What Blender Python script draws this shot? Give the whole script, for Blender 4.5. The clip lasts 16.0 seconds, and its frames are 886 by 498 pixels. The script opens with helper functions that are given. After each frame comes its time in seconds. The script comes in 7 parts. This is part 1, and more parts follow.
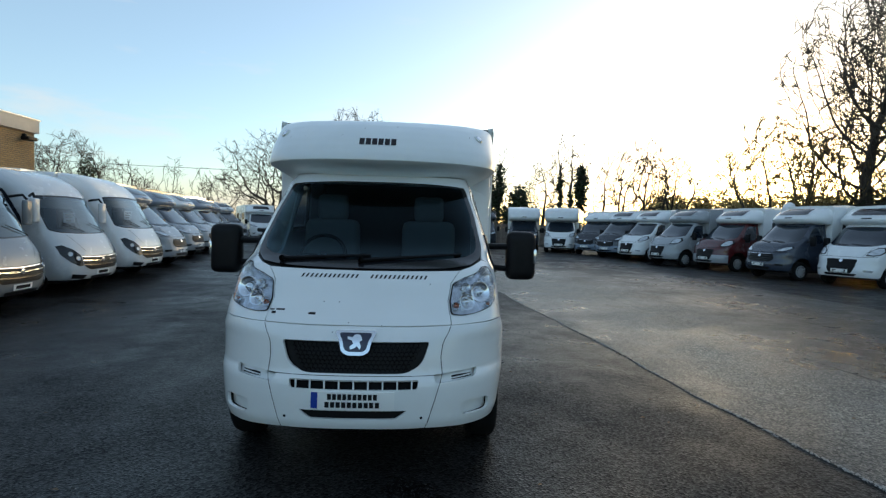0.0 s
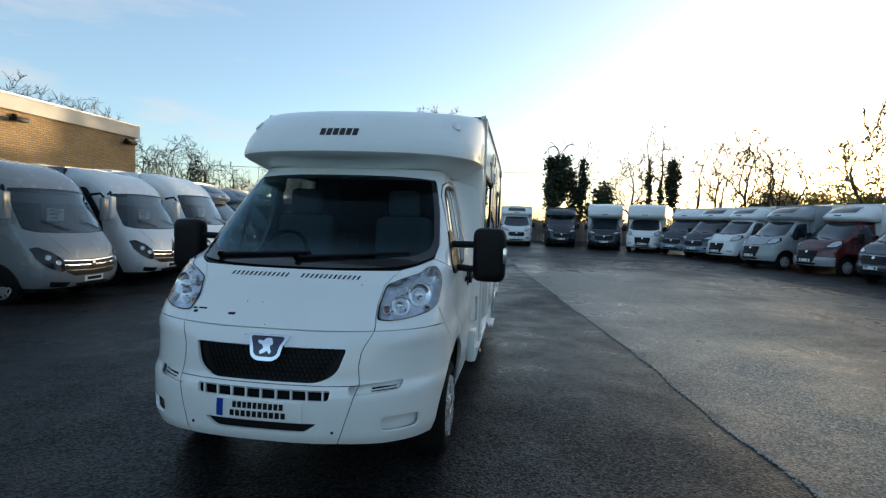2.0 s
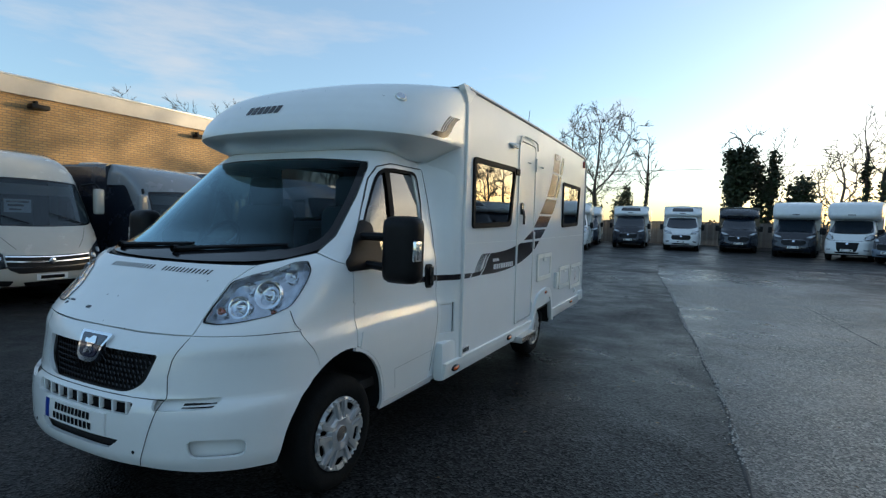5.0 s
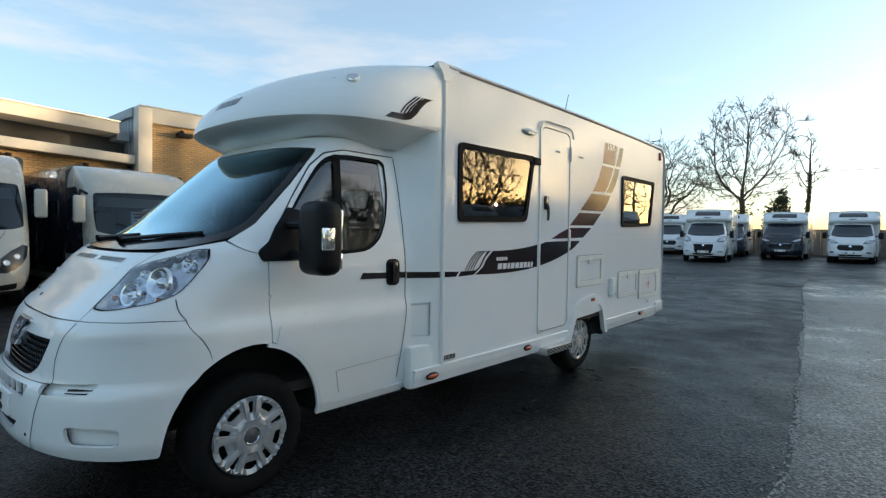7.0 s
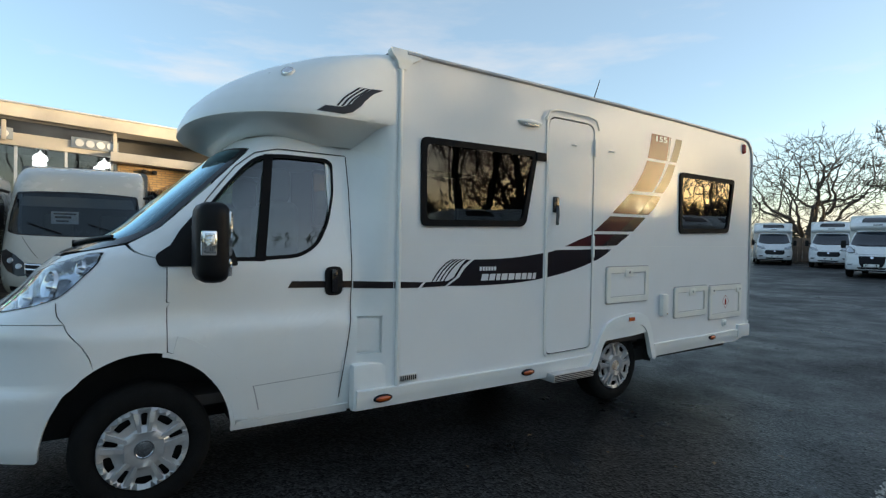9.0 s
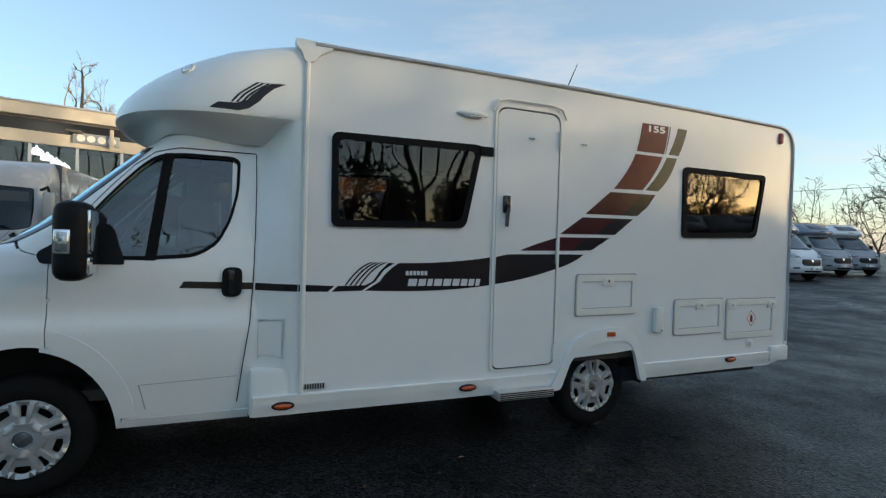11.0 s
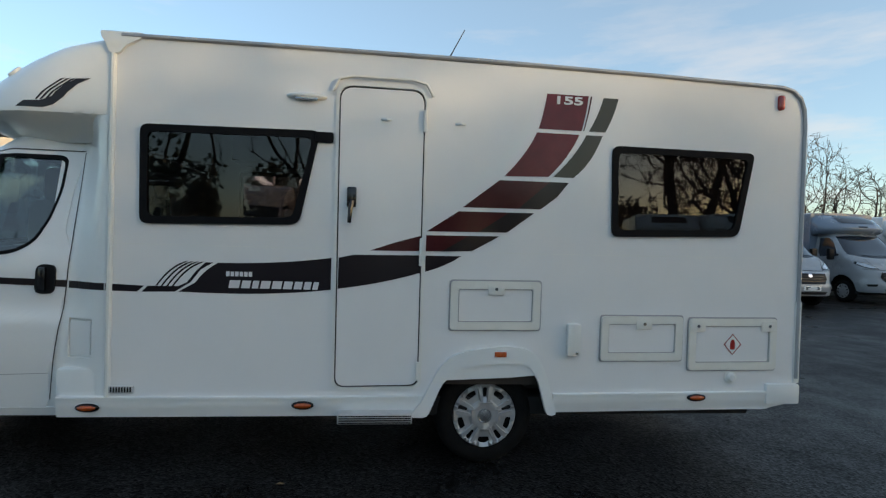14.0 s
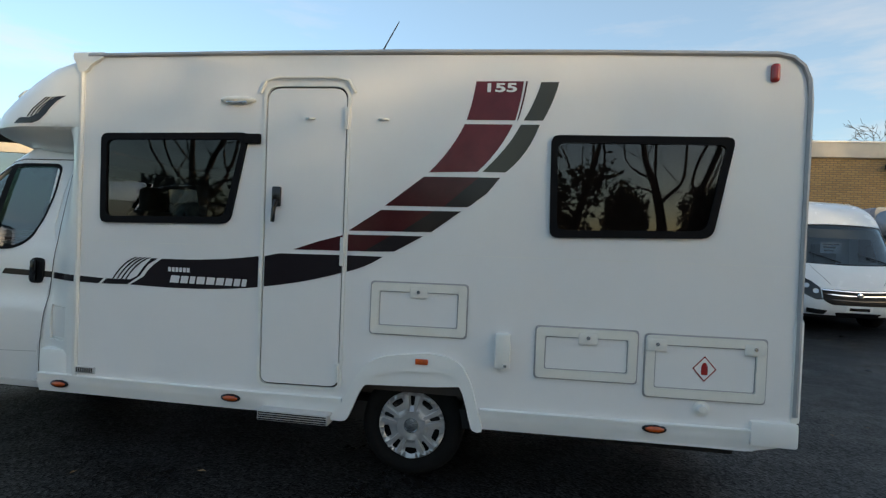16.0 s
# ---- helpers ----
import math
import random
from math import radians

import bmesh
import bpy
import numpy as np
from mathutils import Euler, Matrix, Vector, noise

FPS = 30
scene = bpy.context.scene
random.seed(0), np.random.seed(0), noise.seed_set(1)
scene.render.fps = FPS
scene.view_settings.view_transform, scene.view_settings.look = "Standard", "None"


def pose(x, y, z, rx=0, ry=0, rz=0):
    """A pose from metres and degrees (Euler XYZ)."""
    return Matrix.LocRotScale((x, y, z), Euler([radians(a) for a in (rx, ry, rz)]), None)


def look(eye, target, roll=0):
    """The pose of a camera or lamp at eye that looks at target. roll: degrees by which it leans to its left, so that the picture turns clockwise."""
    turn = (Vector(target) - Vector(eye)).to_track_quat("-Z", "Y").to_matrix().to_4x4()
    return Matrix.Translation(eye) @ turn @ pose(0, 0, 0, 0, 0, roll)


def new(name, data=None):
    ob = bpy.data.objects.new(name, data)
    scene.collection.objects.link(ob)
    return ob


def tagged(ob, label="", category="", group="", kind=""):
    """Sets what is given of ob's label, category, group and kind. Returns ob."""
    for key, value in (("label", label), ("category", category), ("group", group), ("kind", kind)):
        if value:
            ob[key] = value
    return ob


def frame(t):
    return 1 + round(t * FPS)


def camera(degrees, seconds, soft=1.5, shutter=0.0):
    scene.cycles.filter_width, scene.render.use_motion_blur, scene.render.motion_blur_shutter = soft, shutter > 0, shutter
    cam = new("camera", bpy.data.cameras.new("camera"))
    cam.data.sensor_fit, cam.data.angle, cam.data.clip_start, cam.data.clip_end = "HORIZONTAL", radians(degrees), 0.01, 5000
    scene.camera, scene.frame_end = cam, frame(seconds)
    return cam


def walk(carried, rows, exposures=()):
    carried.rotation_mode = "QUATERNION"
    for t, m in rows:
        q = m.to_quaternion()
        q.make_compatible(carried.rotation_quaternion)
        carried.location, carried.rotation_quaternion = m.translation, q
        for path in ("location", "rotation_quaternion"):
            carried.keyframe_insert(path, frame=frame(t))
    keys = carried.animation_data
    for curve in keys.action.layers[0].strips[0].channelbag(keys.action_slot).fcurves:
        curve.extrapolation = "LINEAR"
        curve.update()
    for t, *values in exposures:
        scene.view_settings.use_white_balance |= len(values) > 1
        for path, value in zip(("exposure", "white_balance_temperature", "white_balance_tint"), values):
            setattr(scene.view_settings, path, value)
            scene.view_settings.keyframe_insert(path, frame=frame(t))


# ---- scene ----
import collections

cam = camera(80.5, 16.0, soft=1.3)
PATH = [
    (0, (0.442, -3.208, 1.642), (0.502, -1.210, 1.562), 1.59),
    (0.5, (0.616, -3.103, 1.631), (0.653, -1.105, 1.546), 2.04),
    (1, (0.857, -3.000, 1.652), (0.832, -1.002, 1.563), 1.89),
    (1.5, (1.169, -2.890, 1.654), (1.046, -0.896, 1.560), 1.83),
    (2, (1.443, -2.762, 1.657), (1.162, -0.784, 1.558), 1.78),
    (2.5, (1.695, -2.563, 1.645), (1.277, -0.610, 1.540), 1.99),
    (3, (1.954, -2.400, 1.634), (1.465, -0.464, 1.527), 2.20),
    (3.5, (2.227, -2.205, 1.630), (1.629, -0.299, 1.525), 1.90),
    (4, (2.457, -1.997, 1.608), (1.751, -0.129, 1.503), 1.95),
    (4.5, (2.671, -1.747, 1.615), (1.864, 0.079, 1.508), 1.89),
    (7, (3.667, -0.471, 1.466), (2.335, 1.019, 1.405), 0.99),
    (7.5, (3.816, -0.215, 1.455), (2.364, 1.159, 1.401), 1.11),
    (8, (3.923, 0.099, 1.458), (2.389, 1.381, 1.413), 1.03),
    (10.5, (4.400, 1.629, 1.473), (2.594, 2.487, 1.435), 1.81),
    (11, (4.455, 1.935, 1.498), (2.611, 2.710, 1.459), 1.89),
    (11.5, (4.441, 2.276, 1.497), (2.564, 2.964, 1.462), 1.87),
    (12, (4.469, 2.614, 1.518), (2.565, 3.224, 1.478), 1.85),
    (12.5, (4.495, 2.979, 1.493), (2.562, 3.493, 1.466), 1.83),
    (13, (4.511, 3.306, 1.501), (2.552, 3.709, 1.464), 2.02),
    (13.5, (4.492, 3.693, 1.520), (2.516, 4.002, 1.490), 1.91),
    (14, (4.472, 4.042, 1.493), (2.485, 4.270, 1.470), 1.90),
    (14.5, (4.442, 4.413, 1.501), (2.444, 4.505, 1.481), 1.99),
    (15, (4.392, 4.758, 1.479), (2.392, 4.733, 1.463), 2.09),
    (15.5, (4.334, 5.082, 1.518), (2.340, 4.920, 1.493), 2.28),
    (16, (4.284, 5.398, 1.522), (2.305, 5.107, 1.493), 2.48),
]
walk(cam, [(t, look(eye, target, roll)) for t, eye, target, roll in PATH], exposures=[(0, 1.55, 5950, 4), (3.5, 1.44, 5650, 4), (4.5, 1.42, 5600, 4), (7, 1.79, 6100, 5), (11, 1.56, 6050, 5), (16, 1.6, 6150, 6)])

# ---------------------------------------------------------------- light
SUN_AZ, SUN_EL = radians(36), radians(3.0)   # from +y towards +x
world = bpy.data.worlds.new("sky")
scene.world = world
world.use_nodes = True
wn = world.node_tree
wn.nodes.clear()
sky = wn.nodes.new("ShaderNodeTexSky")
sky.sky_type = "NISHITA"
sky.sun_disc = False
sky.sun_elevation = SUN_EL
sky.sun_rotation = SUN_AZ
sky.air_density, sky.dust_density, sky.ozone_density = 0.75, 1.3, 1.5
wbg = wn.nodes.new("ShaderNodeBackground")
wbg.inputs["Strength"].default_value = 0.15
wout = wn.nodes.new("ShaderNodeOutputWorld")
# thin high haze, and a few faint cloud streaks low in the sky
wtc = wn.nodes.new("ShaderNodeTexCoord")
wmap = wn.nodes.new("ShaderNodeMapping")
wmap.inputs["Scale"].default_value = (2.2, 2.2, 11.0)
wno = wn.nodes.new("ShaderNodeTexNoise")
wno.inputs["Scale"].default_value, wno.inputs["Detail"].default_value, wno.inputs["Roughness"].default_value = 1.3, 6, 0.6
wrp = wn.nodes.new("ShaderNodeMapRange")
wrp.inputs["From Min"].default_value, wrp.inputs["From Max"].default_value = 0.52, 0.70
wrp.inputs["To Max"].default_value = 0.55
wadd = wn.nodes.new("ShaderNodeMixRGB")
wadd.blend_type = "ADD"
wadd.inputs["Fac"].default_value = 1.0
wadd.inputs["Color2"].default_value = (0.45, 0.47, 0.475, 1)
wcl = wn.nodes.new("ShaderNodeMixRGB")
wcl.inputs["Color2"].default_value = (2.2, 1.9, 1.7, 1)
wn.links.new(wtc.outputs["Generated"], wmap.inputs["Vector"])
wn.links.new(wmap.outputs["Vector"], wno.inputs["Vector"])
wn.links.new(wno.outputs["Fac"], wrp.inputs["Value"])
wsep = wn.nodes.new("ShaderNodeSeparateXYZ")
whi = wn.nodes.new("ShaderNodeMapRange")
whi.inputs["From Min"].default_value, whi.inputs["From Max"].default_value = 0.22, 0.5
whi.inputs["To Min"].default_value, whi.inputs["To Max"].default_value = 1.0, 0.0
wmul = wn.nodes.new("ShaderNodeMath")
wmul.operation = "MULTIPLY"
wn.links.new(wtc.outputs["Generated"], wsep.inputs[0])
wn.links.new(wsep.outputs["Z"], whi.inputs["Value"])
wn.links.new(wrp.outputs["Result"], wmul.inputs[0])
wn.links.new(whi.outputs["Result"], wmul.inputs[1])
wn.links.new(wmul.outputs[0], wcl.inputs["Fac"])
wn.links.new(sky.outputs["Color"], wadd.inputs["Color1"])
wn.links.new(wadd.outputs["Color"], wcl.inputs["Color1"])
wn.links.new(wcl.outputs["Color"], wbg.inputs["Color"])
wn.links.new(wbg.outputs["Background"], wout.inputs["Surface"])

sun_data = bpy.data.lights.new("sun", "SUN")
sun_data.energy, sun_data.angle, sun_data.color = 2.2, radians(0.6), (1.0, 0.72, 0.42)
sun = new("sun", sun_data)
sd = Vector((math.sin(SUN_AZ) * math.cos(SUN_EL), math.cos(SUN_AZ) * math.cos(SUN_EL), math.sin(SUN_EL)))
sun.matrix_world = look(sd * 60, (0, 0, 0))


# ---------------------------------------------------------------- materials
def mat(name, color, rough=0.5, metal=0.0, coat=0.0, vary=0.0, scale=4.0, bump=0.0, bscale=60.0, rvary=0.0, spec=0.5, emit=0.0, trans=0.0, rand=0.0):
    m = bpy.data.materials.new(name)
    m.use_nodes = True
    nt = m.node_tree
    b = nt.nodes["Principled BSDF"]
    b.inputs["Base Color"].default_value = (*color, 1)
    b.inputs["Roughness"].default_value = rough
    b.inputs["Metallic"].default_value = metal
    b.inputs["Coat Weight"].default_value = coat
    b.inputs["Coat Roughness"].default_value = 0.04
    b.inputs["Specular IOR Level"].default_value = spec
    b.inputs["Transmission Weight"].default_value = trans
    if emit:
        b.inputs["Emission Color"].default_value = (*color, 1)
        b.inputs["Emission Strength"].default_value = emit
    if vary or rvary or bump or rand:
        tc = nt.nodes.new("ShaderNodeTexCoord")
        n1 = nt.nodes.new("ShaderNodeTexNoise")
        n1.inputs["Scale"].default_value = scale
        n1.inputs["Detail"].default_value = 6
        n1.inputs["Roughness"].default_value = 0.65
        nt.links.new(tc.outputs["Object"], n1.inputs["Vector"])
        if vary or rand:
            ramp = nt.nodes.new("ShaderNodeValToRGB")
            ramp.color_ramp.elements[0].position, ramp.color_ramp.elements[1].position = 0.3, 0.7
            lo, hi = 1 - vary, 1 + vary
            ramp.color_ramp.elements[0].color = (*[max(0, min(1, c * lo)) for c in color], 1)
            ramp.color_ramp.elements[1].color = (*[max(0, min(1, c * hi)) for c in color], 1)
            nt.links.new(n1.outputs["Fac"], ramp.inputs["Fac"])
            src = ramp.outputs["Color"]
            if rand:
                oi = nt.nodes.new("ShaderNodeObjectInfo")
                hsv = nt.nodes.new("ShaderNodeHueSaturation")
                mr = nt.nodes.new("ShaderNodeMapRange")
                mr.inputs["To Min"].default_value, mr.inputs["To Max"].default_value = 1 - rand, 1 + rand
                nt.links.new(oi.outputs["Random"], mr.inputs["Value"])
                nt.links.new(mr.outputs["Result"], hsv.inputs["Value"])
                nt.links.new(src, hsv.inputs["Color"])
                src = hsv.outputs["Color"]
            nt.links.new(src, b.inputs["Base Color"])
        if rvary:
            mr = nt.nodes.new("ShaderNodeMapRange")
            mr.inputs["From Min"].default_value, mr.inputs["From Max"].default_value = 0.3, 0.7
            mr.inputs["To Min"].default_value, mr.inputs["To Max"].default_value = max(0.02, rough - rvary), min(1, rough + rvary)
            nt.links.new(n1.outputs["Fac"], mr.inputs["Value"])
            nt.links.new(mr.outputs["Result"], b.inputs["Roughness"])
        if bump:
            n2 = nt.nodes.new("ShaderNodeTexNoise")
            n2.inputs["Scale"].default_value = bscale
            n2.inputs["Detail"].default_value = 5
            nt.links.new(tc.outputs["Object"], n2.inputs["Vector"])
            bp = nt.nodes.new("ShaderNodeBump")
            bp.inputs["Strength"].default_value = bump
            bp.inputs["Distance"].default_value = 0.01
            nt.links.new(n2.outputs["Fac"], bp.inputs["Height"])
            nt.links.new(bp.outputs["Normal"], b.inputs["Normal"])
    return m


def glass_mat(name, tint, rough=0.02, head_on=0.07, glancing=1.6, film=(1, 1, 1)):
    """Thin pane: tinted see-through, with a gloss that grows towards glancing angles alike from both sides."""
    m = bpy.data.materials.new(name)
    m.use_nodes = True
    nt = m.node_tree
    nt.nodes.clear()
    out = nt.nodes.new("ShaderNodeOutputMaterial")
    mix = nt.nodes.new("ShaderNodeMixShader")
    tr = nt.nodes.new("ShaderNodeBsdfTransparent")
    tr.inputs["Color"].default_value = (*tint, 1)
    gl = nt.nodes.new("ShaderNodeBsdfGlossy")
    gl.inputs["Roughness"].default_value = rough
    gl.inputs["Color"].default_value = (*film, 1)
    lw = nt.nodes.new("ShaderNodeLayerWeight")
    lw.inputs["Blend"].default_value = 0.5
    p5 = nt.nodes.new("ShaderNodeMath")
    p5.operation = "POWER"
    p5.inputs[1].default_value = 5.0
    fac = nt.nodes.new("ShaderNodeMath")   # two faces of the pane reflect
    fac.operation = "MULTIPLY_ADD"
    fac.use_clamp = True
    fac.inputs[1].default_value, fac.inputs[2].default_value = glancing, head_on
    nt.links.new(lw.outputs["Facing"], p5.inputs[0])
    nt.links.new(p5.outputs[0], fac.inputs[0])
    nt.links.new(fac.outputs[0], mix.inputs["Fac"])
    nt.links.new(tr.outputs["BSDF"], mix.inputs[1])
    nt.links.new(gl.outputs["BSDF"], mix.inputs[2])
    nt.links.new(mix.outputs["Shader"], out.inputs["Surface"])
    return m


WHITE = mat("white_paint", (0.78, 0.79, 0.78), 0.22, coat=0.5, vary=0.03, scale=1.5, rvary=0.05)
PANEL = mat("white_panel", (0.76, 0.77, 0.77), 0.13, vary=0.03, scale=0.9, rvary=0.04, bump=0.02, bscale=2.2, spec=0.32)
GRP = mat("grp_white", (0.77, 0.79, 0.78), 0.28, coat=0.3, vary=0.04, scale=2.0)
TRIMW = mat("white_plastic", (0.74, 0.75, 0.72), 0.4, vary=0.05, scale=5)
CREAM = mat("cream_plastic", (0.72, 0.72, 0.67), 0.45, vary=0.05, scale=6)
BLACK = mat("black_plastic", (0.007, 0.007, 0.008), 0.42, vary=0.2, scale=9, bump=0.1, bscale=300, spec=0.15)
BLACKG = mat("gloss_black", (0.008, 0.008, 0.01), 0.12)
DARK = mat("dark_void", (0.006, 0.006, 0.006), 0.8)
RUBBER = mat("tyre_rubber", (0.007, 0.007, 0.007), 0.85, spec=0.15, vary=0.3, scale=14, bump=0.3, bscale=90)
ALLOY = mat("silver_hubcap", (0.46, 0.47, 0.48), 0.3, metal=0.45, vary=0.1, scale=12)
CHROME = mat("chrome", (0.75, 0.76, 0.78), 0.08, metal=1.0)
ALU = mat("aluminium", (0.6, 0.6, 0.6), 0.35, metal=0.5, vary=0.1, scale=8)
LAMPBOWL = mat("lamp_bowl", (0.50, 0.53, 0.57), 0.10, metal=0.95, vary=0.35, scale=30, bump=0.9, bscale=15)
LAMPGLASS = glass_mat("lamp_lens", (0.93, 0.95, 0.97))
RAIL = mat("grey_rail", (0.36, 0.37, 0.38), 0.4, metal=0.2, vary=0.1, scale=8)
GASKET = mat("black_rubber_frame", (0.006, 0.006, 0.007), 0.65, spec=0.1, vary=0.2, scale=12)
# the blue gloss colour puts more of the sky's blue into the windscreens' reflection
SCREEN = glass_mat("windscreen_glass", (0.23, 0.31, 0.38), 0.008, 0.004, 2.3, (0.62, 0.88, 1.0))
ASCREEN = glass_mat("coach_windscreen", (0.28, 0.34, 0.40), 0.010, 0.06, 2.0, (0.85, 0.95, 1.0))
CABGLASS = glass_mat("door_glass", (0.27, 0.35, 0.30), 0.008, 0.12, 1.8)
ACRYL = glass_mat("smoked_acrylic", (0.30, 0.26, 0.25), 0.012, 0.042, 1.7)
AMBER = mat("amber_lens", (0.42, 0.075, 0.012), 0.15, coat=0.5, vary=0.25, scale=40)
REDL = mat("red_lens", (0.3, 0.02, 0.018), 0.15, coat=0.5)
DECAL_K = mat("black_vinyl", (0.016, 0.013, 0.016), 0.14, coat=0.0, spec=0.32)
DECAL_M = mat("maroon_vinyl", (0.11, 0.012, 0.017), 0.14, coat=0.0, spec=0.32, vary=0.15, scale=6)
DECAL_MK = mat("dark_maroon_vinyl", (0.05, 0.009, 0.012), 0.14, coat=0.0, spec=0.32, vary=0.2, scale=6)
DECAL_G = mat("olive_grey_vinyl", (0.05, 0.05, 0.038), 0.14, coat=0.0, spec=0.32)
DECAL_S = mat("silver_vinyl", (0.66, 0.66, 0.67), 0.3)
NAVY = mat("navy_badge", (0.012, 0.014, 0.04), 0.15, coat=0.5)
BLUE = mat("blue_band", (0.01, 0.04, 0.3), 0.3)
PLATEW = mat("plate_white", (0.78, 0.78, 0.76), 0.3)
SEAT = mat("seat_fabric", (0.22, 0.21, 0.18), 0.9, vary=0.08, scale=12, bump=0.3, bscale=250)
# near-black, so the unlit interior's shade sits in the lining colour
UNLIT_LINING = mat("unlit_lining", (0.035, 0.028, 0.024), 0.8, vary=0.15, scale=3)
DASH = mat("dashboard_plastic", (0.025, 0.026, 0.028), 0.6)
UNDER = mat("underbody", (0.012, 0.012, 0.012), 0.85, vary=0.3, scale=6)


# ---------------------------------------------------------------- mesh helpers
def part(name, bm, material, parent=None, label="", smooth=True, keep=False):
    me = bpy.data.meshes.new(name)
    for f in bm.faces:
        f.smooth = smooth
    bm.to_mesh(me)
    bm.free()
    me.materials.append(material)
    ob = new(name, me)
    if parent is not None:
        ob.parent = parent
    if label:
        ob["label"] = label
    if smooth:
        me.set_sharp_from_angle(angle=radians(38))
    return ob


def thing(name, label, category, m=None, group="", kind=""):
    ob = new(name)
    ob.empty_display_size = 0.2
    if m is not None:
        ob.matrix_world = m
    return tagged(ob, label, category, group, kind)


def rounded(pts, r, seg=4):
    """A polygon with rounded corners; r is one radius or one for each corner."""
    out, n = [], len(pts)
    for i in range(n):
        p, a, b = Vector(pts[i]), Vector(pts[i - 1]), Vector(pts[(i + 1) % n])
        rr = r[i] if isinstance(r, (list, tuple)) else r
        da, db = (a - p), (b - p)
        k = min(rr, da.length * 0.49, db.length * 0.49)
        if k < 1e-4:
            out.append((p.x, p.y))
            continue
        pa, pb = p + da.normalized() * k, p + db.normalized() * k
        for j in range(seg + 1):
            t = j / seg
            q = pa * (1 - t) ** 2 + p * 2 * t * (1 - t) + pb * t * t
            out.append((q.x, q.y))
    return out


def fill(outer, holes=(), f=None, du=0.0, dv=0.0, thick=0.0, out=None, bm=None):
    """Fills a 2D polygon with holes, cuts it by a grid, maps it into space by f, faces it away from `out`."""
    b = bmesh.new()
    for loop in (outer, *holes):
        loop = [p for i, p in enumerate(loop) if (Vector(p[:2]) - Vector(loop[i - 1][:2])).length > 2e-4]
        vs = [b.verts.new((p[0], p[1], 0)) for p in loop]
        for i in range(len(vs)):
            b.edges.new((vs[i - 1], vs[i]))
    bmesh.ops.triangle_fill(b, edges=b.edges[:], use_beauty=True, use_dissolve=False, normal=(0, 0, 1))
    for axis, d in ((0, du), (1, dv)):
        if d:
            lo, hi = min(p[axis] for p in outer), max(p[axis] for p in outer)
            k = math.floor(lo / d) + 1
            no = (1, 0, 0) if axis == 0 else (0, 1, 0)
            while k * d < hi:
                co = (k * d, 0, 0) if axis == 0 else (0, k * d, 0)
                bmesh.ops.bisect_plane(b, geom=b.verts[:] + b.edges[:] + b.faces[:], dist=1e-5, plane_co=co, plane_no=no)
                k += 1
    for v in b.verts:
        v.co = Vector(f(v.co.x, v.co.y))
    b.normal_update()
    if out is not None:
        o = Vector(out)
        s = sum(fc.calc_area() * (1 if fc.normal.dot(fc.calc_center_median() - o) > 0 else -1) for fc in b.faces)
        if s < 0:
            bmesh.ops.reverse_faces(b, faces=b.faces[:])
            b.normal_update()
    if thick:
        bmesh.ops.solidify(b, geom=b.faces[:], thickness=thick)
    if bm is None:
        return b
    me = bpy.data.meshes.new("tmp")
    b.to_mesh(me)
    b.free()
    bm.from_mesh(me)
    bpy.data.meshes.remove(me)
    return bm


def add_box(bm, lo, hi, bevel=0.0, m=None, seg=2):
    r = bmesh.ops.create_cube(bm, size=1.0)
    vs = r["verts"]
    c = [(a + b) / 2 for a, b in zip(lo, hi)]
    s = [abs(b - a) for a, b in zip(lo, hi)]
    for v in vs:
        v.co = Vector((c[0] + v.co.x * s[0], c[1] + v.co.y * s[1], c[2] + v.co.z * s[2]))
    if bevel:
        es = list({e for v in vs for e in v.link_edges})
        r2 = bmesh.ops.bevel(bm, geom=es, offset=bevel, segments=seg, affect="EDGES", profile=0.6)
        vs = list(set(v for v in r2["verts"]) | set(v for v in vs if v.is_valid))
    if m is not None:
        bmesh.ops.transform(bm, matrix=m, verts=list({v for v in vs if v.is_valid}))
    return bm


def box(lo, hi, bevel=0.0, m=None, seg=2):
    return add_box(bmesh.new(), lo, hi, bevel, m, seg)


def lathe(bm, prof, seg=24, axis="x", center=(0, 0, 0), closed=False):
    """Turns a profile of (radius, along) round an axis."""
    c = Vector(center)
    rings = []
    for r, a in prof:
        ring = []
        for i in range(seg):
            t = 2 * math.pi * i / seg
            p, q = r * math.cos(t), r * math.sin(t)
            ring.append(bm.verts.new(c + Vector({"x": (a, p, q), "y": (p, a, q), "z": (p, q, a)}[axis])))
        rings.append(ring)
    for k in range(len(rings) - 1):
        for i in range(seg):
            j = (i + 1) % seg
            bm.faces.new((rings[k][i], rings[k][j], rings[k + 1][j], rings[k + 1][i]))
    if closed:
        bm.faces.new(rings[0][::-1])
        bm.faces.new(rings[-1])
    bmesh.ops.recalc_face_normals(bm, faces=bm.faces[:])
    return bm


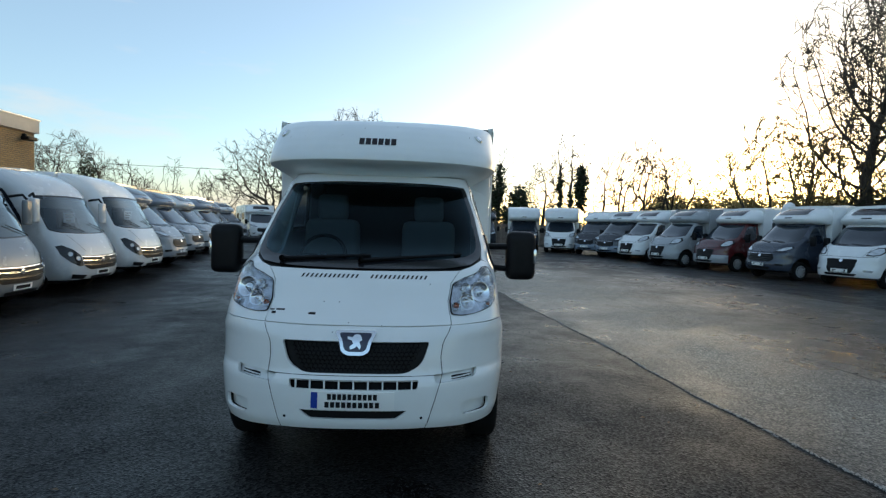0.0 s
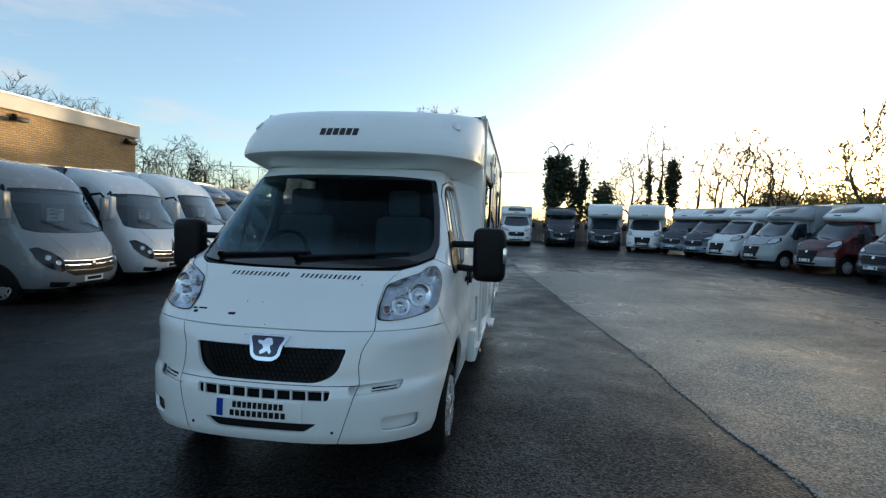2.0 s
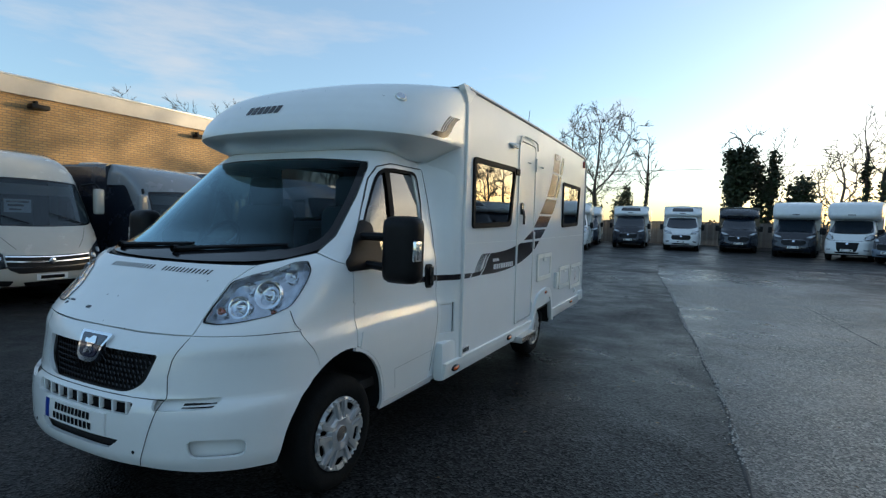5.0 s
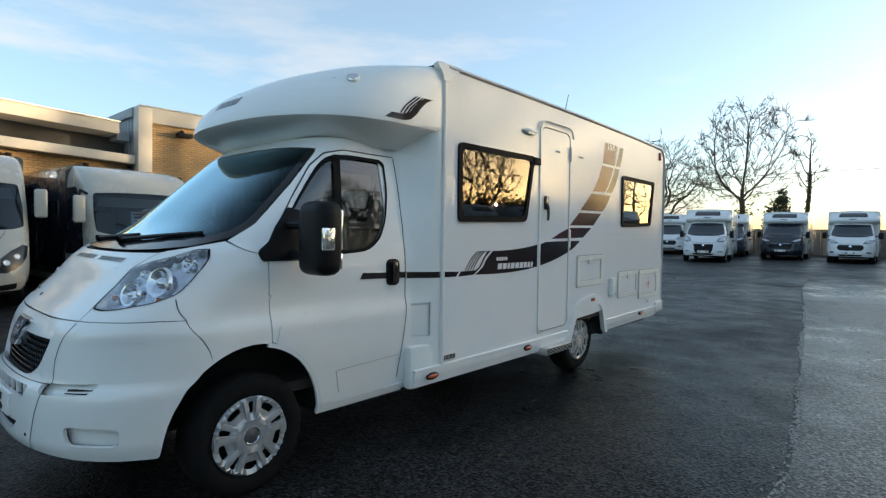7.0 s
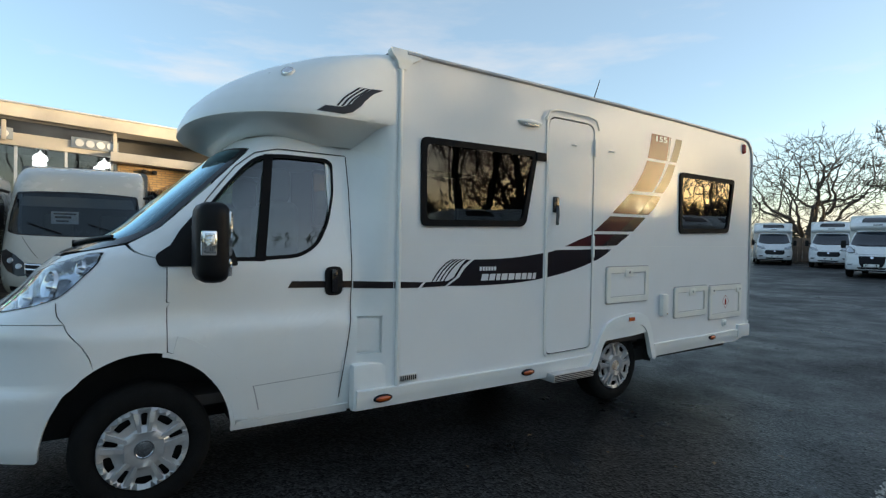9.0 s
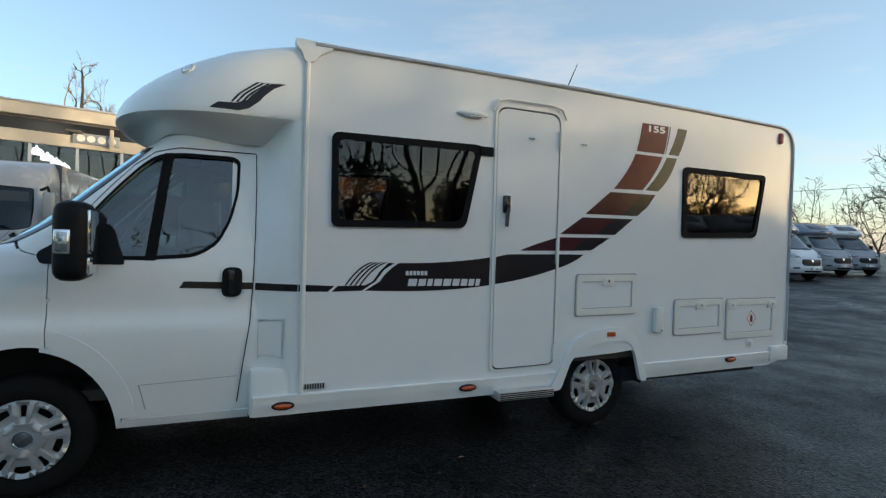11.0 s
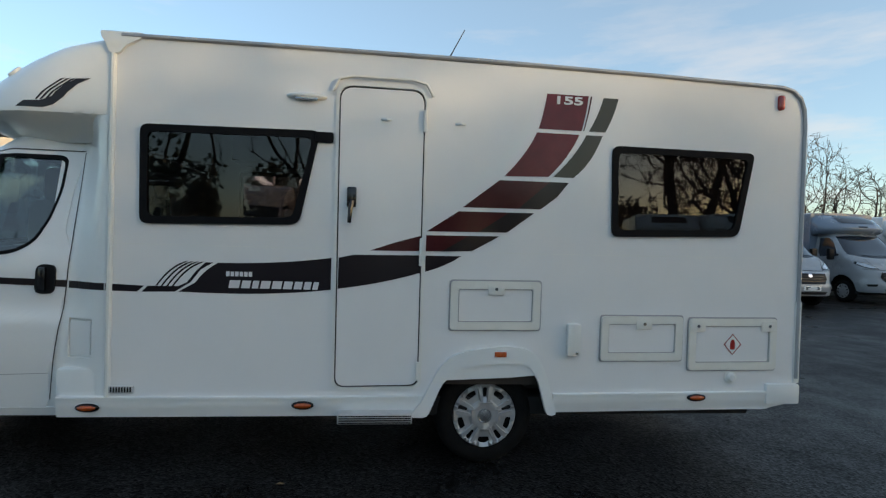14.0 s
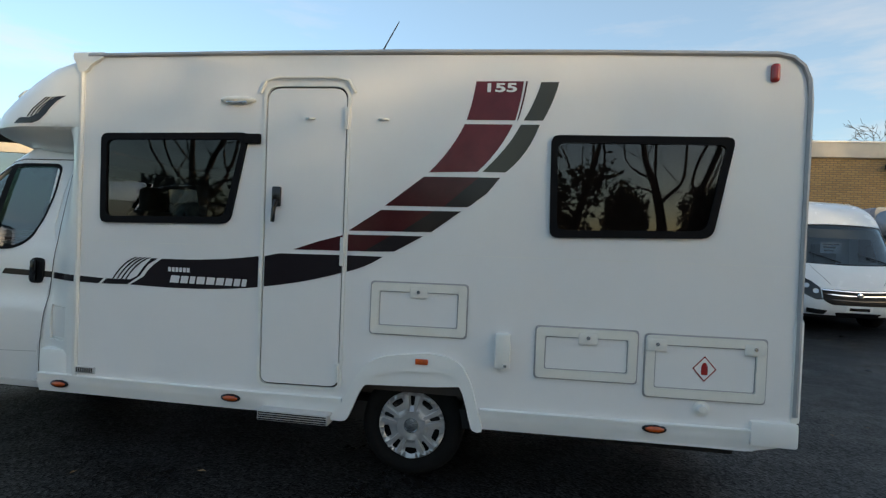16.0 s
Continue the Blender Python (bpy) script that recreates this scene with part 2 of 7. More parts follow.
def tube(bm, pts, r0, r1=None, seg=6, cap=True):
    """A tapering tube along a polyline."""
    r1 = r0 if r1 is None else r1
    pts = [Vector(p) for p in pts]
    n = len(pts)
    rings = []
    ref = Vector((0.31, 0.17, 0.93))
    for i, p in enumerate(pts):
        d = (pts[min(i + 1, n - 1)] - pts[max(i - 1, 0)])
        d = d.normalized() if d.length > 1e-9 else Vector((0, 0, 1))
        if abs(d.dot(ref)) > 0.95:
            ref = Vector((0.9, 0.3, 0.1))
        a = d.cross(ref).normalized()
        b2 = d.cross(a)
        r = r0 + (r1 - r0) * i / max(1, n - 1)
        rings.append([bm.verts.new(p + (a * math.cos(2 * math.pi * k / seg) + b2 * math.sin(2 * math.pi * k / seg)) * r) for k in range(seg)])
    for k in range(n - 1):
        for i in range(seg):
            j = (i + 1) % seg
            bm.faces.new((rings[k][i], rings[k + 1][i], rings[k + 1][j], rings[k][j]))
    if cap and seg > 2:
        bm.faces.new(rings[0])
        bm.faces.new(rings[-1][::-1])
    return bm


def bars(lines, f, material, parent, name="lettering", label=""):
    """Plain bars in place of writing: a list of (u0, u1, v0, v1)."""
    for u0, u1, v0, v1 in lines:
        bm = bmesh.new()
        vs = [bm.verts.new(f(u, v)) for u, v in ((u0, v0), (u1, v0), (u1, v1), (u0, v1))]
        bm.faces.new(vs)
        part(name, bm, material, parent, label, smooth=False)


class Skin:
    """A vehicle's nose as a stack of level slices: rows of (z, front y at the centre, half width, depth of the rounding)."""

    def __init__(self, rows, n=2.5, soft=0.03):
        r = np.array(rows, float)
        self.z = np.linspace(r[0, 0], r[-1, 0], 240)
        step = self.z[1] - self.z[0]
        k = max(1, int(soft / step))
        ker = np.hanning(2 * k + 3)
        ker /= ker.sum()
        self.c = []
        if r.shape[1] < 5:
            r = np.hstack((r, np.full((len(r), 1), n)))
        for j in (1, 2, 3, 4):
            v = np.interp(self.z, r[:, 0], r[:, j])
            pad = len(ker) // 2
            w = np.concatenate((2 * v[0] - v[pad:0:-1], v, 2 * v[-1] - v[-2:-pad - 2:-1]))
            self.c.append(np.convolve(w, ker, "valid"))

    def at(self, z):
        return [float(np.interp(z, self.z, c)) for c in self.c]

    def f(self, u, z, off=0.0):
        yf, w, d, n = self.at(z)
        s, a = (1 if u >= 0 else -1), abs(u)
        e = 2 / n
        if a <= 1:
            th = a * math.pi / 2
            x, y = w * math.sin(th) ** e, yf + d * (1 - max(0.0, math.cos(th)) ** e)
        else:
            x, y = w, yf + d + (a - 1)
        p = Vector((s * x, y, z))
        if off:
            du, dz = 0.004, 0.004
            a1, a2 = self.f(u + du, z), self.f(u - du, z)
            b1, b2 = self.f(u, z + dz), self.f(u, z - dz)
            nrm = (a1 - a2).cross(b1 - b2)
            if nrm.length > 1e-12:
                p = p + nrm.normalized() * off
        return p

    def ux(self, x, z):
        _, w, _, n = self.at(z)
        a = min(1.0, abs(x) / w)
        return math.copysign(math.asin(a ** (n / 2)) / (math.pi / 2), x)

    def uy(self, y, z, s=1):
        yf, w, d, n = self.at(z)
        if y >= yf + d:
            return s * (1 + y - yf - d)
        c = max(0.0, min(1.0, 1 - (y - yf) / d))
        return s * math.acos(c ** (n / 2)) / (math.pi / 2)

    def px(self, pts):
        return [(self.ux(x, z), z) for x, z in pts]

    def py(self, pts, s=1):
        return [(self.uy(y, z, s), z) for y, z in pts]

    def patch(self, outer, holes=(), off=0.0, du=0.05, dv=0.04, thick=0.0, bm=None):
        return fill(outer, holes, lambda u, z: self.f(u, z, off), du, dv, thick, (0, 1.6, 1.0), bm)


def densify(pts, d=0.06):
    out = []
    for i in range(len(pts)):
        a, b = Vector(pts[i]), Vector(pts[(i + 1) % len(pts)])
        k = max(1, int((b - a).length / d))
        out += [tuple(a + (b - a) * j / k) for j in range(k)]
    return out


# ---------------------------------------------------------------- wheels
def wheel(parent, y, side, z=0.335, x=1.0, detail=True, r=0.335, rim=0.215):
    """A wheel under a vehicle; x is the outer face, side +1 or -1."""
    w = new("wheel")
    w.parent = parent
    w.location = (side * x, y, z)
    if side < 0:
        w.rotation_euler = (0, 0, math.pi)
    bm = bmesh.new()
    seg = 40 if detail else 18
    lathe(bm, [(rim - 0.01, -0.20), (r - 0.05, -0.22), (r - 0.012, -0.2), (r, -0.17), (r, -0.05), (r - 0.012, -0.02), (r - 0.04, 0.0), (rim + 0.03, 0.0), (rim, -0.02)], seg)
    part("tyre", bm, RUBBER, w)
    bm = bmesh.new()
    lathe(bm, [(0.0, -0.06), (rim, -0.06)], seg)
    part("wheel_well", bm, BLACK, w)
    # hubcap: a dished disc with five openings, five pairs of raised spokes, a hub and a rim
    holes = []
    for k in range(5):
        a = 2 * math.pi * k / 5 + math.pi / 2
        for a0, a1, r0, r1 in ((a - .09, a + .09, .125, rim - .028), (a + .40, a + .86, .15, rim - .032)):
            p = [(rr * math.cos(t), rr * math.sin(t)) for rr, t in ((r0, a0), (r0, a1), (r1, a1), (r1 + .004, (a0 + a1) / 2), (r1, a0))]
            holes.append(rounded(p, .008, 2) if detail else p)
    disc = [(rim * math.cos(2 * math.pi * i / seg), rim * math.sin(2 * math.pi * i / seg)) for i in range(seg)]

    def dish(u, v):
        q = math.hypot(u, v)
        return (float(np.interp(q, [0, .07, .075, .098, .108, .17, rim - .024, rim - .018, rim - .004, rim], [.004, .004, .014, .014, -.004, -.008, -.004, .010, .008, -.014])), u, v)
    bm = fill(disc, holes, dish, .03 if detail else .09, .03 if detail else .09, .012 if detail else 0, (-1, 0, 0))
    cap = part("hubcap", bm, ALLOY, w)
    for k in range(5):
        for da in (-.20, .20):
            a = 2 * math.pi * k / 5 + math.pi / 2
            e, t = Vector((0, math.cos(a), math.sin(a))), Vector((0, -math.sin(a), math.cos(a)))
            bm = bmesh.new()
            lo, hi = [], []
            for rr, wd, hh in ((.09, .012, .012), (.14, .014, .013), (rim - .022, .017, .006)):
                c = e * rr + t * (rr * .17 * (1 if da > 0 else -1) + (.006 if da > 0 else -.006))
                lo.append([bm.verts.new(c + t * wd * q + Vector((-.012, 0, 0))) for q in (-1, 1)])
                hi.append([bm.verts.new(c + t * wd * q * .8 + Vector((hh, 0, 0))) for q in (-1, 1)])
            for i in range(2):
                bm.faces.new((hi[i][0], hi[i + 1][0], hi[i + 1][1], hi[i][1]))
                for q in (0, 1):
                    bm.faces.new((lo[i][q], lo[i + 1][q], hi[i + 1][q], hi[i][q]))
            bmesh.ops.recalc_face_normals(bm, faces=bm.faces[:])
            part("spoke", bm, ALLOY, cap, smooth=False)
    if detail:
        bm = bmesh.new()
        lathe(bm, [(0.05, 0.003), (0.048, 0.009), (0.043, 0.009), (0.041, 0.006), (.02, .008), (0, .009)], 20)
        part("hub_emblem", bm, CHROME, w)

    return w


# ---------------------------------------------------------------- the parked motorhome
CAB_ROWS = [(.24, .16, .90, .55), (.30, .08, .96, .70), (.40, .03, 1.0, .78), (.55, .028, 1.018, .8), (.635, .036, 1.028, .8), (.672, .05, 1.032, .8), (.70, .084, 1.034, .8),
            (.80, .098, 1.038, .8), (.90, .13, 1.038, .80, 2.7), (.94, .155, 1.034, .79, 3.0), (.99, .20, 1.014, .765, 3.4), (1.05, .28, 1.006, .74, 4.0), (1.15, .385, 1.003, .74, 4.2),
            (1.25, .46, .997, .74, 4.2), (1.34, .56, .985, .74, 4.2), (1.40, .70, .97, .62, 3.4), (1.50, .86, .955, .5, 3.3), (1.75, 1.13, .90, .44, 3.4),
            (2.0, 1.40, .84, .40, 3.4), (2.1, 1.52, .80, .4, 3.4)]
CAB_ROWS = [(*r, 2.5)[:5] for r in CAB_ROWS]
CAB = Skin(CAB_ROWS, soft=.018)
POD_ROWS = [(2.05, 1.66, .84, .6), (2.09, 1.50, .91, .66), (2.13, 1.37, .975, .74), (2.165, 1.28, 1.03, .80), (2.185, 1.24, 1.068, .84), (2.20, 1.228, 1.091, .86), (2.25, 1.235, 1.0945, .88), (2.32, 1.27, 1.0945, .9),
            (2.40, 1.34, 1.0945, .93), (2.48, 1.44, 1.0945, .93), (2.55, 1.56, 1.0935, .86), (2.62, 1.74, 1.086, .7), (2.67, 2.0, 1.068, .5), (2.70, 2.33, 1.05, .3), (2.712, 2.42, 1.03, .3)]
POD = Skin(POD_ROWS, soft=.012)
XS = 1.09      # half width of the living quarters
ARCH_F, ARCH_R = 0.96, 4.76


def arc_pts(cy, cz, ry, rz, a0, a1, n=14):
    return [(cy + ry * math.cos(a0 + (a1 - a0) * i / n), cz + rz * math.sin(a0 + (a1 - a0) * i / n)) for i in range(n + 1)]


def hero():
    mh = thing("motorhome", "white low-profile motorhome with black and maroon side graphics", "motorhome")
    # --- cab panels -----------------------------------------------------
    screen = [(-.76, 2.0), (-.4, 2.025), (0, 2.03), (.4, 2.025), (.76, 2.0), (.83, 1.75), (.873, 1.5), (.86, 1.415), (.77, 1.37), (.6, 1.35), (0, 1.335), (-.6, 1.35), (-.77, 1.37), (-.86, 1.415), (-.873, 1.5), (-.83, 1.75)]
    screen_u = rounded(CAB.px(screen), 0.03, 3)
    grille = rounded([(-.475, .90), (.475, .90), (.43, .76), (.33, .705), (-.33, .705), (-.43, .76)], [.02, .02, .05, .08, .08, .05], 4)
    slots = rounded([(-.41, .672), (.41, .672), (.40, .615), (-.40, .615)], .012, 2)
    low = rounded([(-.345, .485), (.345, .485), (.27, .432), (-.27, .432)], .02, 3)
    fog_hole = [[(s * .50, .695), (s * .80, .715), (s * .78, .665), (s * .52, .645)] for s in (1, -1)]
    lowfog = [rounded([(s * .68, .515), (s * .89, .505), (s * .885, .415), (s * .70, .42)], [.06, .03, .03, .03], 3) for s in (1, -1)]
    lamp = {}
    for s in (1, -1):
        lamp[s] = rounded(CAB.px([(s * .622, 1.058), (s * .612, 1.14), (s * .635, 1.25), (s * .724, 1.288), (s * .807, 1.315), (s * .848, 1.35), (s * .892, 1.354), (s * .93, 1.315), (s * .945, 1.26), (s * .946, 1.196), (s * .94, 1.135), (s * .90, 1.097), (s * .78, 1.064), (s * .70, 1.054)]), .02, 3)
    # bumper from the lower edge to the bonnet line, with the wheel arch cut out
    def bump_edge(s):
        arch = arc_pts(ARCH_F, .335, .45, .51, math.radians(188), math.radians(120), 8)
        e = [(CAB.uy(y, z, s), z) for y, z in [(.50, .33)] + [(y, z) for y, z in arch if z > .33]]
        return e
    def top_line(s):
        return [(CAB.uy(.612, 1.006, s), 1.006), (CAB.ux(s * .95, 1.008), 1.008), (CAB.ux(s * .80, 1.003), 1.003), (CAB.ux(s * .62, .996), .996)]
    right, left = bump_edge(1), bump_edge(-1)
    outer = [(CAB.ux(x, z), z) for x, z in [(-.7, .345), (-.45, .362), (0, .365), (.45, .362), (.7, .345)]] + [(CAB.uy(.42, .335, 1), .335)] + right \
        + [(CAB.uy(.715, .84, 1), .84)] + top_line(1) + [(CAB.ux(x, .985), .985) for x in (.3, 0, -.3)] + top_line(-1)[::-1] + [(CAB.uy(.715, .84, -1), .84)] + left[::-1] + [(CAB.uy(.42, .335, -1), .335)]
    holes = [densify(CAB.px(h), .05) for h in (grille, slots, low)]
    holes += [densify(CAB.px(rounded(h, .015, 2)), .05) for h in fog_hole] + [densify(CAB.px(h), .05) for h in lowfog]
    part("front_bumper", CAB.patch(densify(outer, .05), holes, du=.04, dv=.03, thick=.02), WHITE, mh)
    # inset surfaces behind the bumper openings
    mesh_bm = CAB.patch(densify(CAB.px(rounded([(-.49, .915), (.49, .915), (.44, .75), (.33, .69), (-.33, .69), (-.44, .75)], .03)), .05), off=-.035, du=.05, dv=.04)
    grl = part("grille", mesh_bm, BLACK, mh, "black honeycomb grille")
    bm = bmesh.new()
    for i in range(-15, 16):
        for j in range(7):
            x, z = i * .03 + (.015 if j % 2 else 0), .72 + j * .027
            if abs(x) < .33 + (z - .70) * .6 and z < .885:
                c = CAB.f(CAB.ux(x, z), z, -.03)
                for k in range(6):
                    a, b2 = math.pi / 3 * k, math.pi / 3 * (k + 1)
                    v = [bm.verts.new(c + Vector((r2 * math.cos(t), dy, r2 * math.sin(t)))) for r2, t, dy in ((.0165, a, 0), (.0165, b2, 0), (.0135, b2, -.006), (.0135, a, -.006))]
                    bm.faces.new(v)
    part("honeycomb", bm, BLACKG, grl, smooth=False)
    bm = CAB.patch(densify(CAB.px([(-.43, .685), (.43, .685), (.42, .605), (-.42, .605)]), .05), off=-.05, du=.05, dv=.04)
    sl = part("air_intake", bm, GASKET, mh, "black air intake with white bars")
    for i in range(-4, 5):
        x = i * .092
        bm = bmesh.new()
        c = CAB.f(CAB.ux(x, .643), .643, -.012)
        add_box(bm, (c.x - .005, c.y - .002, .612), (c.x + .005, c.y + .02, .675), .002)
        part("slot_bar", bm, WHITE, sl)
    part("lower_intake", CAB.patch(densify(CAB.px([(-.36, .495), (.36, .495), (.29, .42), (-.29, .42)]), .05), off=-.03, du=.05, dv=.04), BLACK, mh)
    for s in (1, -1):
        b2 = CAB.patch(densify(CAB.px([(s * .48, .705), (s * .82, .725), (s * .80, .655), (s * .5, .635)]), .04), off=-.04, du=.04, dv=.03)
        fv = part("fog_recess", b2, WHITE, mh)
        for k in range(3):
            z = .675 + .013 * k
            b3 = CAB.patch(densify(CAB.px([(s * .635, z), (s * .775, z + .006), (s * .775, z + .013), (s * .635, z + .007)]), .04), off=-.037, du=.04, dv=.03)
            part("vent_slit", b3, DARK, fv)
        part("fog_lamp_recess", CAB.patch(densify(CAB.px(rounded([(s * .66, .53), (s * .91, .52), (s * .90, .40), (s * .69, .405)], .02)), .04), off=-.045, du=.04, dv=.03), WHITE, mh)
        bm = bmesh.new()
        c = CAB.f(CAB.ux(s * .43, .435), .435, .0)
        lathe(bm, [(0.0, c.y - .002), (.009, c.y - .002), (.009, c.y + .01)], 10, "y", (c.x, 0, c.z))
        part("tow_eye_cap", bm, BLACK, mh)
    # seam lines down the bumper
    for s in (1, -1):
        ln = [(s * .612, .99), (s * .56, .70), (s * .455, .365)]
        a = [(CAB.ux(x + w, z), z) for w in (-.0022,) for x, z in ln]
        b2 = [(CAB.ux(x + w, z), z) for w in (.0022,) for x, z in ln][::-1]
        part("bumper_seam", CAB.patch(densify(a + b2, .05), off=.0012, dv=.04), DARK, mh)
    a = densify(CAB.px([(-.555, .690), (.555, .690), (.555, .6935), (-.555, .6935)]), .05)
    part("bumper_seam", CAB.patch(a, off=.0012, du=.04), DARK, mh)
    # badge
    bd = part("badge", CAB.patch(densify(CAB.px(rounded([(-.135, .955), (.135, .955), (.085, .835), (.05, .815), (-.05, .815), (-.085, .835)], .02)), .03), off=.018, du=.03, dv=.03, thick=.05), CHROME, mh, "chrome-rimmed dark blue maker's badge")
    part("badge_field", CAB.patch(densify(CAB.px(rounded([(-.105, .943), (.105, .943), (.068, .85), (.045, .837), (-.045, .837), (-.068, .85)], .015)), .03), off=.0205, du=.03, dv=.03), NAVY, bd)
    bm = CAB.patch(densify(CAB.px(rounded([(-.03, .85), (-.005, .858), (.012, .872), (.03, .85), (.038, .868), (.026, .895), (.045, .905), (.03, .932), (.0, .934), (-.02, .918), (-.052, .922), (-.05, .908), (-.022, .9), (-.012, .885), (-.034, .868)], .004)), .03), off=.0245, du=.03, dv=.03, thick=.003)
    part("badge_emblem", bm, CHROME, bd)
    # number plate
    pl = part("number_plate", CAB.patch(densify(CAB.px([(-.26, .604), (.26, .604), (.26, .497), (-.26, .497)]), .05), off=.012, du=.05, dv=.04, thick=.012), PLATEW, mh, "white number plate with two rows of dark bars")
    part("plate_band", CAB.patch(densify(CAB.px([(-.257, .6), (-.215, .6), (-.215, .501), (-.257, .501)]), .05), off=.0135, du=.05, dv=.04), BLUE, pl)
    rows = [(-.155 + i * .0315, -.155 + i * .0315 + .024, .557, .592) for i in range(10)] + [(-.17 + i * .0345, -.17 + i * .0345 + .026, .509, .544) for i in range(10)]
    bars(rows, lambda x, z: CAB.f(CAB.ux(x, z), z, .0142), BLACKG, pl, "plate_bar")
    # bonnet
    bon = [(-.612, 1.0), (-.3, .992), (0, .99), (.3, .992), (.612, 1.0), (.602, 1.06), (.592, 1.14), (.614, 1.25), (.652, 1.30), (.685, 1.333), (.4, 1.325), (0, 1.32), (-.4, 1.325), (-.685, 1.333), (-.652, 1.30), (-.614, 1.25), (-.592, 1.14), (-.602, 1.06)]
    bn = part("bonnet", CAB.patch(densify(CAB.px(bon), .05), off=.002, du=.05, dv=.025, thick=.02), WHITE, mh)
    for x0 in (-.44, .045):
        for i in range(13):
            x = x0 + i * .0315
            lean = .012
            b2 = CAB.patch(CAB.px([(x, 1.272), (x + .013, 1.272), (x + .013 + lean, 1.296), (x + lean, 1.296)]), off=.0035)
            part("vent_slit", b2, DARK, bn)
    bars([(-.60, -.57, 1.062, 1.07), (-.56, -.50, 1.063, 1.072), (-.585, -.29, 1.042, 1.056)], lambda x, z: CAB.f(CAB.ux(x, z), z, .0035), DECAL_K, bn, "model_mark")
    # specks of dirt on the bonnet and along the pod's upper edge
    rs = random.Random(23)
    for k in range(16):
        on_pod = k % 3 != 0
        x, z, w = rs.uniform(-.85, .85), rs.uniform(2.40, 2.60) if on_pod else rs.uniform(.93, 1.26), rs.uniform(.002, .0045)
        sk = POD if on_pod else CAB
        if not on_pod:
            x *= .65
        bmk = sk.patch(sk.px([(x - w, z - w * .5), (x + w * .4, z - w), (x + w, z + w * .4), (x - w * .3, z + w)]), off=.0042)
        part("dirt_speck", bmk, UNDER, mh)
    # scuttle under the windscreen
    sc = [(-.90, 1.40), (-.7, 1.35), (-.4, 1.338), (0, 1.332), (.4, 1.338), (.7, 1.35), (.90, 1.40), (.9, 1.44), (.7, 1.385), (0, 1.37), (-.7, 1.385), (-.9, 1.44)]
    part("scuttle", CAB.patch(densify(CAB.px(sc), .05), off=-.012, du=.05, dv=.03), BLACK, mh)
    # windscreen with its dark border
    inner = [(x * .955, 1.335 + (z - 1.335) * .905 + .055) for x, z in screen]
    inner_u = rounded(CAB.px(inner), .03, 3)
    ws = part("windscreen", CAB.patch(densify(inner_u, .05), off=.001, du=.05, dv=.04), SCREEN, mh, "tinted curved windscreen")
    ws.visible_shadow = False
    part("windscreen_border", CAB.patch(densify(screen_u, .05), [densify(inner_u, .05)], off=.002, du=.05, dv=.04), BLACKG, ws)
    # wipers
    for x0, x1, zt in ((-.04, .70, 1.435), (-.62, .02, 1.415)):
        bm = bmesh.new()
        zs = [(t, 1.375 + (zt - 1.375) * t) for t in (0, .2, .4, .6, .8, 1)]
        P = [CAB.f(CAB.ux(x0 + (x1 - x0) * t, z), z, .018 - .006 * t) for t, z in zs]
        tube(bm, P, .016, .010, 6)
        lathe(bm, [(.022, -.02), (.022, .012), (.014, .02), (0, .02)], 10, "y", tuple(P[0]))
        part("wiper", bm, BLACK, mh)
    # wings, pillars and header: the remaining skin on each side
    dw = rounded([(1.16, 1.46), (1.30, 1.66), (1.47, 1.87), (1.56, 1.945), (1.70, 1.965), (1.98, 1.965), (2.02, 1.94), (2.015, 1.75), (1.97, 1.56), (1.90, 1.42), (1.78, 1.345), (1.5, 1.325), (1.25, 1.325)], [.01, .02, .05, .05, .04, .06, .04, .05, .05, .06, .06, .03, .02], 3)
    for s in (1, -1):
        U = lambda pts: [(CAB.uy(y, z, s), z) for y, z in pts]
        arch = [(y, z) for y, z in arc_pts(ARCH_F, .335, .45, .51, math.radians(120), math.radians(77.6), 6)]
        # front wing: from the lamp back to the door
        wing = [(CAB.ux(s * .618, 1.0), 1.0), (CAB.ux(s * .80, 1.007), 1.007), (CAB.ux(s * .95, 1.012), 1.012)] + U([(.617, 1.009), (.720, .842)]) + U(arch) + U([*[(1.055, .905 + .0275 * i) for i in range(15)], (1.05, 1.322), (1.008, 1.334)]) + [(CAB.ux(s * .865, 1.40), 1.40), (CAB.ux(s * .775, 1.36), 1.36), (CAB.ux(s * .72, 1.345), 1.345), (CAB.ux(s * .69, 1.336), 1.336), (CAB.ux(s * .657, 1.30), 1.30), (CAB.ux(s * .619, 1.25), 1.25), (CAB.ux(s * .597, 1.14), 1.14), (CAB.ux(s * .607, 1.06), 1.06)]
        part("front_wing", CAB.patch(densify(wing, .04), [densify(lamp[s], .04)], du=.04, dv=.03, thick=.015), WHITE, mh)
        # headlamp: recessed bowl, reflectors, clear lens
        hl = part("headlight", CAB.patch(densify(lamp[s], .04), off=.003, du=.04, dv=.04), LAMPGLASS, mh, "clear headlamp with chrome reflectors")
        hl.visible_shadow = False
        cx = sum(p[0] for p in lamp[s]) / len(lamp[s])
        cz = sum(p[1] for p in lamp[s]) / len(lamp[s])
        rim = [(cx + (u - cx) * 1.035, cz + (z - cz) * 1.035) for u, z in lamp[s]]
        small = [(cx + (u - cx) * .97, cz + (z - cz) * .97) for u, z in lamp[s]]
        bm = CAB.patch(densify(small, .04), off=-.045, du=.04, dv=.04)
        ra = [bm.verts.new(CAB.f(u, z, .001)) for u, z in lamp[s]]
        rb = [bm.verts.new(CAB.f(u, z, -.045)) for u, z in small]
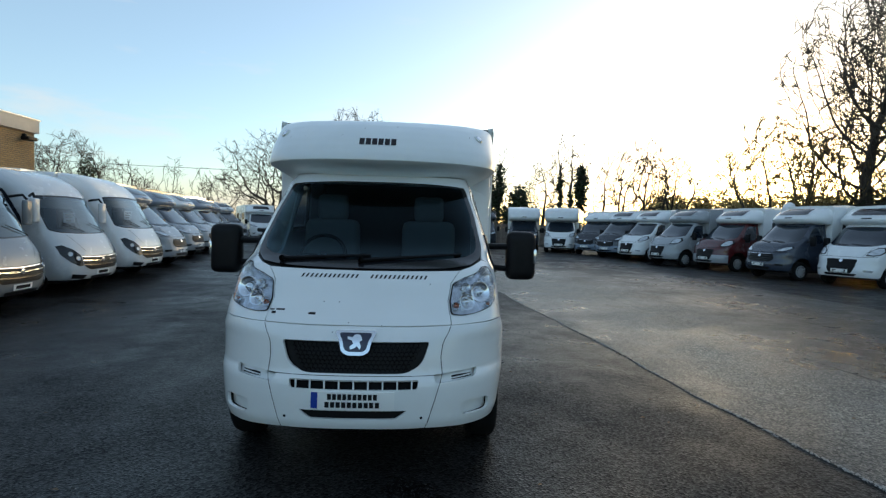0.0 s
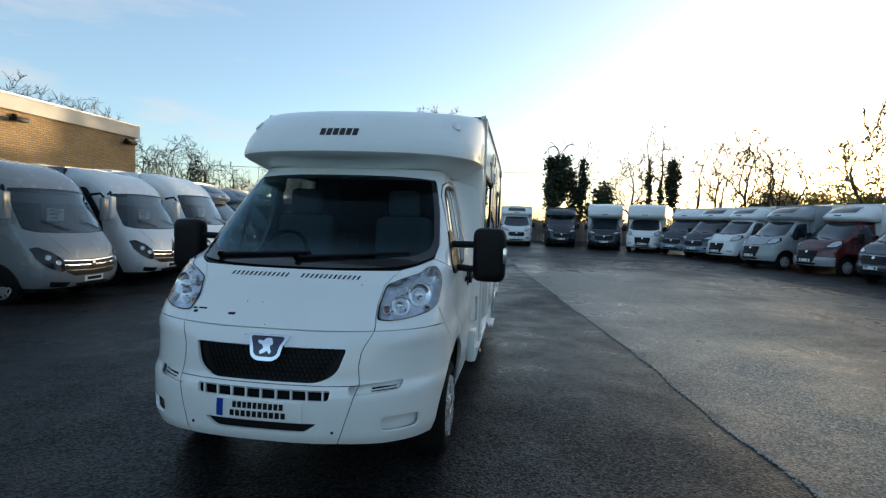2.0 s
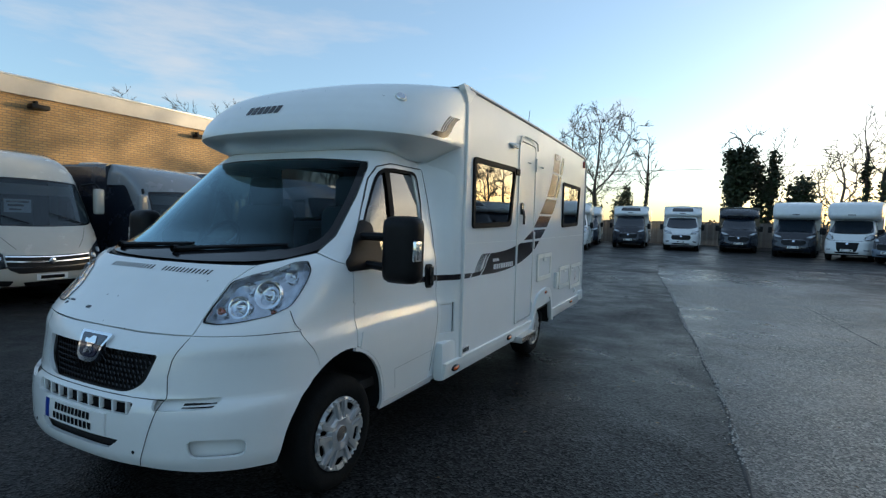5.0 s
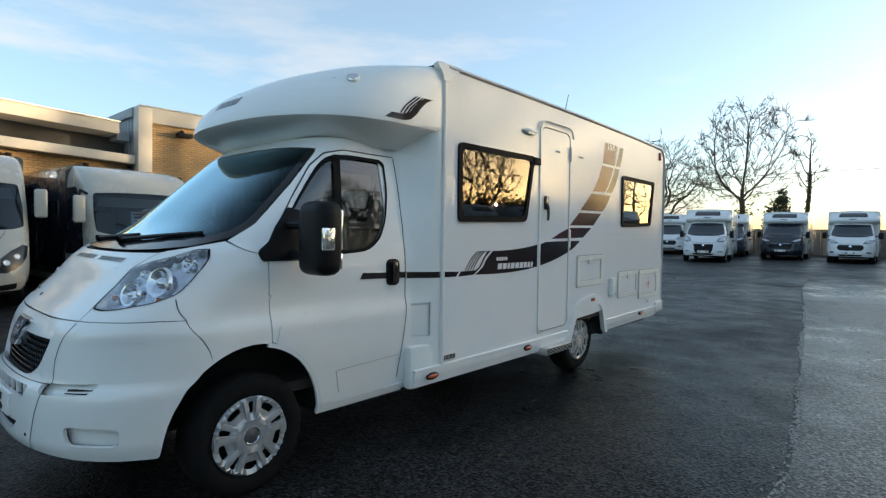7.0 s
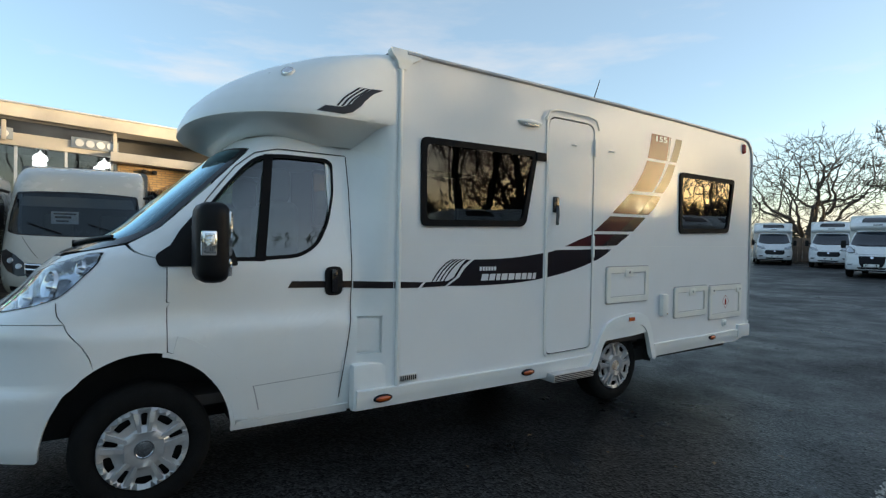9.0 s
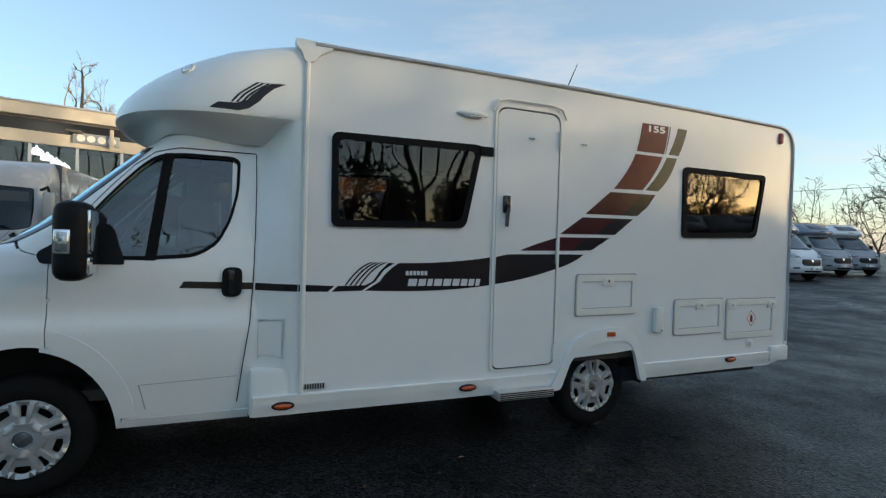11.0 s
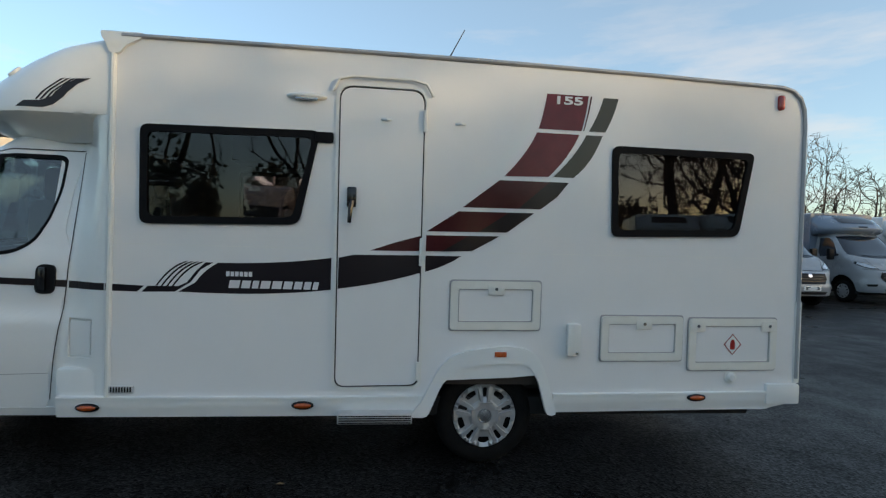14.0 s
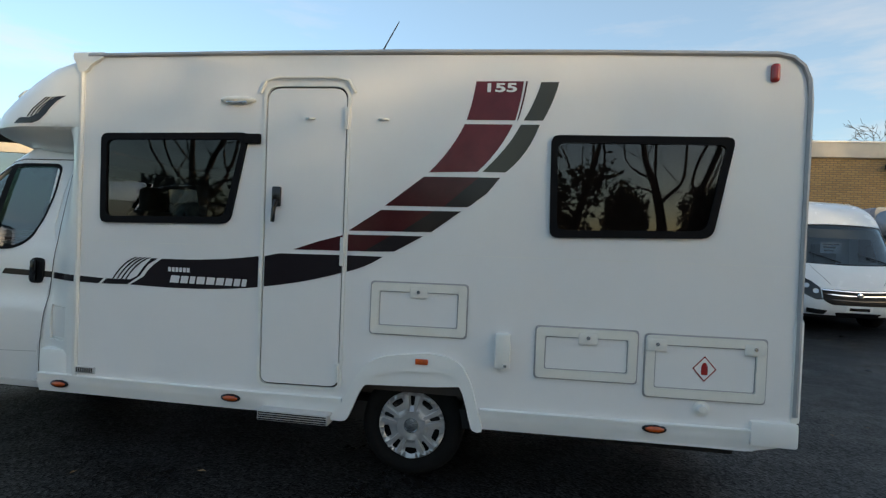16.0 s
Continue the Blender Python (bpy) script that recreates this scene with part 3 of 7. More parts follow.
        for i in range(len(ra)):
            bm.faces.new((ra[i - 1], ra[i], rb[i], rb[i - 1]))
        part("lamp_bowl", bm, LAMPBOWL, hl)
        part("lamp_seal", CAB.patch(densify(rim, .04), [densify(lamp[s], .04)], off=.0035, du=.04, dv=.04), GASKET, hl)
        for x, z, r in ((.735, 1.14, .058), (.84, 1.20, .074), (.73, 1.235, .03), (.885, 1.295, .036), (.655, 1.12, .026), (.90, 1.12, .018)):
            c = CAB.f(CAB.ux(s * x, z), z, -.02)
            bm = bmesh.new()
            nrm = Vector((s * .35, -.9, .25)).normalized()
            m = Matrix.Translation(c) @ nrm.to_track_quat("Z", "Y").to_matrix().to_4x4()
            lathe(bm, [(r * 1.1, -.01), (r, .006), (r * .86, .004), (r * .55, -.022), (r * .3, -.03)], 18, "z")
            bmesh.ops.transform(bm, matrix=m, verts=bm.verts[:])
            part("reflector", bm, CHROME, hl)
            bm = bmesh.new()
            lathe(bm, [(r * .42, -.022), (r * .36, -.005), (r * .2, .006), (0, .01)], 12, "z")
            bmesh.ops.transform(bm, matrix=m, verts=bm.verts[:])
            part("bulb_shield", bm, CHROME if r > .028 else AMBER, hl)
        # windscreen pillar and door surround in one piece with the header
        header = [(CAB.ux(s * x, z), z) for x, z in ((.0, 2.095), (.0, 2.033), (.4, 2.028), (.755, 2.006), (.775, 1.97), (.836, 1.755), (.88, 1.5), (.868, 1.405))]
        edge = U([(1.008, 1.338), (1.055, 1.325), (1.12, 1.46), (1.26, 1.665), (1.43, 1.88), (1.54, 1.97), (1.68, 2.005), (2.10, 2.005), (2.10, 2.095)])
        part("windscreen_pillar", CAB.patch(densify(header + edge, .05), du=.05, dv=.04, thick=.02), WHITE, mh)
        # door
        door = U([(1.06, 1.30 - .025 * i) for i in range(17)]) + U([(y, z) for y, z in arc_pts(ARCH_F, .335, .458, .519, math.radians(77), math.radians(9), 10)]) + U([(1.46, .40), (2.0, .40), (2.03, .45), (2.10, .95), (2.12, 1.3), (2.12, 2.0), (1.68, 2.0), (1.545, 1.965), (1.435, 1.875), (1.265, 1.66), (1.125, 1.455)])
        dr = part("cab_door", CAB.patch(densify(door, .05), [densify(U(dw), .05)], off=.001, du=.05, dv=.04, thick=.03), WHITE, mh, "white cab door with black mirror")
        wl = part("door_window", CAB.patch(densify(U(dw), .05), off=-.012, du=.06, dv=.05), CABGLASS, dr)
        wl.visible_shadow = False
        cy, cz2 = 1.65, 1.64
        bigw = [(cy + (y - cy) * 1.02, cz2 + (z - cz2) * 1.03) for y, z in dw]
        part("window_seal", CAB.patch(densify(U(bigw), .05), [densify(U([(cy + (y - cy) * .97, cz2 + (z - cz2) * .955) for y, z in dw]), .05)], off=.003, du=.06, dv=.05), GASKET, dr)
        part("window_bar", fill(densify([(1.515, 1.315), (1.572, 1.315), (1.645, 1.97), (1.592, 1.965)], .05), [], lambda y, z: (s * (CAB.f(CAB.uy(y, z, 1), z).x + .004), y, z), 0, .05, 0, (0, 1.6, 1.6)), GASKET, dr)
        # black corner plate that carries the mirror
        part("mirror_base", CAB.patch(densify(U(rounded([(1.02, 1.29), (1.0, 1.34), (1.14, 1.50), (1.22, 1.60), (1.30, 1.58), (1.40, 1.36), (1.42, 1.29)], .02)), .04), off=.012, du=.05, dv=.04, thick=.014), BLACK, dr)
        mir = new("wing_mirror")
        mir.parent = dr
        mir["label"] = "tall black wing mirror on two arms"
        bm = bmesh.new()
        add_box(bm, (s * 1.11, 1.15, 1.22), (s * 1.36, 1.31, 1.63), .075, seg=4)
        part("mirror_housing", bm, BLACK, mir)
        bm = bmesh.new()
        add_box(bm, (s * 1.14, 1.295, 1.36), (s * 1.33, 1.318, 1.585), .012)
        add_box(bm, (s * 1.14, 1.295, 1.255), (s * 1.33, 1.318, 1.345), .012)
        part("mirror_glass", bm, CHROME, mir)
        bm = bmesh.new()
        tube(bm, [(s * .93, 1.2, 1.50), (s * 1.15, 1.22, 1.50)], .026, .026, 8)
        part("mirror_arm", bm, BLACK, mir)
        bm = bmesh.new()
        tube(bm, [(s * .95, 1.2, 1.33), (s * 1.15, 1.22, 1.31)], .026, .026, 8)
        part("mirror_arm", bm, BLACK, mir)
        bm = bmesh.new()
        add_box(bm, (s * 1.33, 1.165, 1.36), (s * 1.364, 1.24, 1.485), .012)
        part("indicator_rim", bm, CHROME, mir)
        bm = bmesh.new()
        add_box(bm, (s * 1.33, 1.178, 1.372), (s * 1.37, 1.228, 1.472), .01)
        part("indicator", bm, LAMPBOWL, mir, "clear indicator lens")
        ln = [(.578, 1.112), (.612, 1.012)]
        part("wing_seam", CAB.patch(densify(U(ln + [(y + .005, z) for y, z in ln[::-1]]), .03), off=.0016, dv=.03), DARK, mh)
        # handle
        bm = CAB.patch(densify(U(rounded([(1.93, 1.10), (2.045, 1.10), (2.05, 1.28), (1.935, 1.28)], .045, 4)), .03), off=.012, du=.04, dv=.04, thick=.015)
        h = part("door_handle", bm, BLACK, dr)
        q = CAB.f(CAB.uy(1.99, 1.19, s), 1.19, .03)
        part("handle_grip", box((q.x - .014, 1.965, 1.12), (q.x + .014, 2.005, 1.265), .01), BLACKG, h)
        # grey strips paint the shading of the crease low on the door
        for pts in ([(1.50, .595), (2.03, .615), (2.03, .619), (1.50, .599)], [(1.50, .598), (1.535, .45), (1.542, .45), (1.507, .598)]):
            part("crease_shade", CAB.patch(densify(U(pts), .05), off=.0026, du=.06, dv=.05), RAIL, dr)
        # sill
        sill = U([(1.405, .345), (1.42, .395), (2.1, .40), (2.1, .345)])
        part("sill", CAB.patch(densify(sill, .05), off=.004, du=.05, dv=.04, thick=.03), WHITE, mh)
        # arch lip
        lip_o = arc_pts(ARCH_F, .335, .455, .515, math.radians(80), math.radians(4), 12)
        lip_i = arc_pts(ARCH_F, .335, .43, .49, math.radians(4), math.radians(80), 12)
        part("arch_lip", CAB.patch(densify(U(lip_o + [(1.42, .345), (1.39, .345)] + lip_i), .05), off=.004, du=.05, dv=.04, thick=.02), WHITE, mh)
        # flared edge round the arch
        fl_o = arc_pts(ARCH_F, .335, .535, .61, math.radians(74), math.radians(8), 14)
        fl_i = arc_pts(ARCH_F, .335, .45, .51, math.radians(8), math.radians(74), 14)
        part("arch_flare", CAB.patch(densify(U(fl_o + fl_i), .05), off=.007, du=.05, dv=.04, thick=.012), WHITE, dr)
        # stripe over door and handle
        if s > 0:
            part("side_stripe", CAB.patch(densify(U([(1.70, 1.155), (1.725, 1.195), (2.115, 1.187), (2.113, 1.145)]), .05), off=.0045, du=.06, dv=.05), DECAL_K, dr)
    # --- cab to body fairing -------------------------------------------
    for s in (1, -1):
        def fair(t, z):
            zz = min(z, 2.09)
            x0 = CAB.at(zz)[1] - .004
            k = max(0.0, (t - .3) / .7)
            k = k * k * (3 - 2 * k)
            return (s * (x0 + (XS - x0) * k), 1.98 + .39 * t, z)
        part("cab_fairing", fill([(0, .35), (1, .37), (1, 2.2), (0, 2.10)], [[(.42, .72), (.82, .72), (.82, .96), (.42, .96)]], fair, .1, .06, .015, (0, 2.2, 1.2)), GRP, mh, "moulded white fairing between cab and body")
        part("fairing_recess", fill([(.4, .70), (.84, .70), (.84, .98), (.4, .98)], [], lambda t, z: Vector(fair(t, z)) - Vector((s * .024, 0, 0)), .1, .06, 0, (0, 2.2, 1.2)), GRP, mh)
        if s > 0:
            part("filler_flap", fill([(.43, .735), (.78, .735), (.78, .945), (.43, .945)], [], lambda t, z: Vector(fair(t, z)) - Vector((s * .014, 0, 0)), .1, .06, .01, (0, 2.2, 1.2)), WHITE, mh)
        def on_side(y, z, o=.0):
            x0 = max(CAB.f(CAB.uy(y, z, 1), z).x, abs(fair(max(0.0, (y - 1.98) / .39), z)[0]) if y > 1.98 else 0)
            return (s * (x0 + .0035 + o), y, z)
        seam = [(2.118, 2.0), (2.122, 1.8), (2.118, 1.5), (2.11, 1.2), (2.095, .95), (2.06, .7), (2.03, .45)]
        part("door_seam", fill(densify(seam + [(y + .006, z) for y, z in seam[::-1]], .08), [], on_side, 0, .06, 0, (0, 2.2, 1.2)), DARK, mh)
        seam = [(1.075, 1.34), (1.125, 1.458), (1.265, 1.664), (1.435, 1.88), (1.545, 1.97), (1.68, 2.003), (2.12, 2.003)]
        part("door_seam", fill(densify(seam + [(y, z + .006) for y, z in seam[::-1]], .05), [], on_side, .05, 0, 0, (0, 2.2, 1.2)), DARK, mh)
        # hollow fillet that carries the pod's underside into the fairing
        bmf = bmesh.new()
        gridf = []
        for i in range(11):
            y = 1.97 + .40 * i / 10
            fx = abs(fair((y - 1.98) / .39 if y > 1.98 else 0, 2.05)[0])
            zl = 2.075 - .20 * max(0.0, (y - 2.06) / .31) ** 2
            p0, p1, p2 = Vector((1.086, 2.205)), Vector((fx + .012, 2.19)), Vector((fx + .004, zl))
            gridf.append([bmf.verts.new((s * q.x, y, q.y)) for q in [p0 * (1 - t) ** 2 + p1 * 2 * t * (1 - t) + p2 * t * t for t in [j / 8 for j in range(9)]]])
        for i in range(10):
            for j in range(8):
                bmf.faces.new((gridf[i][j], gridf[i + 1][j], gridf[i + 1][j + 1], gridf[i][j + 1]))
        bmesh.ops.recalc_face_normals(bmf, faces=bmf.faces[:])
        part("pod_fillet", bmf, GRP, mh)
        # body skirt block at the front corner
        part("fairing_foot", box((s * 1.0, 2.10, .355), (s * 1.085, 2.40, .66), .03), GRP, mh)
    # --- overcab pod ----------------------------------------------------
    zt = 2.70
    # left edge goes down, right edge goes up; close along bottom and top
    left_e = [(POD.uy(2.40, z, -1), z) for z in np.linspace(2.705, 2.06, 18)]
    right_e = [(POD.uy(2.40, z, 1), z) for z in np.linspace(2.06, 2.705, 18)]
    pod = part("overcab_pod", POD.patch(densify(left_e + right_e, .06), [], du=.05, dv=.02, thick=.02), GRP, mh, "white moulded pod over the cab")
    # pod floor above the windscreen
    bm = bmesh.new()
    add_box(bm, (-.76, 1.75, 2.07), (.76, 2.36, 2.09), .005)
    part("pod_floor", bm, GRP, pod)
    for s in (1, -1):
        u = POD.ux(s * .89, 2.475)
        c, c2 = POD.f(u, 2.475), POD.f(u, 2.475, .1)
        m = Matrix.Translation(c) @ (c2 - c).to_track_quat("Z", "Y").to_matrix().to_4x4()
        bm = bmesh.new()
        lathe(bm, [(.045, -.01), (.043, .012), (.036, .014)], 18, "z")
        bmesh.ops.transform(bm, matrix=m, verts=bm.verts[:])
        ml = part("marker_light", bm, TRIMW, mh)
        bm = bmesh.new()
        lathe(bm, [(.037, .008), (.03, .016), (.012, .018), (0, .018)], 16, "z")
        bmesh.ops.transform(bm, matrix=m, verts=bm.verts[:])
        part("lens", bm, CHROME, ml)
    bars([(-.16 + i * .054, -.16 + i * .054 + .043, 2.33, 2.393) for i in range(6)], lambda x, z: POD.f(POD.ux(x, z), z, .003), DECAL_K, pod, "maker_mark")
    # pod graphic: a dark swoosh with thin lines above
    PU = lambda pts: [(POD.uy(y, z, 1), z) for y, z in pts]
    part("pod_graphic", POD.patch(densify(PU([(1.84, 2.225), (1.89, 2.262), (1.99, 2.265), (2.05, 2.29), (2.13, 2.37), (2.19, 2.405), (2.27, 2.41), (2.2, 2.375), (2.12, 2.29), (2.06, 2.24), (2.0, 2.222)]), .05), off=.003, du=.05, dv=.04), DECAL_K, pod)
    for k in range(4):
        a0, b0 = 1.955 + .028 * k, 2.10 + .03 * k
        part("graphic_line", POD.patch(densify(PU([(a0, 2.268), (a0 + .07, 2.345), (b0, 2.402), (b0 + .03, 2.405), (b0 + .012, 2.398), (a0 + .082, 2.342), (a0 + .014, 2.268)]), .05), off=.003, du=.05, dv=.04), DECAL_K, pod)
    # --- living quarters -------------------------------------------------
    prof = [(2.37, .40), (6.72, .40), (6.955, .45), (6.955, 2.42), (6.94, 2.53), (6.89, 2.61), (6.80, 2.655), (2.37, 2.685)]
    w1 = rounded([(2.565, 2.15), (3.62, 2.165), (3.505, 1.585), (2.575, 1.56)], [.05, .05, .06, .05], 4)
    w2 = rounded([(5.56, 2.175), (6.575, 2.175), (6.475, 1.61), (5.575, 1.58)], [.05, .05, .06, .05], 4)
    door_o = rounded([(3.735, 2.475), (4.29, 2.475), (4.30, .555), (3.755, .545)], [.09, .09, .06, .06], 5)
    arch_r = [(4.32, .40), (4.40, .56), (4.52, .70), (4.66, .745), (4.86, .76), (5.0, .745), (5.09, .66), (5.17, .40)]
    for s in (1, -1):
        f = lambda y, z, o=0.0: (s * (XS + o), y, z)
        outer = [(2.37, .40)] + arch_r + prof[1:]
        holes = [w1, w2, door_o] if s > 0 else [w1, w2]
        part("side_panel", fill(outer, holes, f, .5, .4, .03, (0, 4.5, 1.3)), PANEL, mh, smooth=False)
        def window(poly, name):
            w = new(name)
            w.parent = mh
            w["label"] = "smoked acrylic window in a black frame"
            cy, cz = sum(p[0] for p in poly) / len(poly), sum(p[1] for p in poly) / len(poly)
            sc2 = lambda k: [(cy + (y - cy) * k, cz + (z - cz) * (1 + (k - 1) * 1.8)) for y, z in poly]
            part("window_frame", fill(sc2(1.015), [sc2(.93)], lambda y, z: f(y, z, .018), .3, .3, .03, (0, 4.5, 1.3)), GASKET, w, smooth=False)
            gp = part("pane", fill(sc2(.95), [], lambda y, z: f(y, z, .006), .3, .3, 0, (0, 4.5, 1.3)), ACRYL, w, smooth=False)
            gp.visible_shadow = False
            return w
        window(w1, "side_window")
        window(w2, "side_window")
    f = lambda y, z, o=0.0: (XS + o, y, z)
    # awning lamp on the frame
    part("window_latch", box((XS + .002, 3.60, 2.10), (XS + .03, 3.71, 2.165), .008), GASKET, mh)
    # roof and rear wall: one sheet along the outline
    bm = bmesh.new()
    line = [(6.955, .45), (6.957, 1.2), (6.957, 2.42), (6.94, 2.53), (6.89, 2.61), (6.80, 2.655), (6.2, 2.67), (4.5, 2.69), (3.0, 2.694), (2.42, 2.694), (2.34, 2.688)]
    xs = np.linspace(-XS, XS, 11)
    gr = [[bm.verts.new((x * (.975 if y < 2.5 else 1), y + (0.02 * (1 - (x / XS) ** 2) if z < 2.5 else 0), z + ((0.04 if y > 2.5 else .012) * (1 - (x / XS) ** 2) if z > 2.6 else 0))) for x in xs] for y, z in line]
    for i in range(len(line) - 1):
        for j in range(10):
            bm.faces.new((gr[i][j], gr[i][j + 1], gr[i + 1][j + 1], gr[i + 1][j]))
    bmesh.ops.recalc_face_normals(bm, faces=bm.faces[:])
    part("roof_and_rear", bm, PANEL, mh)
    # awning rails along roof edge and rear corner
    for s in (1, -1):
        bm = bmesh.new()
        tube(bm, [(s * 1.093, y, z) for y, z in ((2.44, 2.685), (3.5, 2.69), (4.6, 2.69), (5.8, 2.675), (6.78, 2.655), (6.86, 2.635), (6.92, 2.585), (6.952, 2.51), (6.962, 2.40), (6.964, 1.2), (6.964, .62))], .016, .016, 6)
        part("awning_rail", bm, RAIL, mh)
        bm = bmesh.new()
        tube(bm, [(s * 1.097, 2.395, 2.57), (s * 1.097, 2.40, 1.5), (s * 1.097, 2.405, .48)], .017, .017, 8)
        part("corner_strip", bm, TRIMW, mh)
        cap = fill(rounded([(2.315, 2.705), (2.565, 2.705), (2.545, 2.665), (2.47, 2.62), (2.43, 2.57), (2.375, 2.57), (2.36, 2.62), (2.325, 2.665)], .015, 2), [], lambda y, z: (s * (1.112 - max(0, z - 2.64) * .25), y, z), .05, .05, .05, (0, 2.4, 2.5))
        part("corner_cap", cap, TRIMW, mh)
    # skirts with a groove line
    for s in (1, -1):
        def sk(y, z, o=0.0):
            return (s * (1.105 + o - max(0.0, .44 - z) * .25), y, z + .012 * max(0, (y - 3.7)))
        for a, b2 in ((2.12, 4.32), (5.20, 6.76)):
            part("side_skirt", fill([(a, .365), (b2, .365), (b2, .495), (a, .495)], [], sk, .4, .02, .03, (0, 4.5, .4)), GRP, mh)
            part("skirt_bead", fill([(a, .478), (b2, .478), (b2, .492), (a, .492)], [], lambda y, z: sk(y, z, .008), .4, 0, .01, (0, 4.5, .4)), GRP, mh)
        # rear arch moulding
        o_ = [(4.24, .36), (4.33, .48), (4.42, .67), (4.50, .755), (4.60, .795), (4.86, .83), (5.0, .815), (5.08, .77), (5.14, .66), (5.225, .37)]
        i_ = [(5.155, .37), (5.09, .60), (5.04, .685), (4.97, .715), (4.72, .705), (4.56, .67), (4.45, .58), (4.36, .36)]
        part("arch_moulding", fill(rounded(o_ + i_, .03, 2), [], lambda y, z: (s * 1.118, y, z), .2, .2, .035, (0, 4.5, .4)), GRP, mh)
        part("arch_infill", fill([(4.44, .60), (4.56, .69), (4.72, .725), (4.98, .735), (5.05, .69), (5.07, .635), (4.9, .62)], [], lambda y, z: (s * 1.107, y, z), .2, .2, .01, (0, 4.5, .4)), GRP, mh)
        # rear bumper corner
        part("rear_bumper_corner", box((s * .96, 6.73, .44), (s * 1.118, 6.985, .585), .02), GRP, mh)
    part("rear_bumper", box((-1.0, 6.88, .42), (1.0, 7.0, .66), .03), GRP, mh)
    for s in (1, -1):
        part("tail_light_column", box((s * .99, 6.94, .58), (s * 1.1, 6.995, 1.17), .02), TRIMW, mh)
    # entrance door
    d_in = [(4.02 + (y - 4.02) * .955, 1.515 + (z - 1.515) * .985) for y, z in door_o]
    ed = part("entrance_door", fill(d_in, [], lambda y, z: f(y, z, .006), .3, .3, .03, (0, 4.5, 1.3)), PANEL, mh, "narrow white entrance door with black handle", smooth=False)
    part("door_frame", fill([(4.02 + (y - 4.02) * 1.05, 1.515 + (z - 1.515) * 1.012) for y, z in door_o], [[(4.02 + (y - 4.02) * .985, 1.515 + (z - 1.515) * .996) for y, z in door_o]], lambda y, z: f(y, z, .012), .3, .3, .03, (0, 4.5, 1.3)), TRIMW, mh, smooth=False)
    part("door_seal", fill([(4.02 + (y - 4.02) * .99, 1.515 + (z - 1.515) * .998) for y, z in door_o], [], lambda y, z: f(y, z, -.008), .5, .5, 0, (0, 4.5, 1.3)), BLACK, mh, smooth=False)
    bm = bmesh.new()
    tube(bm, [(XS + .018, 3.70, 2.43), (XS + .022, 3.74, 2.505), (XS + .024, 3.82, 2.525), (XS + .024, 4.2, 2.525), (XS + .022, 4.29, 2.505), (XS + .018, 4.335, 2.43)], .010, .010, 6)
    part("rain_gutter", bm, CREAM, mh)
    for z0, z1 in ((2.20, 2.34), (1.34, 1.52), (.60, .72)):
        part("hinge", box((XS + .01, 4.275, z0), (XS + .03, 4.30, z1), .005), TRIMW, ed)
    part("handle_plate", box((XS + .004, 3.805, 1.70), (XS + .03, 3.865, 1.83), .012), BLACKG, ed)
    bm = bmesh.new()
    tube(bm, [(XS + .03, 3.84, 1.74), (XS + .045, 3.83, 1.68), (XS + .045, 3.825, 1.60)], .016, .013, 8)
    part("handle_lever", bm, BLACKG, ed)
    for y in (4.04, 4.52):
        bm = bmesh.new()
        tube(bm, [(XS, y - .03, 2.27), (XS + .03, y, 2.265), (XS, y + .03, 2.27)], .008, .008, 6)
        part("door_hook", bm, TRIMW, mh)
    # awning lamp above the window
    bm = bmesh.new()
    bmesh.ops.create_uvsphere(bm, u_segments=20, v_segments=10, radius=1.0, matrix=Matrix.Translation((XS + .004, 3.54, 2.385)) @ Matrix.Diagonal((.042, .125, .026, 1)))
    al = part("awning_light", bm, TRIMW, mh, "white awning light with clear lens")
    part("lens", box((XS + .012, 3.47, 2.357), (XS + .036, 3.61, 2.376), .008), LAMPBOWL, al)
    # locker hatches: frame, panel, lock
    def hatch(name, a, b2, z0, z1, locks, slope=.012, label=""):
        tilt = lambda y: slope * (y - a)
        o_ = rounded([(a, z0), (b2, z0 + tilt(b2)), (b2, z1 + tilt(b2)), (a, z1)], .025, 3)
        k = .05
        i_ = rounded([(a + k, z0 + k), (b2 - k, z0 + k + tilt(b2)), (b2 - k, z1 - k + tilt(b2)), (a + k, z1 - k)], .012, 2)
        h = part(name, fill(o_, [i_], lambda y, z: f(y, z, .016), .3, .3, .02, (0, 4.5, 1.3)), CREAM, mh, label, smooth=False)
        part("hatch_panel", fill([(y + (.007 if y < (a + b2) / 2 else -.007), z + (.007 if z < (z0 + z1) / 2 else -.007)) for y, z in i_], [], lambda y, z: f(y, z, .006), .3, .3, .01, (0, 4.5, 1.3)), PANEL, h, smooth=False)
        # grey backing draws the hatch's joint and the shadow line round it
        part("hatch_edge_shade", fill([(y + (y > (a + b2) / 2) * .010 - (y < (a + b2) / 2) * .010, z + (.010 if z > (z0 + z1) / 2 else -.010)) for y, z in o_], [], lambda y, z: f(y, z, .002), .5, .5, 0, (0, 4.5, 1.3)), RAIL, h, smooth=False)
        for y in locks:
            zz = z1 + tilt(y)
            part("lock_plate", box((XS + .006, y - .055, zz - .09), (XS + .022, y + .055, zz - .02), .008), CREAM, h)
            bm = bmesh.new()
            lathe(bm, [(.011, XS + .02), (.011, XS + .027), (0, XS + .027)], 12, "x", (0, y, zz - .05))
            part("lock", bm, CHROME, h)
        return h
    hatch("locker_hatch", 4.49, 5.09, .93, 1.248, [4.79], label="white-framed fridge locker hatch")
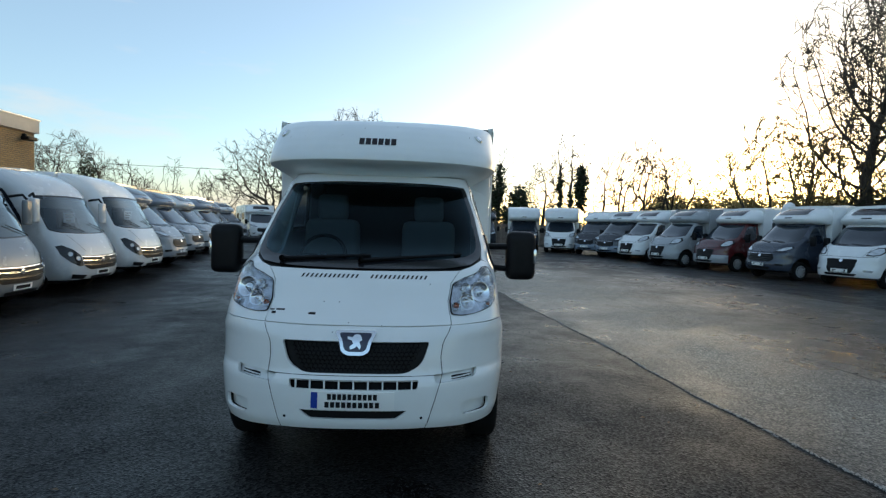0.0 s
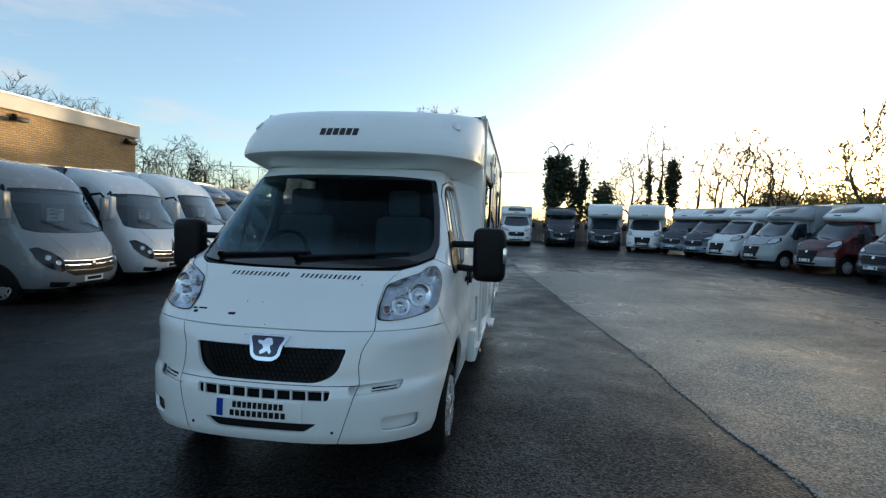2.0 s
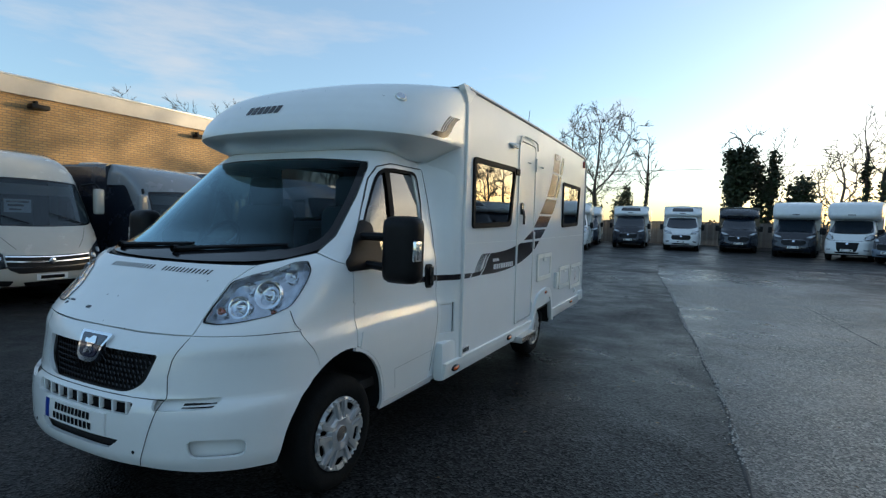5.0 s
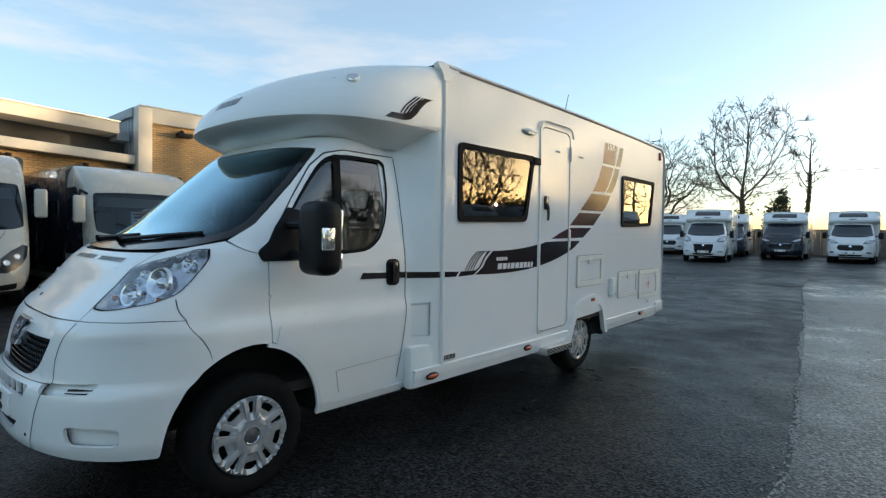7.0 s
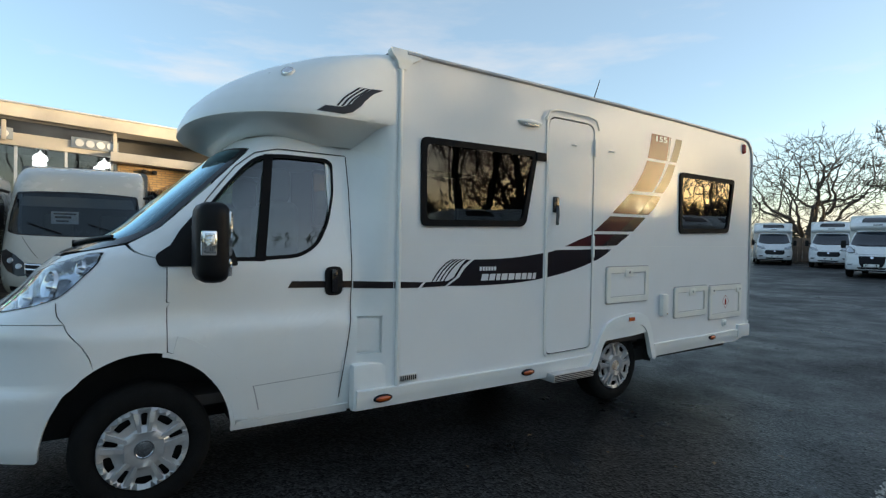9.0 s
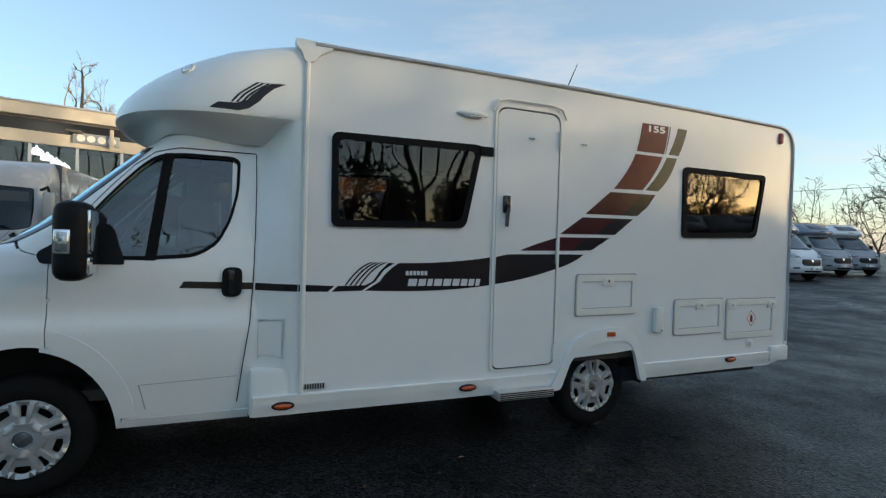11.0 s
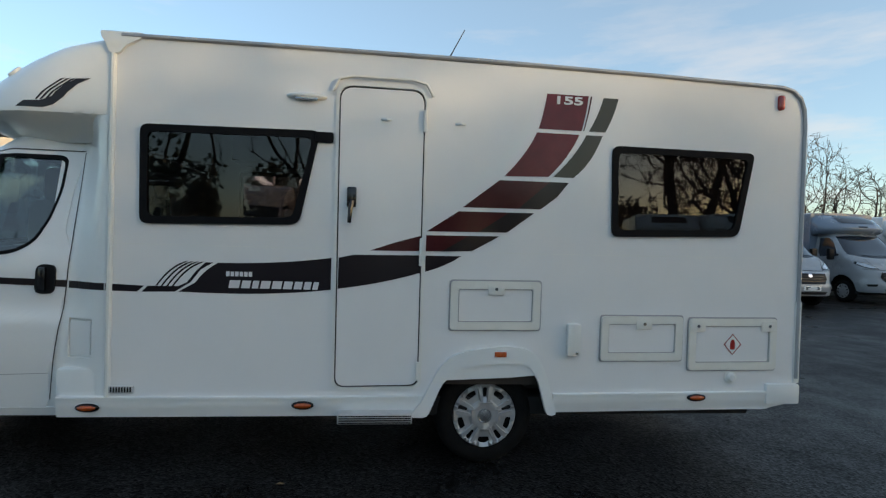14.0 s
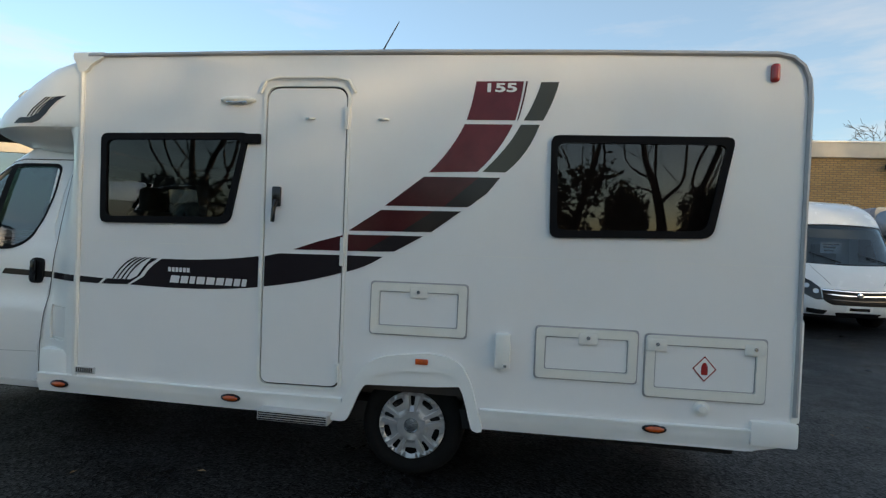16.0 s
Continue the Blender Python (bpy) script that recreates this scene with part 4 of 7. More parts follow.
    hatch("locker_hatch", 5.52, 6.10, .735, 1.035, [5.82], label="white-framed locker hatch")
    gl = hatch("gas_locker_hatch", 6.15, 6.80, .675, 1.03, [6.21, 6.74], label="white-framed gas locker hatch with red diamond sticker")
    d = .065
    c = (6.475, .855)
    dia = lambda k: [(c[0] - k, c[1]), (c[0], c[1] - k * 1.15), (c[0] + k, c[1]), (c[0], c[1] + k * 1.15)]
    part("sticker_border", fill(dia(d), [dia(d * .88)], lambda y, z: f(y, z, .0085), .3, .3, 0, (0, 4.5, 1.3)), REDL, gl, smooth=False)
    part("sticker_field", fill(dia(d * .88), [], lambda y, z: f(y, z, .008), .3, .3, 0, (0, 4.5, 1.3)), PLATEW, gl, smooth=False)
    part("sticker_bottle", fill(rounded([(c[0] - .018, c[1] - .035), (c[0] + .018, c[1] - .035), (c[0] + .018, c[1] + .012), (c[0] + .008, c[1] + .035), (c[0] - .008, c[1] + .035), (c[0] - .018, c[1] + .012)], .006), [], lambda y, z: f(y, z, .009), .3, .3, 0, (0, 4.5, 1.3)), REDL, gl, smooth=False)
    hk = part("hookup_box", box((XS, 5.275, .77), (XS + .05, 5.37, .985), .02), TRIMW, mh, "white mains socket box")
    part("lock", box((XS + .045, 5.33, .785), (XS + .056, 5.35, .80), .003), CHROME, hk)
    bm = bmesh.new()
    lathe(bm, [(.045, XS - .002), (.045, XS + .008), (.03, XS + .012), (.022, XS + .03), (0, XS + .032)], 16, "x", (0, 6.47, .625))
    part("water_inlet", bm, TRIMW, mh)
    vg = part("vent_grille", box((XS, 2.415, .515), (XS + .018, 2.56, .56), .004), ALU, mh)
    for k in range(8):
        part("vent_slit", box((XS + .017, 2.427 + .016 * k, .522), (XS + .0195, 2.436 + .016 * k, .553)), DARK, vg, smooth=False)
    # side marker lamps
    for y, z, mm in ((2.30, .428, AMBER), (3.57, .44, AMBER), (6.215, .488, AMBER)):
        bm = bmesh.new()
        bmesh.ops.create_uvsphere(bm, u_segments=20, v_segments=8, radius=1.0, matrix=Matrix.Translation((1.108, y, z)) @ Matrix.Diagonal((.016, .07, .027, 1)))
        rim_m = part("side_marker", bm, BLACK, mh, "oval amber side marker with black rim")
        bm = bmesh.new()
        bmesh.ops.create_uvsphere(bm, u_segments=20, v_segments=8, radius=1.0, matrix=Matrix.Translation((1.112, y, z)) @ Matrix.Diagonal((.017, .058, .0195, 1)))
        part("marker_lens", bm, mm, rim_m, "amber lens")
    part("side_marker", box((1.112, 4.79, .757), (1.128, 4.87, .792), .006), AMBER, mh, "amber side marker")
    bm = bmesh.new()
    add_box(bm, (1.07, 6.748, 2.495), (1.118, 6.795, 2.60), .022, seg=3)
    part("rear_marker", bm, REDL, mh, "red marker light")
    # step
    st = part("entrance_step", box((.85, 3.79, .338), (1.175, 4.26, .405), .008), ALU, mh, "ribbed aluminium folding step")
    for k in range(4):
        part("step_rib", box((1.173, 3.80, .346 + .014 * k), (1.180, 4.25, .352 + .014 * k)), BLACK, st, smooth=False)
    part("step_housing", box((.6, 3.75, .385), (1.08, 4.30, .46), .01), BLACK, mh)
    # panel joint
    part("panel_joint", fill([(2.42, 1.424), (3.735, 1.43), (3.735, 1.434), (2.42, 1.428)], [], lambda y, z: f(y, z, .0015), .3, 0, 0, (0, 4.5, 1.3)), TRIMW, mh, smooth=False)
    part("panel_joint", fill([(4.30, 1.43), (6.94, 1.46), (6.94, 1.464), (4.30, 1.434)], [], lambda y, z: f(y, z, .0015), .3, 0, 0, (0, 4.5, 1.3)), TRIMW, mh, smooth=False)
    # aerial
    bm = bmesh.new()
    tube(bm, [(.94, 4.43, 2.69), (.94, 4.44, 2.74)], .02, .012, 8)
    tube(bm, [(.94, 4.44, 2.73), (.92, 4.55, 2.95)], .005, .003, 6)
    part("aerial", bm, BLACK, mh)
    def fair_x(t, z):
        k = max(0.0, (t - .3) / .7)
        x0 = CAB.at(z)[1] - .004
        return x0 + (XS - x0) * k * k * (3 - 2 * k)
    # --- side graphics -----------------------------------------------------
    def decal(name, pts, material, o=.0022, label=""):
        return part(name, fill(pts, [], lambda y, z: f(y, z, o), .3, .3, 0, (0, 4.5, 1.3)), material, mh, label, smooth=False)
    def curve(p0, p1, p2, n=10):
        return [((1 - t) ** 2 * p0[0] + 2 * t * (1 - t) * p1[0] + t * t * p2[0], (1 - t) ** 2 * p0[1] + 2 * t * (1 - t) * p1[1] + t * t * p2[1]) for t in [i / n for i in range(n + 1)]]
    decal("side_stripe", [(2.375, 1.138), (2.56, 1.135), (2.60, 1.172), (2.375, 1.182)], DECAL_K)
    part("side_stripe", fill([(.37, 1.140), (1, 1.138), (1, 1.182), (.37, 1.185)], [], lambda t, z: (fair_x(t, z) + .003, 1.98 + .39 * t, z), .1, 0, 0, (0, 2.2, 1.2)), DECAL_K, mh)
    # main band: rises into the door
    low_edge = curve((2.80, 1.14), (3.35, 1.12), (3.72, 1.172))
    decal("band", low_edge + [(3.72, 1.375)] + curve((3.72, 1.375), (3.40, 1.325), (3.03, 1.325), 8) + curve((3.03, 1.325), (2.94, 1.27), (2.90, 1.20), 5)[1:], DECAL_K)
    decal("band", [(2.585, 1.135), (2.78, 1.14), (2.87, 1.20), (2.93, 1.28), (3.0, 1.325), (2.955, 1.325), (2.90, 1.27), (2.85, 1.20), (2.80, 1.175), (2.62, 1.172)], DECAL_K)
    for k in range(4):
        a = 2.665 + .032 * k
        decal("band_line", curve((a, 1.175), (a + .08, 1.30), (a + .17, 1.328), 6) + curve((a + .19, 1.328), (a + .09, 1.295), (a + .012, 1.175), 6), DECAL_K)
    dcurve = curve((3.765, 1.18), (4.05, 1.22), (4.285, 1.295))
    decal("door_band", dcurve + [(4.285, 1.408), (3.86, 1.40), (3.765, 1.378)], DECAL_K, .0085)
    decal("band", curve((4.318, 1.303), (4.45, 1.34), (4.55, 1.41), 6) + [(4.318, 1.408)], DECAL_K)
    decal("door_band", [(3.96, 1.43), (4.12, 1.487), (4.285, 1.535), (4.285, 1.435)], DECAL_MK, .0085)
    decal("band", [(4.318, 1.435), (4.62, 1.445), (4.80, 1.548), (4.318, 1.54)], DECAL_MK)
    decal("band", [(4.32, 1.565), (4.85, 1.575), (5.03, 1.71), (4.525, 1.703)], DECAL_MK)
    decal("band", [(4.55, 1.73), (5.07, 1.737)] + curve((5.09, 1.75), (5.18, 1.82), (5.26, 1.922), 5) + [(4.79, 1.918)], DECAL_MK)
    decal("band", curve((4.82, 1.945), (4.97, 2.10), (5.03, 2.245), 6) + [(5.32, 2.245)] + curve((5.32, 2.24), (5.25, 2.08), (5.12, 1.955), 6), DECAL_M)
    decal("band", curve((5.15, 1.955), (5.30, 2.10), (5.37, 2.245), 6) + [(5.485, 2.245)] + curve((5.48, 2.24), (5.42, 2.06), (5.29, 1.955), 6), DECAL_G)
    decal("band", curve((5.04, 2.27), (5.075, 2.38), (5.09, 2.505), 5) + [(5.375, 2.505)] + curve((5.375, 2.5), (5.365, 2.38), (5.335, 2.27), 5), DECAL_M)
    decal("band", curve((5.345, 2.27), (5.375, 2.38), (5.39, 2.505), 5) + [(5.40, 2.505)] + curve((5.40, 2.505), (5.385, 2.38), (5.352, 2.27), 5), DECAL_MK)
    decal("band", curve((5.385, 2.27), (5.45, 2.38), (5.48, 2.50), 5) + [(5.585, 2.50)] + curve((5.585, 2.50), (5.56, 2.38), (5.50, 2.27), 5), DECAL_G)
    for pts in ([(4.42, 1.437), (4.62, 1.445), (4.80, 1.548), (4.60, 1.546)], [(4.66, 1.572), (4.85, 1.575), (5.03, 1.71), (4.86, 1.707)], [(4.92, 1.735), (5.07, 1.737), (5.18, 1.82), (5.26, 1.922), (5.13, 1.92)]):
        decal("band_shade", pts, DECAL_K, .0032)
    # number on the graphic, and bars for the maker's words
    cu = bpy.data.curves.new("number_mark", "FONT")
    cu.body = "155"
    cu.size, cu.extrude, cu.align_x, cu.offset = .072, .0006, "CENTER", .0022
    tmp = new("tmp_text", cu)
    bpy.context.view_layer.update()
    me = bpy.data.meshes.new_from_object(tmp)
    bpy.data.objects.remove(tmp)
    me.materials.append(DECAL_S)
    tx = new("number_mark", me)
    tx.parent = mh
    tx.matrix_local = Matrix.Translation((XS + .0045, 5.238, 2.442)) @ Matrix(((0, 0, 1, 0), (1.9, 0, 0, 0), (0, 1, 0, 0), (0, 0, 0, 1)))
    bars([(3.08 + i * .027, 3.08 + i * .027 + .021, 1.243, 1.272) for i in range(6)], lambda y, z: f(y, z, .004), DECAL_S, mh, "maker_mark")
    wl = [.075, .065, .05, .07, .07, .065, .06, .055, .045]
    y0, lines = 3.095, []
    for w in wl:
        lines.append((y0, y0 + w - .012, 1.17, 1.218))
        y0 += w
    bars(lines, lambda y, z: f(y + (z - 1.17) * .2, z, .004), DECAL_S, mh, "model_mark")
    # --- underside, arches, interior ----------------------------------------
    part("underbody", box((-.98, 1.5, .33), (.98, 6.7, .46), .02), UNDER, mh)
    part("engine_bay", box((-.60, .62, .38), (.60, 1.6, 1.12), .05), UNDER, mh)
    for y, r in ((ARCH_F, .47), (ARCH_R, .45)):
        for s in (1, -1):
            bm = bmesh.new()
            pts = arc_pts(y, .335, r, r + .05, 0, math.pi, 14)
            for i in range(14):
                (ya, za), (yb, zb) = pts[i], pts[i + 1]
                xo = (.985 if y < 2 else 1.06)
                if y < 2 and min(ya, yb) < .62:
                    xo = .86
                vs = [bm.verts.new(p) for p in ((s * .62, ya, za), (s * .62, yb, zb), (s * xo, yb, zb), (s * xo, ya, za))]
                bm.faces.new(vs)
            fan = [bm.verts.new((s * .62, ya, za)) for ya, za in pts]
            bm.faces.new(fan)
            part("wheel_arch_liner", bm, UNDER, mh)
    wheel(mh, ARCH_F, 1)
    wheel(mh, ARCH_F, -1)
    wheel(mh, ARCH_R, 1, x=1.0)
    wheel(mh, ARCH_R, -1, x=1.0)
    part("cab_floor", box((-.93, 1.0, .5), (.93, 6.9, .56)), UNLIT_LINING, mh, smooth=False)
    part("dashboard", box((-.74, .98, .95), (.74, 1.34, 1.36), .08, seg=3), DASH, mh)
    for x in (-.45, .45):
        stt = new("cab_seat")
        stt.parent = mh
        stt["label"] = "cream upholstered cab seat with headrest"
        part("seat_cushion", box((x - .25, 1.30, .72), (x + .25, 1.82, .95), .07, seg=3), SEAT, stt)
        part("backrest", box((x - .25, 1.66, .90), (x + .25, 1.88, 1.70), .095, pose(0, 0, 0), 4), SEAT, stt)
        part("headrest", box((x - .14, 1.70, 1.69), (x + .14, 1.85, 1.93), .065, seg=4), SEAT, stt)
    bm = bmesh.new()
    ring = [(-.45 + .19 * math.cos(t), 1.30 + .19 * math.sin(t) * .45, 1.38 + .19 * math.sin(t) * .9) for t in [2 * math.pi * i / 24 for i in range(25)]]
    tube(bm, ring, .017, .017, 6, cap=False)
    tube(bm, [(-.64, 1.30, 1.38), (-.26, 1.30, 1.38)], .02, .02, 6)
    tube(bm, [(-.45, 1.30, 1.38), (-.45, 1.12, 1.22)], .04, .04, 8)
    part("steering_wheel", bm, BLACK, mh)
    # interior lining of the living space; a solid near-black block stands for its shade
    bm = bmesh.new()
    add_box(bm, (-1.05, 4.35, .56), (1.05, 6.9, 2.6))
    part("dark_cabin_block", bm, UNLIT_LINING, mh, smooth=False)
    part("interior_ceiling", box((-1.05, 2.2, 2.58), (1.05, 4.4, 2.62)), UNLIT_LINING, mh, smooth=False)
    part("dinette_seat", box((-1.0, 2.9, .56), (-.45, 3.4, 1.5), .05), SEAT, mh)
    part("overhead_locker", box((-1.05, 2.6, 2.2), (-.65, 4.35, 2.58), .02), UNLIT_LINING, mh)
    return mh


motorhome = hero()


# ---------------------------------------------------------------- ground
def gz(x, y):
    """Height of the yard: level by the motorhome, rising gently to the far hedge, with a shallow dip by the building row."""
    a = max(0.0, min(1.0, (-x - 3.5) / 3.0))
    b = max(0.0, 1 - abs(y - 7.5) / 7.0)
    return 0.0102 * max(0.0, min(y, 46) - 8) - 0.16 * a * a * (3 - 2 * a) * b * b * (3 - 2 * b)


def asphalt_mat(name, base, rough, wet, seed, patchy=0.32, fade=None, spec=0.16, grain=(0.3, 3.4)):
    m = bpy.data.materials.new(name)
    m.use_nodes = True
    nt = m.node_tree
    N, L = nt.nodes, nt.links
    b = N["Principled BSDF"]
    tc = N.new("ShaderNodeTexCoord")
    mp = N.new("ShaderNodeMapping")
    mp.inputs["Location"].default_value = (seed, seed * 0.7, 0)
    L.new(tc.outputs["Object"], mp.inputs["Vector"])

    def noise_tex(scale, detail=5, rgh=0.6):
        n = N.new("ShaderNodeTexNoise")
        n.inputs["Scale"].default_value, n.inputs["Detail"].default_value, n.inputs["Roughness"].default_value = scale, detail, rgh
        L.new(mp.outputs["Vector"], n.inputs["Vector"])
        return n

    def rng(src, a, b2, lo, hi):
        r = N.new("ShaderNodeMapRange")
        r.inputs["From Min"].default_value, r.inputs["From Max"].default_value = a, b2
        r.inputs["To Min"].default_value, r.inputs["To Max"].default_value = lo, hi
        L.new(src, r.inputs["Value"])
        return r.outputs["Result"]

    big, mid = noise_tex(0.22, 4), noise_tex(1.6, 6)
    stone = N.new("ShaderNodeTexVoronoi")
    stone.inputs["Scale"].default_value = 62
    L.new(mp.outputs["Vector"], stone.inputs["Vector"])
    mul = N.new("ShaderNodeMath")
    mul.operation = "MULTIPLY"
    L.new(rng(big.outputs["Fac"], 0.35, 0.65, 1 - patchy, 1 + patchy), mul.inputs[0])
    L.new(rng(mid.outputs["Fac"], 0.3, 0.7, 0.6, 1.4), mul.inputs[1])
    mul2 = N.new("ShaderNodeMath")
    mul2.operation = "MULTIPLY"
    L.new(mul.outputs[0], mul2.inputs[0])
    pw = N.new("ShaderNodeMath")   # mostly dark binder with a few pale stones
    pw.operation = "POWER"
    L.new(stone.outputs["Color"], pw.inputs[0])
    pw.inputs[1].default_value = 2.4
    L.new(rng(pw.outputs[0], 0.0, 1.0, *grain), mul2.inputs[1])
    col = N.new("ShaderNodeMixRGB")
    col.blend_type = "MULTIPLY"
    col.inputs["Fac"].default_value = 1.0
    col.inputs["Color1"].default_value = (*base, 1)
    tone = mul2.outputs[0]
    if fade:
        # the worn lane's pale tone, with sheen in it, fades along a ragged line
        sep = N.new("ShaderNodeSeparateXYZ")
        L.new(tc.outputs["Object"], sep.inputs[0])
        wob = N.new("ShaderNodeMath")
        wob.operation = "MULTIPLY_ADD"
        L.new(noise_tex(0.45, 6, 0.65).outputs["Fac"], wob.inputs[0])
        wob.inputs[1].default_value = 5.0
        L.new(sep.outputs["X"], wob.inputs[2])
        fm = N.new("ShaderNodeMath")
        fm.operation = "MULTIPLY"
        L.new(tone, fm.inputs[0])
        L.new(rng(wob.outputs[0], fade[0] + 2.5, fade[1] + 2.5, 1.0, 0.3), fm.inputs[1])
        tone = fm.outputs[0]
        # the lane ends raggedly before the far row
        far = N.new("ShaderNodeMath")
        far.operation = "MULTIPLY_ADD"
        L.new(noise_tex(0.3, 6, 0.65).outputs["Fac"], far.inputs[0])
        far.inputs[1].default_value = 6.0
        L.new(sep.outputs["Y"], far.inputs[2])
        fm3 = N.new("ShaderNodeMath")
        fm3.operation = "MULTIPLY"
        L.new(tone, fm3.inputs[0])
        L.new(rng(far.outputs[0], 18.5, 22.5, 1.0, 0.13), fm3.inputs[1])
        tone = fm3.outputs[0]
        damp_end = rng(far.outputs[0], 18.5, 22.5, 1.0, 0.42)
        # and starts softly, dark along the joint
        near = N.new("ShaderNodeMath")
        near.operation = "MULTIPLY_ADD"
        L.new(sep.outputs["Y"], near.inputs[0])
        near.inputs[1].default_value = 0.115
        L.new(sep.outputs["X"], near.inputs[2])
        rag = N.new("ShaderNodeMath")
        rag.operation = "MULTIPLY_ADD"
        L.new(noise_tex(1.4, 6, 0.7).outputs["Fac"], rag.inputs[0])
        rag.inputs[1].default_value = 1.3
        L.new(near.outputs[0], rag.inputs[2])
        fm2 = N.new("ShaderNodeMath")
        fm2.operation = "MULTIPLY"
        L.new(tone, fm2.inputs[0])
        L.new(rng(rag.outputs[0], 4.0, 5.0, 0.3, 1.0), fm2.inputs[1])
        tone = fm2.outputs[0]
    comb = N.new("ShaderNodeCombineXYZ")
    for i in range(3):
        L.new(tone, comb.inputs[i])
    L.new(comb.outputs[0], col.inputs["Color2"])
    L.new(col.outputs["Color"], b.inputs["Base Color"])
    # damp film: smoother in broad irregular patches
    add = N.new("ShaderNodeMath")
    add.operation = "ADD"
    L.new(rng(big.outputs["Fac"], 0.42, 0.6, wet, 0.0), add.inputs[0])
    L.new(rng(mid.outputs["Fac"], 0.35, 0.65, rough - 0.12, rough + 0.08), add.inputs[1])
    L.new(add.outputs[0], b.inputs["Roughness"])
    gloss = rng(stone.outputs["Color"], 0.0, 1.0, spec * 0.15, spec * 2.1)
    if fade:
        gl = N.new("ShaderNodeMath")
        gl.operation = "MULTIPLY"
        L.new(gloss, gl.inputs[0])
        L.new(damp_end, gl.inputs[1])
        gloss = gl.outputs[0]
    L.new(gloss, b.inputs["Specular IOR Level"])
    bp = N.new("ShaderNodeBump")
    bp.inputs["Strength"].default_value, bp.inputs["Distance"].default_value = 0.47, 0.006
    L.new(stone.outputs["Distance"], bp.inputs["Height"])
    bp2 = N.new("ShaderNodeBump")
    bp2.inputs["Strength"].default_value, bp2.inputs["Distance"].default_value = 0.15, 0.012
    L.new(mid.outputs["Fac"], bp2.inputs["Height"])
    L.new(bp.outputs["Normal"], bp2.inputs["Normal"])
    L.new(bp2.outputs["Normal"], b.inputs["Normal"])
    return m


ASPH = asphalt_mat("dark_asphalt", (0.0158, 0.0154, 0.0151), 0.56, -0.2, 3.0, 0.36, None, 0.108)
# the worn strip's pale warm base also carries the low sun's sheen
ASPH2 = asphalt_mat("worn_asphalt", (0.160, 0.143, 0.118), 0.53, -0.24, 11.0, 0.55, (5.0, 7.2), 0.27, (0.38, 2.6))


def sheet(name, x_edges, y_edges, material, lift=0.0, keep=lambda x, y: True):
    bm = bmesh.new()
    gr = [[bm.verts.new((x, y, gz(x, y) + lift)) for y in y_edges] for x in x_edges]
    for i in range(len(x_edges) - 1):
        for j in range(len(y_edges) - 1):
            if keep((x_edges[i] + x_edges[i + 1]) / 2, (y_edges[j] + y_edges[j + 1]) / 2):
                bm.faces.new((gr[i][j], gr[i + 1][j], gr[i + 1][j + 1], gr[i][j + 1]))
    return part(name, bm, material)


ys = [-1500, -300, -60, -20] + [float(v) for v in range(-10, 50, 2)] + [60, 90, 200, 600, 2500]
xs_ = [-2500, -600, -150, -60, -40, -30, -22, -16, -12, -10, -9, -8, -7, -6, -5, -4, 0, 4, 8, 12, 16, 20, 26, 32, 45, 80, 200, 700, 2500]
tagged(sheet("ground", xs_, ys, ASPH), "dark damp asphalt yard with worn patches", "ground", kind="structure")


# the older, paler surfacing beyond the joint
def seam_x(y):
    return float(np.interp(y, (-9, .8, 2.1, 3.2, 4.5, 6.3, 8, 11.9, 16.5, 27), (4.6, 3.38, 3.2, 3.12, 3.03, 2.81, 2.6, 2.15, 1.5, .6)))


bm = bmesh.new()
prev = None
yy = [-9 + 0.5 * i for i in range(63)]
cols = [0, .25, .6, 1.2, 2.5, 5, 8.5]
for k, y in enumerate(yy):
    w = 0.01 * math.sin(y * 2.1) + 0.008 * math.sin(y * 5.3 + 1)
    row = [bm.verts.new((seam_x(y) + w * (c < 1) + c, y, gz(0, y) + 0.004)) for c in cols]
    if prev:
        for i in range(len(cols) - 1):
            bm.faces.new((prev[i], prev[i + 1], row[i + 1], row[i]))
    prev = row
tagged(part("pavement", bm, ASPH2), "paler worn asphalt strip with sun sheen in its colour, damp and stained", "pavement", kind="structure")
LANES = []
# the joint: a ragged, slightly raised dark line with loose grit
bm = bmesh.new()
rs = random.Random(5)
pa = None
for k in range(180):
    y = -9 + 0.2 * k
    x = seam_x(y) + 0.01 * math.sin(y * 2.1) + 0.008 * math.sin(y * 5.3 + 1) + rs.uniform(-.008, .008)
    w = rs.uniform(.006, .02)
    row = [bm.verts.new((x - w, y, gz(0, y) + .001)), bm.verts.new((x, y, gz(0, y) + .009)), bm.verts.new((x + w, y, gz(0, y) + .0045))]
    if pa:
        bm.faces.new((pa[0], pa[1], row[1], row[0]))
        bm.faces.new((pa[1], pa[2], row[2], row[1]))
    pa = row
# fainter joints between the paver's lanes
for k, (off, ya, yb) in enumerate(((2.55, -6, 26), (5.1, -6, 26))):
    bj = bmesh.new()
    pj = None
    for i in range(80):
        y = ya + (yb - ya) * i / 79
        x = seam_x(y) + off + .02 * math.sin(y * 1.3 + k) + rs.uniform(-.012, .012)
        w = rs.uniform(.004, .018)
        row = [bj.verts.new((x - w, y, gz(0, y) + .0055)), bj.verts.new((x + w, y, gz(0, y) + .0055))]
        if pj and rs.random() > .12:
            bj.faces.new((pj[0], pj[1], row[1], row[0]))
        pj = row
    LANES.append(bj)
JOINT = mat("joint_tar", (0.018, 0.018, 0.019), 0.6, vary=0.3, scale=20, bump=0.4, bscale=150)
